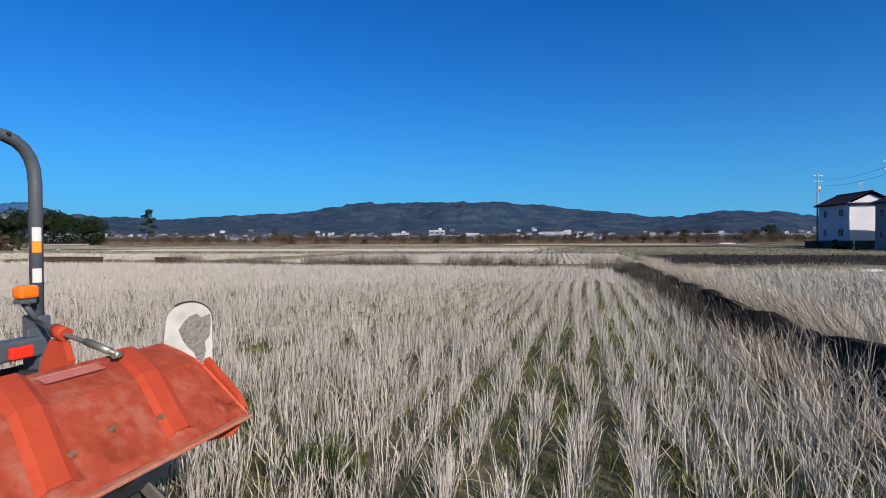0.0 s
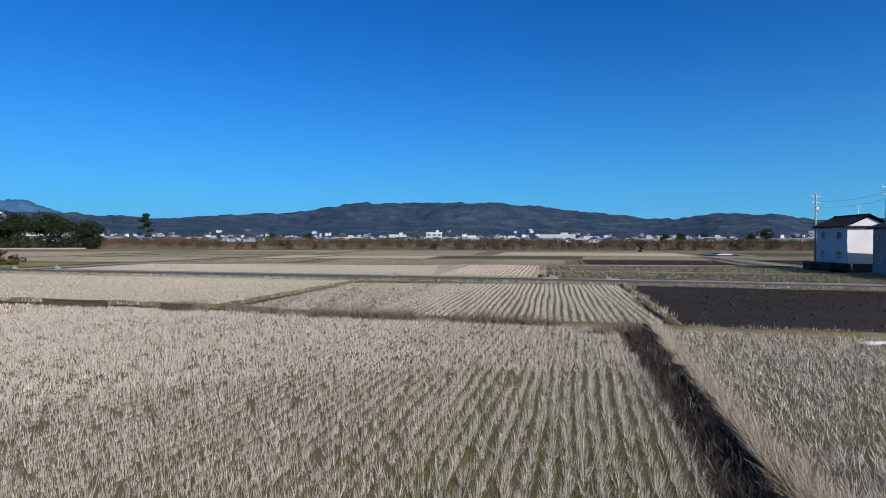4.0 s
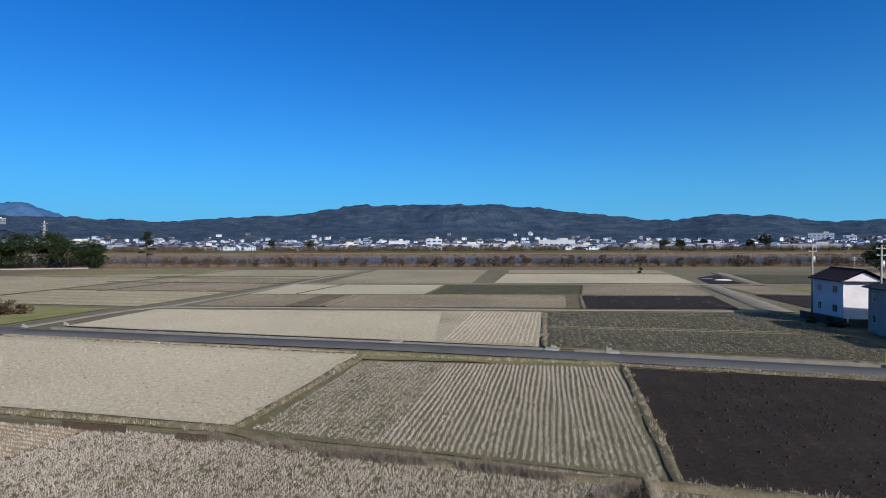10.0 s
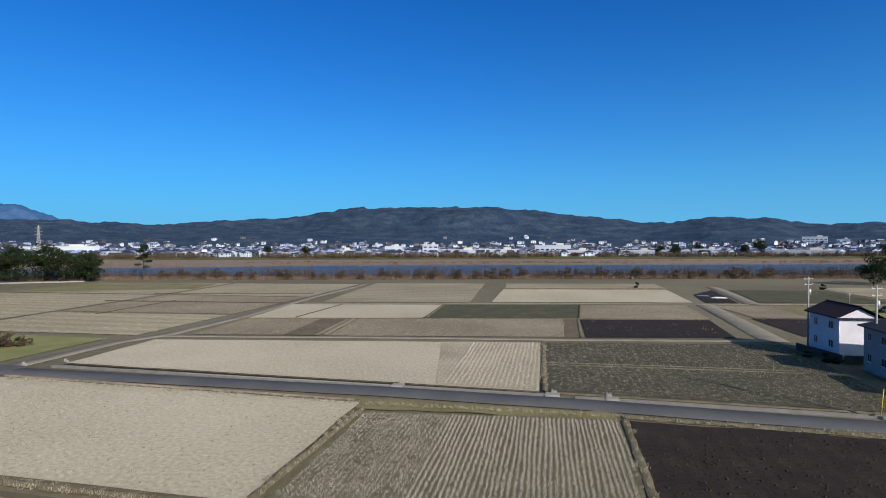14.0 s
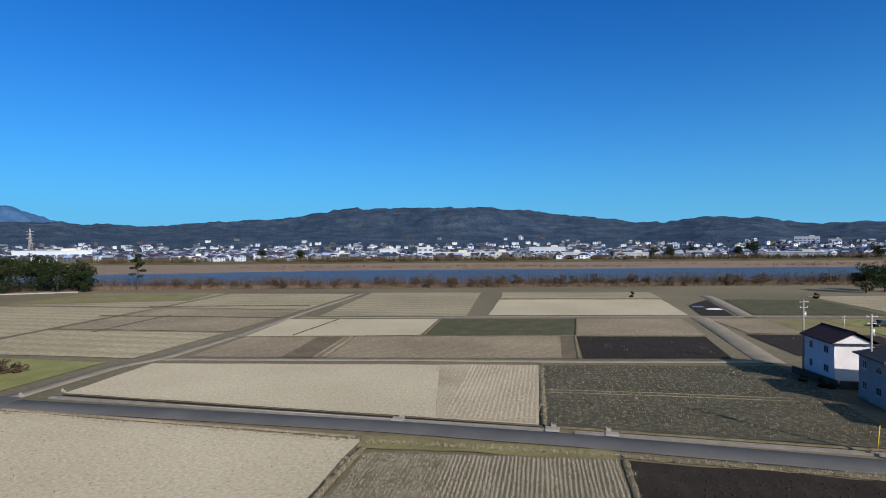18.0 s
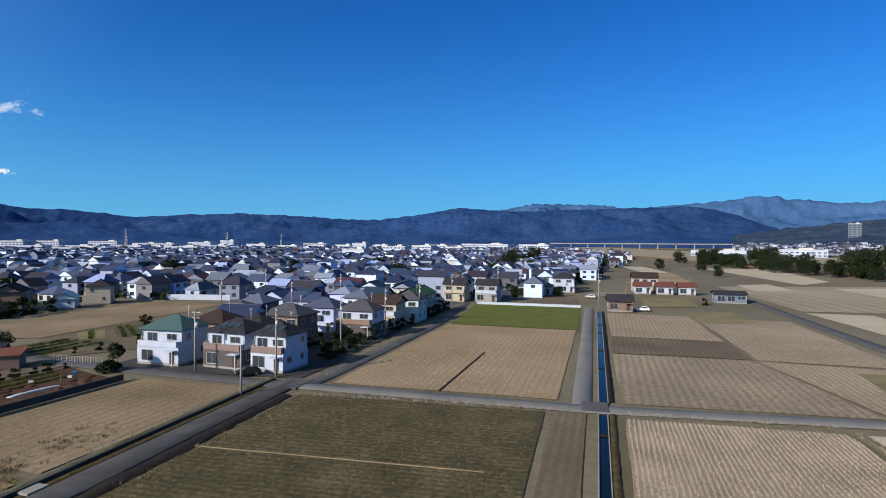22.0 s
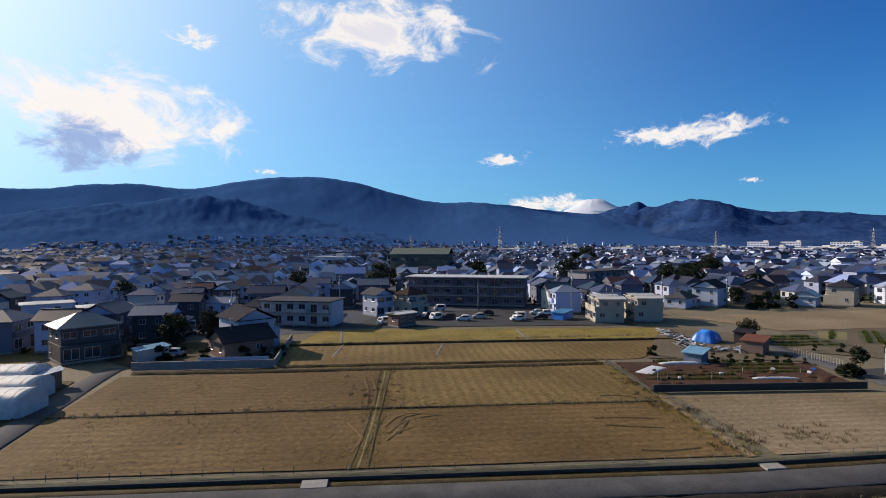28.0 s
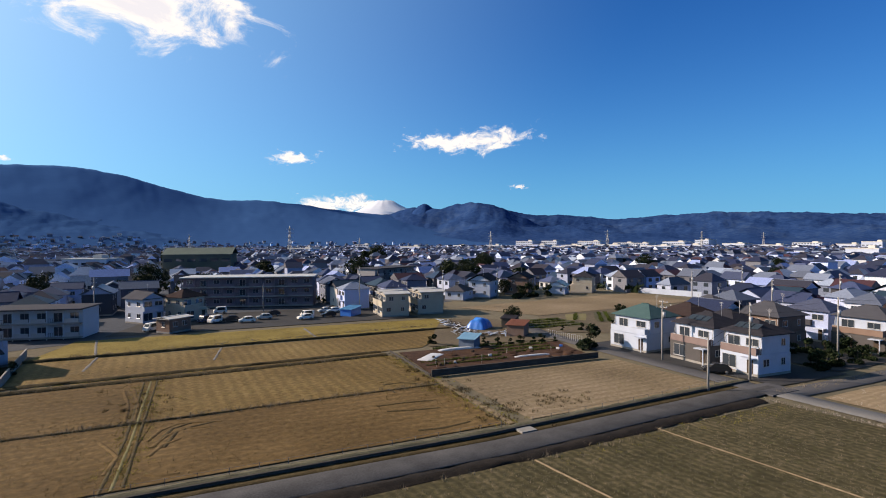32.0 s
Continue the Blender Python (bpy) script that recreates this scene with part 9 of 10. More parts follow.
for x, y in ((10.2, 56.0), (-6.0, 59.8), (-51.4, 71.6), (-55.6, 69.8), (15.6, 54.8), (-62.6, 56.2)):
    bm = bmesh.new()
    add_box(bm, (0.6, 0.4, 0.3), (0, 0, 0.15), bevel=0.03)
    add_box(bm, (0.12, 0.4, 0.5), (-0.2, 0, 0.25), bevel=0.02)
    ob = tagged(new("sluice_box", bpy.data.meshes.new("sluice_box")), "small pale concrete sluice box at a field corner", "sluice box", "sluice boxes")
    bm.to_mesh(ob.data)
    bm.free()
    ob.data.materials.append(CONCRETE)
    ob.matrix_basis = Matrix.Translation(pl(x, y)) @ Matrix.Rotation(radians(-14), 4, "Z")


# ---- poles, wires and pylons ----
POLE = noisy("concrete_pole", [(0.241, 0.235, 0.232), (0.306, 0.299, 0.295)], coarse=0.8, fine=10.0, bump=0.15)


def utility_pole(x, y, high, turn, kit=True):
    root = tagged(new("utility_pole"), "tapered grey concrete utility pole with cross-arms", "utility pole", "utility poles")
    bm = bmesh.new()
    add_tube(bm, [(0, 0, -0.1), (0, 0, high)], 0.15, 10, radii=[0.17, 0.10])
    part("pole", bm, POLE, root)
    if kit:
        for z, l in ((high - 0.4, 1.8), (high - 1.3, 1.5)):
            bm = bmesh.new()
            add_box(bm, (l, 0.09, 0.09), (0.15, 0.1, z), bevel=0.01)
            arm = part("cross_arm", bm, SASH, root, "grey steel cross-arm")
            for k in (-1, 0, 1):
                bm = bmesh.new()
                add_tube(bm, [(0.15 + k * l * 0.42, 0.1, z + 0.04), (0.15 + k * l * 0.42, 0.1, z + 0.22)], 0.05, 6)
                part("insulator", bm, WHITE_WALL, arm, "white insulator")
        bm = bmesh.new()
        add_tube(bm, [(0.3, 0.1, high - 2.9), (0.3, 0.1, high - 2.0)], 0.24, 12)
        part("transformer", bm, SASH, root, "grey transformer drum")
    root.matrix_basis = Matrix.Translation(pl(x, y)) @ Matrix.Rotation(radians(turn), 4, "Z")
    return root


POLES = ((-72.0, -27.0, 7.0, 20), (-81.0, -25.2, 11.0, 20), (-84.8, -38.4, 10.0, 70), (-100.4, -19.4, 10.6, 20), (-116.0, -13.0, 10.6, 20), (-134.0, -6.6, 10.6, 20), (-158.4, 43.4, 11.4, 70), (-166.0, 2.0, 10.6, 20), (-83.4, -114.2, 13.0, 60), (-69.0, -136.4, 8.0, 0), (1.8, -142.0, 10.5, 30), (-137.6, -115.8, 10.5, 20), (-30.6, -133.0, 12.0, 30), (52.1, 79.1, 11.7, 10), (50.3, 64.1, 11.6, 10), (-110.0, -112.0, 11.0, 30), (-6.0, -114.0, 10.5, 30), (-188.0, -60.0, 11.0, 30), (-206.0, 20.0, 11.0, 20), (-150.0, -60.0, 11.0, 30), (-160.0, -30.0, 11.0, 30), (-130.0, -36.0, 11.0, 30), (38.6, 46.6, 10.8, 10))
for x, y, h, t in POLES:
    utility_pole(x, y, h, t, h > 9)


def wire(a, b, za, zb, sag):
    bm = bmesh.new()
    p, q = pl(a[0], a[1], za), pl(b[0], b[1], zb)
    add_tube(bm, [p.lerp(q, t) - Vector((0, 0, sag * 4 * t * (1 - t))) for t in [k / 10 for k in range(11)]], 0.016, 4)
    ob = tagged(new("overhead_wire", bpy.data.meshes.new("overhead_wire")), "black overhead wire between poles", "wire", "overhead wires")
    bm.to_mesh(ob.data)
    bm.free()
    ob.data.materials.append(RUBBER)


for i, j in ((0, 1), (1, 2), (1, 3), (3, 4), (4, 5), (5, 7), (13, 14)):
    a, b = POLES[i], POLES[j]
    for dz in (0.4, 1.3):
        wire(a, b, min(a[2], 11) - dz, min(b[2], 11) - dz, 0.5)


def pylon(bearing, dist, high):
    """A red and white banded lattice transmission tower."""
    root = tagged(new("lattice_pylon"), "tall pale steel lattice transmission tower", "pylon", "pylons")
    bm = bmesh.new()
    lv = [0, 0.22, 0.42, 0.6, 0.74, 0.86, 1.0]
    half = [0.085, 0.06, 0.042, 0.03, 0.022, 0.018, 0.006]
    cor = [[Vector((sx * h * high, sy * h * high, t * high)) for sx, sy in ((-1, -1), (1, -1), (1, 1), (-1, 1))] for t, h in zip(lv, half)]
    for a, b in zip(cor, cor[1:]):
        for k in range(4):
            add_tube(bm, [a[k], b[k]], 0.16, 4)
            add_tube(bm, [a[k], b[(k + 1) % 4]], 0.10, 4)
            add_tube(bm, [b[k], a[(k + 1) % 4]], 0.10, 4)
            add_tube(bm, [b[k], b[(k + 1) % 4]], 0.10, 4)
    part("mast", bm, PALE_ROOF, root)
    for t in (0.66, 0.78, 0.9):
        bm = bmesh.new()
        for s in (-1, 1):
            add_tube(bm, [(0, 0, t * high + 0.8), (s * high * 0.13, 0, t * high)], 0.12, 4)
            add_tube(bm, [(0, 0, t * high - 0.6), (s * high * 0.13, 0, t * high)], 0.12, 4)
        part("cross_arm", bm, PALE_ROOF, root)
    a = radians(bearing)
    root.matrix_basis = Matrix.Translation((-math.sin(a) * dist, math.cos(a) * dist, 0)) @ Matrix.Rotation(a + 0.5, 4, "Z")


for b, dist, h in ((151.3, 640, 37), (131.0, 900, 34), (119.4, 1000, 37), (110.9, 1050, 34), (105.9, 1300, 34), (144.5, 1000, 26), (160.5, 900, 30), (36.3, 1100, 44)):
    pylon(b, dist, h)

# ---- vehicles ----
TYRE = RUBBER
CAR_GLASS = glassy("car_glass", (0.02, 0.025, 0.03), 0.05)
LIGHT_LENS = glassy("headlight_lens", (0.7, 0.72, 0.75), 0.1)


def car(paint, label, length=3.9, high=1.5, van=False):
    root = tagged(new("car"), label, "car", "parked cars")
    w = 1.62
    hl = length / 2
    bm = bmesh.new()
    if van:
        prof = [(-hl, 0.3), (-hl, 0.95), (-hl + 0.35, 1.05), (-hl + 0.75, high - 0.05), (-hl + 1.1, high), (hl - 0.1, high), (hl, high - 0.3), (hl, 0.3)]
    else:
        prof = [(-hl, 0.32), (-hl, 0.68), (-hl + 0.2, 0.82), (-hl + 0.95, 0.93), (-hl + 1.55, high - 0.04), (-hl + 2.0, high), (hl - 0.75, high - 0.03), (hl - 0.15, 0.95), (hl, 0.75), (hl, 0.32)]
    add_prism(bm, prof, w, Matrix.Identity(4))
    bmesh.ops.bevel(bm, geom=bm.edges[:], offset=0.06, segments=2, affect="EDGES")
    part("body", bm, paint, root)
    a, b = (-hl + 0.62, hl - 0.35) if van else (-hl + 1.2, hl - 0.5)
    for s in (-1, 1):
        bm = bmesh.new()
        v = [bm.verts.new(p) for p in ((a + 0.1, s * (w / 2 + 0.005), 0.98), (b, s * (w / 2 + 0.005), 0.98), (b - 0.3, s * (w / 2 + 0.005), high - 0.12), (a + 0.5, s * (w / 2 + 0.005), high - 0.12))]
        bm.faces.new(v if s < 0 else v[::-1])
        part("side_window", bm, CAR_GLASS, root)
    for x0, x1, z0, z1 in (((-hl + 0.40), (-hl + 0.72), 1.1, high - 0.16) if van else ((-hl + 1.0), (-hl + 1.5), 0.98, high - 0.12), ((hl + 0.004), (hl + 0.004), 0.98, high - 0.4) if van else ((hl - 0.16), (hl - 0.62), 1.0, high - 0.1)):
        bm = bmesh.new()
        off = -0.03 if x0 < 0 else 0.03
        v = [bm.verts.new(p) for p in ((x0 + off, -w / 2 + 0.12, z0), (x0 + off, w / 2 - 0.12, z0), (x1 + off, w / 2 - 0.2, z1), (x1 + off, -w / 2 + 0.2, z1))]
        bm.faces.new(v if x0 > 0 else v[::-1])
        part("windscreen", bm, CAR_GLASS, root)
    for x in (-hl + 0.7, hl - 0.7):
        for s in (-1, 1):
            bm = bmesh.new()
            bmesh.ops.create_cone(bm, cap_ends=True, segments=18, radius1=0.3, radius2=0.3, depth=0.2, matrix=Matrix.Translation((x, s * (w / 2 - 0.08), 0.3)) @ Matrix.Rotation(math.pi / 2, 4, "X"))
            t = part("wheel", bm, TYRE, root, "black tyre")
            bm = bmesh.new()
            bmesh.ops.create_cone(bm, cap_ends=True, segments=14, radius1=0.18, radius2=0.16, depth=0.03, matrix=Matrix.Translation((x, s * (w / 2 + 0.025), 0.3)) @ Matrix.Rotation(math.pi / 2, 4, "X"))
            part("rim", bm, STEEL, t, "silver rim")
    for s in (-1, 1):
        bm = bmesh.new()
        add_box(bm, (0.06, 0.3, 0.14), (-hl - 0.005, s * (w / 2 - 0.25), 0.72), bevel=0.02)
        part("headlight", bm, LIGHT_LENS, root, "clear headlight")
        bm = bmesh.new()
        add_box(bm, (0.06, 0.2, 0.2), (hl + 0.005, s * (w / 2 - 0.2), 0.8), bevel=0.02)
        part("tail_light", bm, RED_LENS, root, "red tail light")
    return root


def car_paint(name, c):
    return noisy(name, [c, tuple(min(1, v * 1.08) for v in c)], coarse=1, fine=12, bump=0, rough=0.25, spec=0.6)


CAR_WHITE, CAR_DARK, CAR_SILVER, CAR_BLUE = car_paint("white_car_paint", (0.72, 0.72, 0.72)), car_paint("black_car_paint", (0.02, 0.02, 0.024)), car_paint("silver_car_paint", (0.42, 0.44, 0.46)), car_paint("navy_car_paint", (0.03, 0.05, 0.11))
white_car, dark_car, silver_car, blue_car = car(CAR_WHITE, "white compact car in a car park"), car(CAR_DARK, "black compact car parked"), car(CAR_SILVER, "silver compact car parked"), car(CAR_BLUE, "navy compact car parked")
white_van = car(CAR_WHITE, "small white van parked", 3.4, 1.85, True)
blue_truck = car(CAR_BLUE, "small dark box van parked", 3.4, 1.8, True)


def park(tpl, x, y, deg, first=set()):
    m = Matrix.Translation(pl(x, y, 0.05)) @ Matrix.Rotation(radians(deg), 4, "Z")
    if tpl.name in first:
        copy_thing(tpl, m)
    else:
        first.add(tpl.name)
        tpl.matrix_basis = m


for tpl, x, y, deg in ((white_car, -57.4, -120.6, 160), (silver_car, -62.4, -122.4, 160), (white_car, -69.0, -115.4, 170), (white_van, -71.0, -118.0, 165), (dark_car, -75.2, -115.4, 165), (silver_car, -79.0, -123.0, 165), (dark_car, -81.4, -125.0, 165), (white_car, -80.4, -121.4, 165), (blue_truck, -50.8, -127.4, 200), (white_van, -52.0, -125.0, 200), (white_van, -59.4, -140.4, 165), (white_van, -38.4, -123.0, 210), (dark_car, -66.6, -126.6, 160), (dark_car, -55.4, -124.6, 160), (dark_car, -82.0, -29.6, 120), (dark_car, -171.0, -4.0, 20), (white_car, -155.6, 55.0, 80), (silver_car, -190.0, 50.0, 60),
                        (dark_car, 96.0, 119.0, 10), (silver_car, 99.0, 119.4, 10), (dark_car, 102.0, 119.8, 10), (blue_car, 105.0, 120.4, 10), (dark_car, 108.0, 121.0, 10), (silver_car, 3.6, -103.0, 160), (dark_car, 22.0, -99.0, 160)):
    park(tpl, x, y, deg)
CLEAN_LOT = noisy("car_park_asphalt", [(0.0319, 0.0331, 0.0382), (0.0435, 0.0448, 0.0504), (0.0579, 0.0594, 0.0644)], coarse=0.15, fine=9.0, bump=0.15, rough=0.85)
sheet("car_park", [(-29.6, -121.6), (-90.0, -99.6), (-97.0, -128.0), (-46.0, -144.0)], 0.04, CLEAN_LOT, "dark asphalt car park before an apartment block", "car park")
sheet("house_lot", [(-80.4, -21.6), (-93.6, -17.0), (-100.0, -50.0), (-86.6, -54.0)], 0.03, CLEAN_LOT, "dark paved ground round houses", "paving")
# paving kept extra dark to deepen the house shadows on it
sheet("house_lot", [(-94.2, -18.0), (-160.0, 1.6), (-164.0, -16.0), (-100.6, -39.0)], 0.025, CLEAN_LOT, "dark paved ground round houses", "paving")
sheet("town_ground", [(-112.0, -16.0), (-181.0, 6.0), (-900.0, 160.0), (-900.0, -300.0)], -0.04, TOWN, "grey streets and yards of a town", "ground")
sheet("town_ground", [(-181.0, 6.0), (-188.0, 36.0), (-900.0, 330.0), (-900.0, 160.0)], -0.045, TOWN, "grey streets and yards of a town", "ground")
sheet("town_ground", [(60.0, -118.0), (-120.0, -118.0), (-500.0, -900.0), (300.0, -900.0)], -0.05, TOWN, "grey streets and yards of a town", "ground")

# ---- vegetable plot, sheds and heaps ----
RED_SOIL = noisy("red_brown_soil", [(0.0282, 0.0162, 0.0109), (0.0604, 0.0323, 0.0211), (0.0965, 0.0566, 0.0379)], coarse=0.5, fine=5.0, bump=0.9, rows=(-72, 0.9, 0.4, (0.0362, 0.0202, 0.0152)))
sheet("vegetable_plot", [(-54.0, -56.4), (-79.4, -47.0), (-87.0, -58.4), (-60.2, -71.0)], 0.10, RED_SOIL, "red-brown dug soil of a vegetable plot", "soil", wobble=0.06)
sheet("vegetable_plot", [(-92.0, -70.0), (-108.0, -64.0), (-112.0, -76.0), (-96.0, -82.0)], 0.02, DARKGREEN, "dark green vegetable rows", "soil")
sheet("garden_plot", [(-93.5, -66.0), (-104.0, -53.0), (-140.0, -73.6), (-111.0, -80.6)], 0.012, DARKBROWN, "brown dug garden ground behind houses", "soil")
sheet("vegetable_plot", [(-112.6, -65.6), (-116.4, -61.6), (-131.0, -70.4), (-125.6, -74.4)], 0.035, DARKGREEN, "dark green vegetable rows", "soil")
sheet("vegetable_plot", [(-110.0, -72.0), (-112.6, -68.4), (-122.6, -74.6), (-118.0, -77.6)], 0.035, DULLGRASS, "pale green vegetable rows", "soil")
sheet("yard", [(-67.0, -71.2), (-88.0, -59.6), (-100.0, -84.0), (-91.6, -93.6)], 0.03, DARKBROWN, "brown earth yard beside sheds and scrap", "ground")
TARP_BLUE = noisy("blue_tarpaulin", [(0.0127, 0.11, 0.46), (0.0212, 0.162, 0.584), (0.0338, 0.204, 0.638)], coarse=1.2, fine=7.0, bump=0.6, rough=0.4, spec=0.5)
BLUE_GREY = noisy("blue_grey_sheet", [(0.0804, 0.13, 0.219), (0.129, 0.178, 0.278)], coarse=1.5, fine=9.0, bump=0.5, rough=0.45)
SHEET_WHITE = noisy("white_plastic_sheet", [(0.464, 0.476, 0.514), (0.574, 0.586, 0.629)], coarse=1.5, fine=9.0, bump=0.6, rough=0.4, spec=0.5)


def draped(name, x, y, w, d, h, material, label, category, deg, seed):
    """A heap under a sheet that hangs in folds."""
    nx, ny = 22, 16
    verts = []
    for j in range(ny + 1):
        for i in range(nx + 1):
            u_, v_ = 2 * i / nx - 1, 2 * j / ny - 1
            dome = max(0.0, 1 - abs(u_) ** 2.6) ** 0.5 * max(0.0, 1 - abs(v_) ** 2.6) ** 0.5
            z = h * dome * (1 + 0.22 * noise.noise((u_ * 2 + seed, v_ * 2, 1))) + 0.07 * noise.noise((u_ * 8, v_ * 8, seed))
            verts.append((u_ * w / 2 * (1 + 0.06 * noise.noise((v_ * 3, seed, 0))), v_ * d / 2 * (1 + 0.08 * noise.noise((u_ * 3, seed, 5))), max(0.02, z)))
    faces = [(j * (nx + 1) + i, j * (nx + 1) + i + 1, (j + 1) * (nx + 1) + i + 1, (j + 1) * (nx + 1) + i) for j in range(ny) for i in range(nx)]
    ob = new(name, mesh_of(name, verts, faces, [material], smooth=True))
    ob.matrix_basis = Matrix.Translation(pl(x, y, 0.05)) @ Matrix.Rotation(radians(deg), 4, "Z")
    return tagged(ob, label, category)


draped("tarpaulin", -88.0, -78.4, 5.6, 4.4, 2.3, TARP_BLUE, "bright blue tarpaulin over a heap", "tarpaulin", 20, 3)
draped("plastic_row_cover", -61.4, -64.4, 6.6, 2.6, 0.22, SHEET_WHITE, "white plastic sheet over a vegetable bed", "plastic sheet", 24, 8)
draped("plastic_row_cover", -69.0, -65.6, 8.4, 1.1, 0.4, SHEET_WHITE, "long white plastic row cover", "plastic sheet", 158, 9)
draped("plastic_row_cover", -73.2, -53.8, 7.2, 0.7, 0.3, SHEET_WHITE, "long white plastic row cover", "plastic sheet", 157, 10)
draped("plastic_scrap", 15.6, 20.6, 1.3, 0.5, 0.1, SHEET_WHITE, "torn white plastic sheet on a field edge", "plastic sheet", 10, 11)
draped("plastic_scrap", 17.6, 20.4, 1.6, 0.6, 0.12, SHEET_WHITE, "torn white plastic sheet on a field edge", "plastic sheet", 30, 12)
draped("greenhouse_sheet", 74.6, 150.0, 4.6, 2.0, 0.35, SHEET_WHITE, "low white plastic tunnel on a field", "plastic sheet", -10, 13)
draped("blue_sheet", 73.0, 156.0, 3.4, 2.4, 0.2, BLUE_GREY, "blue plastic sheet on a field", "plastic sheet", -10, 14)


def shed(x, y, w, d, h, wall, roofing, label, deg, lean=0.4):
    root = tagged(new("shed"), label, "shed")
    bm = bmesh.new()
    add_prism(bm, [(-w / 2, 0), (w / 2, 0), (w / 2, h - lean), (-w / 2, h)], d, Matrix.Identity(4))
    part("wall", bm, wall, root)
    bm = bmesh.new()
    add_prism(bm, [(-w / 2 - 0.3, h + 0.06), (w / 2 + 0.3, h - lean - 0.1), (w / 2 + 0.3, h - lean), (-w / 2 - 0.3, h + 0.16)], d + 0.6, Matrix.Identity(4))
    roof = part("roof", bm, roofing, root)
    for k in range(int(d / 0.5)):
        bm = bmesh.new()
        add_prism(bm, [(-w / 2 - 0.3, h + 0.16), (w / 2 + 0.3, h - lean), (w / 2 + 0.3, h - lean + 0.03), (-w / 2 - 0.3, h + 0.19)], 0.06, Matrix.Translation((0, -d / 2 + 0.25 + k * 0.5, 0)))
        part("seam", bm, roofing, roof)
    bm = bmesh.new()
    add_box(bm, (0.9, 0.06, 1.8), (0, -d / 2 - 0.02, 0.95), bevel=0.01)
    part("door", bm, WOOD_DARK, root)
    root.matrix_basis = Matrix.Translation(pl(x, y)) @ Matrix.Rotation(radians(deg), 4, "Z")


BLUE_ROOF = noisy("pale_blue_metal_roof", [(0.136, 0.288, 0.443), (0.186, 0.356, 0.514)], coarse=0.6, fine=7, bump=0.2, rough=0.45)
shed(-71.8, -66.0, 3.4, 3.0, 2.2, noisy("blue_grey_sheeting", [(0.0804, 0.113, 0.169), (0.161, 0.202, 0.27)], coarse=1, fine=8), BLUE_ROOF, "small garden shed with a pale blue metal roof", 24)
shed(-87.0, -67.6, 4.4, 3.6, 2.8, BROWN_WALL, noisy("rusty_iron_roof", [(0.129, 0.0485, 0.0337), (0.185, 0.0809, 0.0591)], coarse=0.8, fine=8, bump=0.3), "brown timber shed with a rusty roof", 24)
shed(-93.8, -75.0, 4.0, 3.0, 2.6, DARKWALL, DARK_ROOF, "dark open shed beside a yard", 24)
shed(-80.6, -120.0 + 6, 5.0, 3.4, 2.3, TARP_BLUE, noisy("blue_sheet_roof", [(0.0403, 0.162, 0.354), (0.0676, 0.23, 0.443)], coarse=1, fine=8), "low shed wrapped in blue sheeting", 24)
shed(6.6, -102.0, 5.0, 3.6, 2.3, SASH, BLUE_ROOF, "carport with a pale blue roof", 20, 0.2)
shed(16.9, -87.9, 2.4, 2.6, 2.5, BROWN_WALL, BLUE_WALL, "small brown and blue tool shed", 20)
# the rubbish heap of planks and boards
hr = random.Random(77)
for k in range(110):
    bm = bmesh.new()
    l = hr.uniform(1.0, 3.2)
    add_box(bm, (l, hr.uniform(0.12, 0.5), hr.uniform(0.04, 0.12)), bevel=0.01)
    name, m, lab = hr.choice((("plank", WOOD_DARK, "weathered plank in a scrap heap"), ("plank", PALE_ROOF, "pale board in a scrap heap"), ("plank", WHITE_WALL, "white board in a scrap heap"), ("sheet_metal", SASH, "grey sheet metal in a scrap heap")))
    ob = part(name, bm, m, None)
    tagged(ob, lab, "scrap", "scrap heap")
    t = hr.random()
    px, py = (-80.6 - 8.6 * t, -75.0 - 15.0 * t) if k < 66 else (-78.6 - 6.4 * t, -74.6 + 6.0 * t)
    ob.matrix_basis = Matrix.Translation(pl(px + hr.uniform(-1.7, 1.7), py + hr.uniform(-1.8, 1.8), hr.uniform(0.1, 0.9))) @ Euler((hr.uniform(-0.3, 0.3), hr.uniform(-0.35, 0.35), hr.uniform(0, 6.28))).to_matrix().to_4x4()
# stakes, crates and heaps of the plot
for k in range(34):
    t, u_ = hr.random(), hr.random()
    x, y = -56 - 24 * t - 5 * u_, -58 + 9 * t - 9 * u_
    kind_ = hr.choice(("stake", "crate", "earth_mound", "earth_mound"))
    bm = bmesh.new()
    if kind_ == "stake":
        add_tube(bm, [(0, 0, 0), (hr.uniform(-0.1, 0.1), hr.uniform(-0.1, 0.1), hr.uniform(0.9, 1.5))], 0.025, 6)
        m, lab = PALE_ROOF, "thin pale garden stake in dug soil"
    elif kind_ == "crate":
        add_box(bm, (0.6, 0.4, 0.32), (0, 0, 0.16), bevel=0.02)
        add_box(bm, (0.52, 0.32, 0.02), (0, 0, 0.325))
        m, lab = hr.choice((TARP_BLUE, SHEET_WHITE, WOOD_DARK)), "plastic crate on a vegetable plot"
    else:
        bmesh.ops.create_icosphere(bm, subdivisions=2, radius=hr.uniform(0.4, 0.9))
        for v_ in bm.verts:
            v_.co = Vector((v_.co.x * 1.5, v_.co.y, max(-0.02, v_.co.z * 0.35 * (1 + 0.5 * noise.noise(v_.co * 3)))))
        m, lab = RED_SOIL, "small heap of dug brown soil"
    ob = part(kind_, bm, m, None)
    tagged(ob, lab, kind_.replace("_", " "), "things in the vegetable plot")
    ob.matrix_basis = Matrix.Translation(pl(x, y, 0.12)) @ Matrix.Rotation(hr.uniform(0, 6.28), 4, "Z")
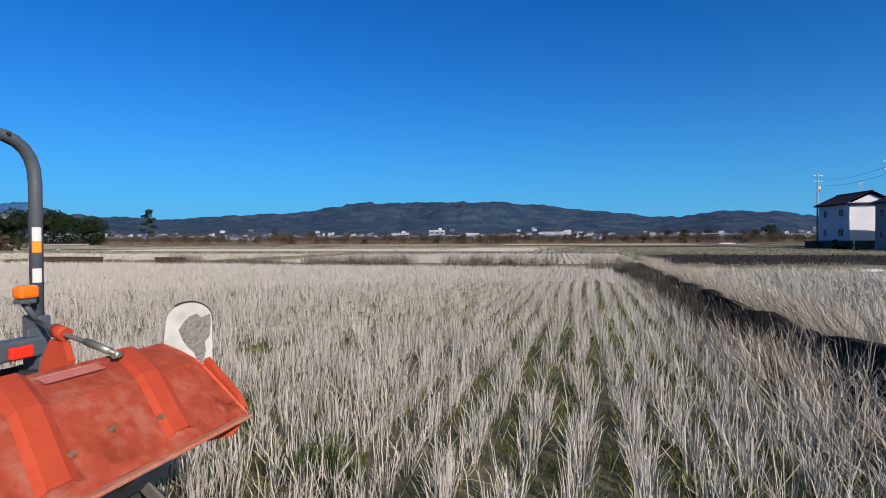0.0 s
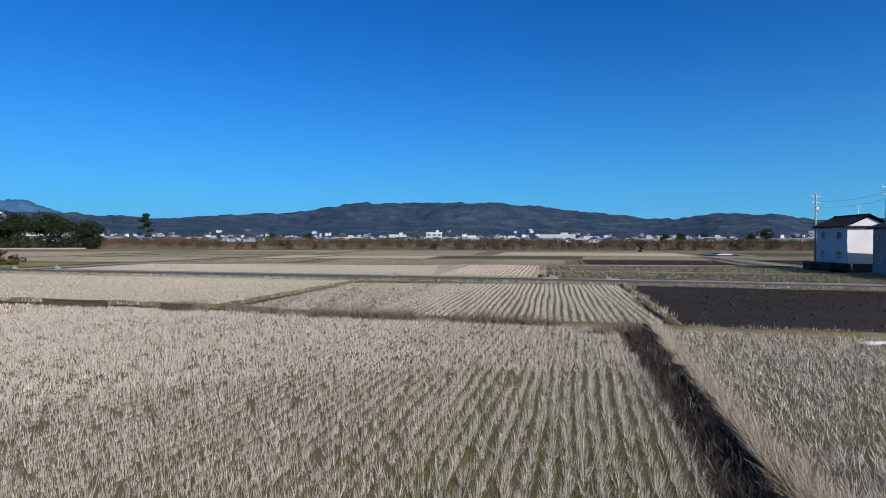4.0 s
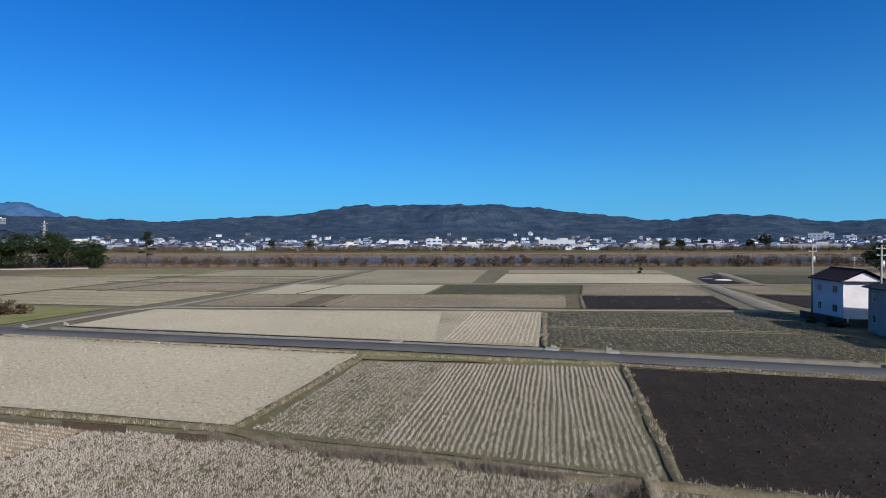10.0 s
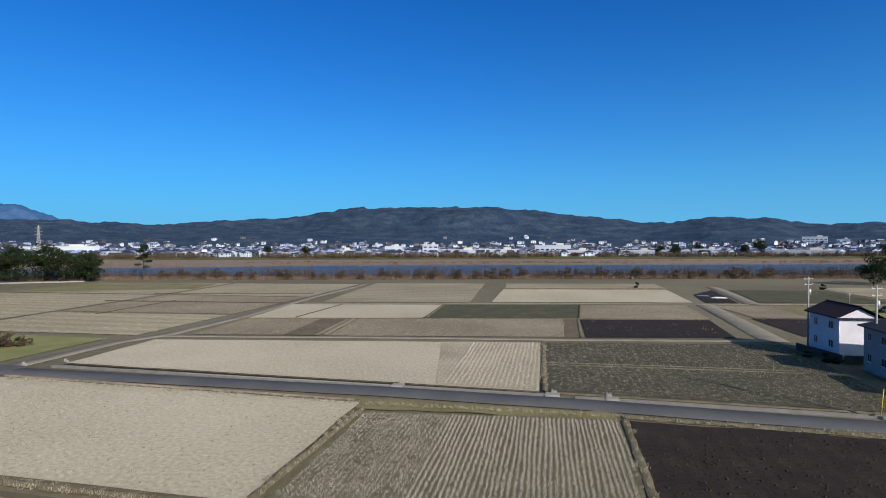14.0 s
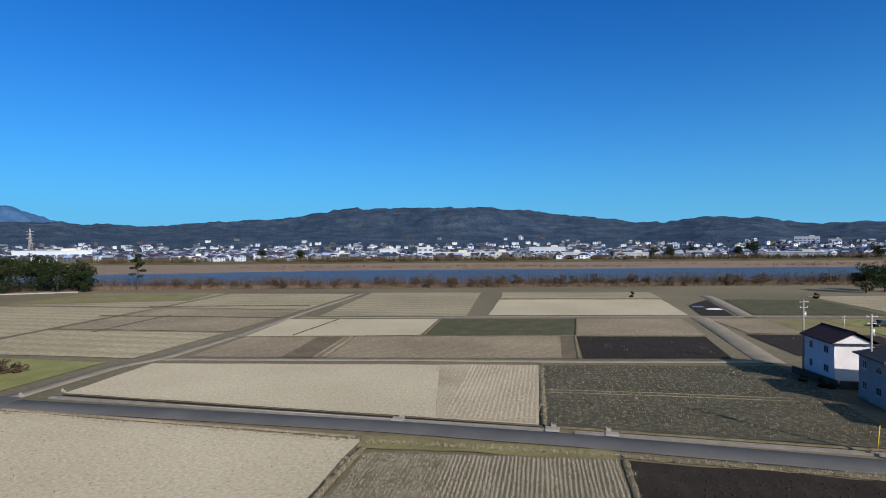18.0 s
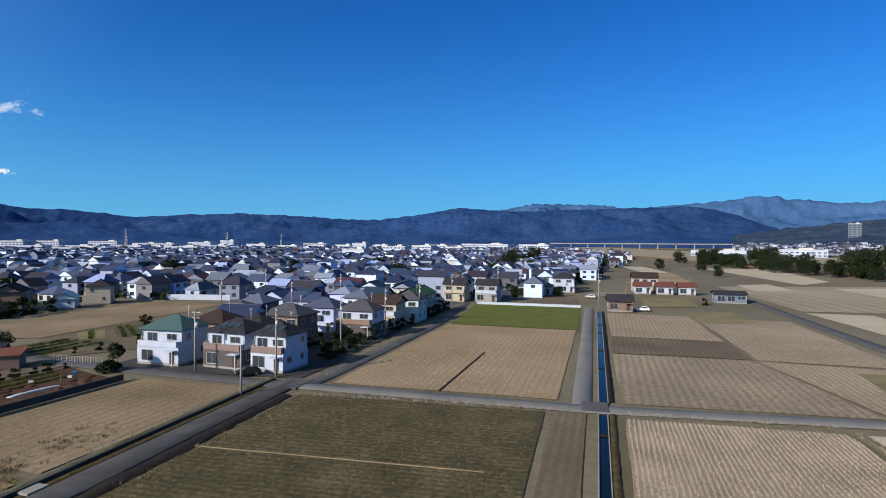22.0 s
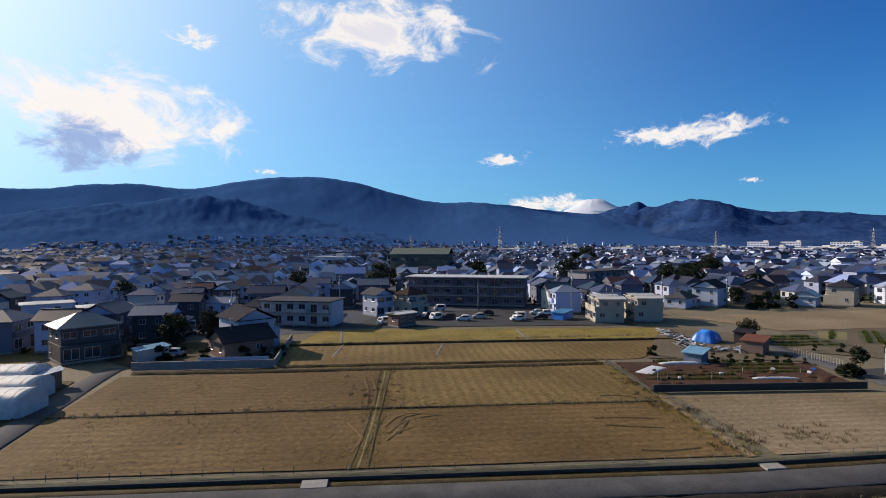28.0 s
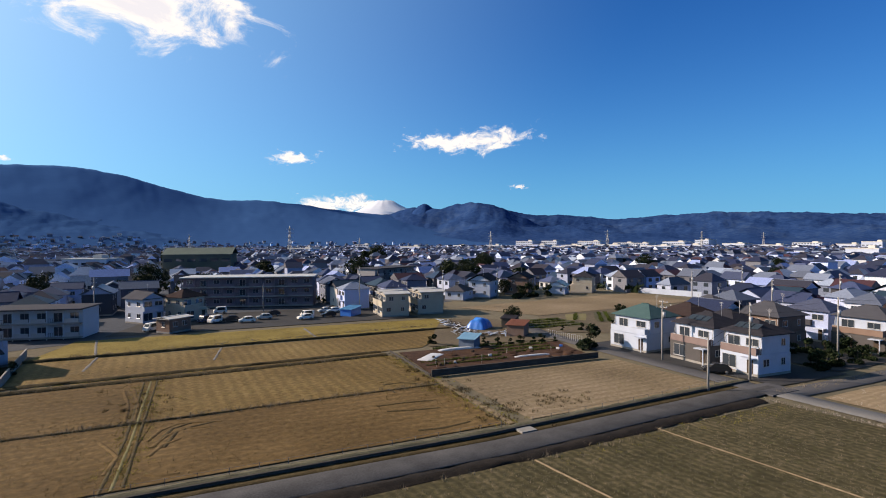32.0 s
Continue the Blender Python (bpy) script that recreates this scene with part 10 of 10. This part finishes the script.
# vegetables in the plot
for k, (x0, y0, x1, y1) in enumerate(((-58.0, -62.4, -70.0, -57.6), (-57.0, -60.2, -69.0, -55.6), (-66.0, -68.6, -78.0, -63.4), (-72.0, -60.6, -82.0, -56.6), (-71.0, -58.8, -81.0, -54.8), (-73.4, -62.6, -83.4, -58.6), (-93.0, -71.0, -107.0, -66.0), (-94.0, -73.6, -108.0, -68.6), (-95.0, -76.6, -109.0, -71.6), (-96.0, -79.0, -110.0, -74.0), (-114.6, -63.6, -128.0, -72.6), (-113.4, -65.0, -126.6, -73.6), (-111.4, -70.6, -120.6, -76.2))):
    t = rng.uniform(0, 1, 90)
    pts = np.stack([(x0 + (x1 - x0) * t) * PLAN, (y0 + (y1 - y0) * t) * PLAN], 1) + rng.normal(0, 0.15, (90, 2))
    blades("vegetable_row", pts, 14, 0.4, 0.09, 0.22, 0.9, WEED, "row of green leaf vegetables", "vegetables", base=0.05)


FILM = noisy("dusty_greenhouse_film", [(0.36, 0.365, 0.375), (0.52, 0.525, 0.535), (0.60, 0.605, 0.615)], coarse=0.8, fine=5.0, bump=0.3, rough=0.5, spec=0.35)


def greenhouse(x, y, w, l, h, deg):
    """A pipe-framed tunnel house skinned with white film."""
    root = tagged(new("greenhouse"), "white plastic tunnel greenhouse", "greenhouse", "greenhouses")
    arc = [(-w / 2, 0), (-w / 2, h * 0.55)] + [(w / 2 * math.cos(radians(a)), h * 0.55 + h * 0.45 * math.sin(radians(a))) for a in range(165, 0, -15)] + [(w / 2, h * 0.55), (w / 2, 0)]
    bm = bmesh.new()
    rows = []
    for k in range(13):
        yy = -l / 2 + l * k / 12
        rows.append([bm.verts.new((px + 0.02 * noise.noise((k, px, 1)), yy, pz)) for px, pz in arc])
    for a, b in zip(rows, rows[1:]):
        for k in range(len(arc) - 1):
            bm.faces.new((a[k], b[k], b[k + 1], a[k + 1])).smooth = True
    bm.faces.new(rows[0])
    bm.faces.new(rows[-1][::-1])
    part("film", bm, FILM, root, "white translucent plastic film")
    for k in range(9):
        bm = bmesh.new()
        yy = -l / 2 + l * k / 8
        add_tube(bm, [(px * 1.004, yy, pz * 1.004 + 0.004) for px, pz in arc], 0.02, 5)
        part("hoop", bm, SASH, root, "steel pipe hoop")
    bm = bmesh.new()
    add_box(bm, (1.4, 0.05, 1.9), (0, -l / 2 - 0.03, 0.95))
    part("door", bm, SASH, root)
    root.matrix_basis = Matrix.Translation(pl(x, y)) @ Matrix.Rotation(radians(deg), 4, "Z")


greenhouse(21.6, -84.0, 5.4, 12.0, 3.0, 72)
greenhouse(24.2, -91.0, 5.4, 14.0, 3.2, 72)
greenhouse(20.0, -77.4, 5.4, 10.0, 3.0, 72)
# garden soil takes a darker colour in place of the shade there
sheet("house_garden", [(8.0, -95.0), (-11.0, -89.0), (-16.4, -111.0), (24.0, -122.0)], 0.02, SOUTHLEVEE, "garden soil round farm houses darkened for shade", "soil")
sheet("greenhouse_yard", [(18.0, -70.0), (44.0, -64.0), (44.0, -104.0), (14.6, -90.4)], 0.02, SOUTHLEVEE, "dark weedy yard round greenhouses", "soil")
sheet("house_field", [(22.0, -104.0), (50.0, -100.0), (54.0, -130.0), (27.0, -131.0)], 0.02, GOLD, "golden stubble field behind a farm house", "field")
lane("farm_lane", [(18.6, -54.6), (16.0, -69.7), (12.5, -90.0), (11.0, -97.0)], 3.4, 0.05, ASPHALT, "grey lane beside greenhouses")
low_wall("flood_wall", ((-176.0, 205.4), (-143.0, 216.4)), 0.5, 0.3, CONCRETE, "low white wall before trees")
# pale ditches and yellow guard in the fields
bund("ditch_lining", [(-24.6, -103.6), (-28.0, -119.0)], 0.45, 0.06, material=BLOCKWALL, label="grey concrete field drain")
bund("ditch_lining", [(-20.6, -92.0), (-24.6, -102.0)], 0.45, 0.06, material=BLOCKWALL, label="grey concrete field drain")
bund("ditch_lining", [(-36.6, -86.4), (-41.6, -95.6)], 0.45, 0.06, material=BLOCKWALL, label="grey concrete field drain")
bund("ditch_lining", [(-62.0, -103.6), (-58.0, -92.0)], 0.6, 0.1, material=BLOCKWALL, label="grey field drain")
bm = bmesh.new()
add_tube(bm, [(0, 0, 0), (0.5, 0.3, 2.6)], 0.05, 8)
guard = tagged(new("guy_wire_guard", bpy.data.meshes.new("guy_wire_guard")), "slanting yellow guy-wire guard beside a road", "guard")
bm.to_mesh(guard.data)
bm.free()
guard.data.materials.append(noisy("yellow_plastic", [(0.464, 0.306, 0.0265), (0.549, 0.382, 0.0443)], coarse=3, fine=20, bump=0))
guard.matrix_basis = Matrix.Translation(pl(38.4, 48.4))
# far elevated highway
hw = tagged(new("viaduct"), "long white elevated highway far beyond a town", "viaduct")
bm = bmesh.new()
add_box(bm, (420, 10, 2.2), (0, 0, 14.0), bevel=0.1)
part("deck", bm, CONCRETE, hw)
for k in range(11):
    bm = bmesh.new()
    add_box(bm, (2.4, 4, 13.2), (-200 + 40 * k, 0, 6.5))
    part("pier", bm, CONCRETE, hw)
a = radians(70)
hw.matrix_basis = Matrix.Translation((-math.sin(a) * 1400, math.cos(a) * 1400, 0)) @ Matrix.Rotation(radians(72), 4, "Z")
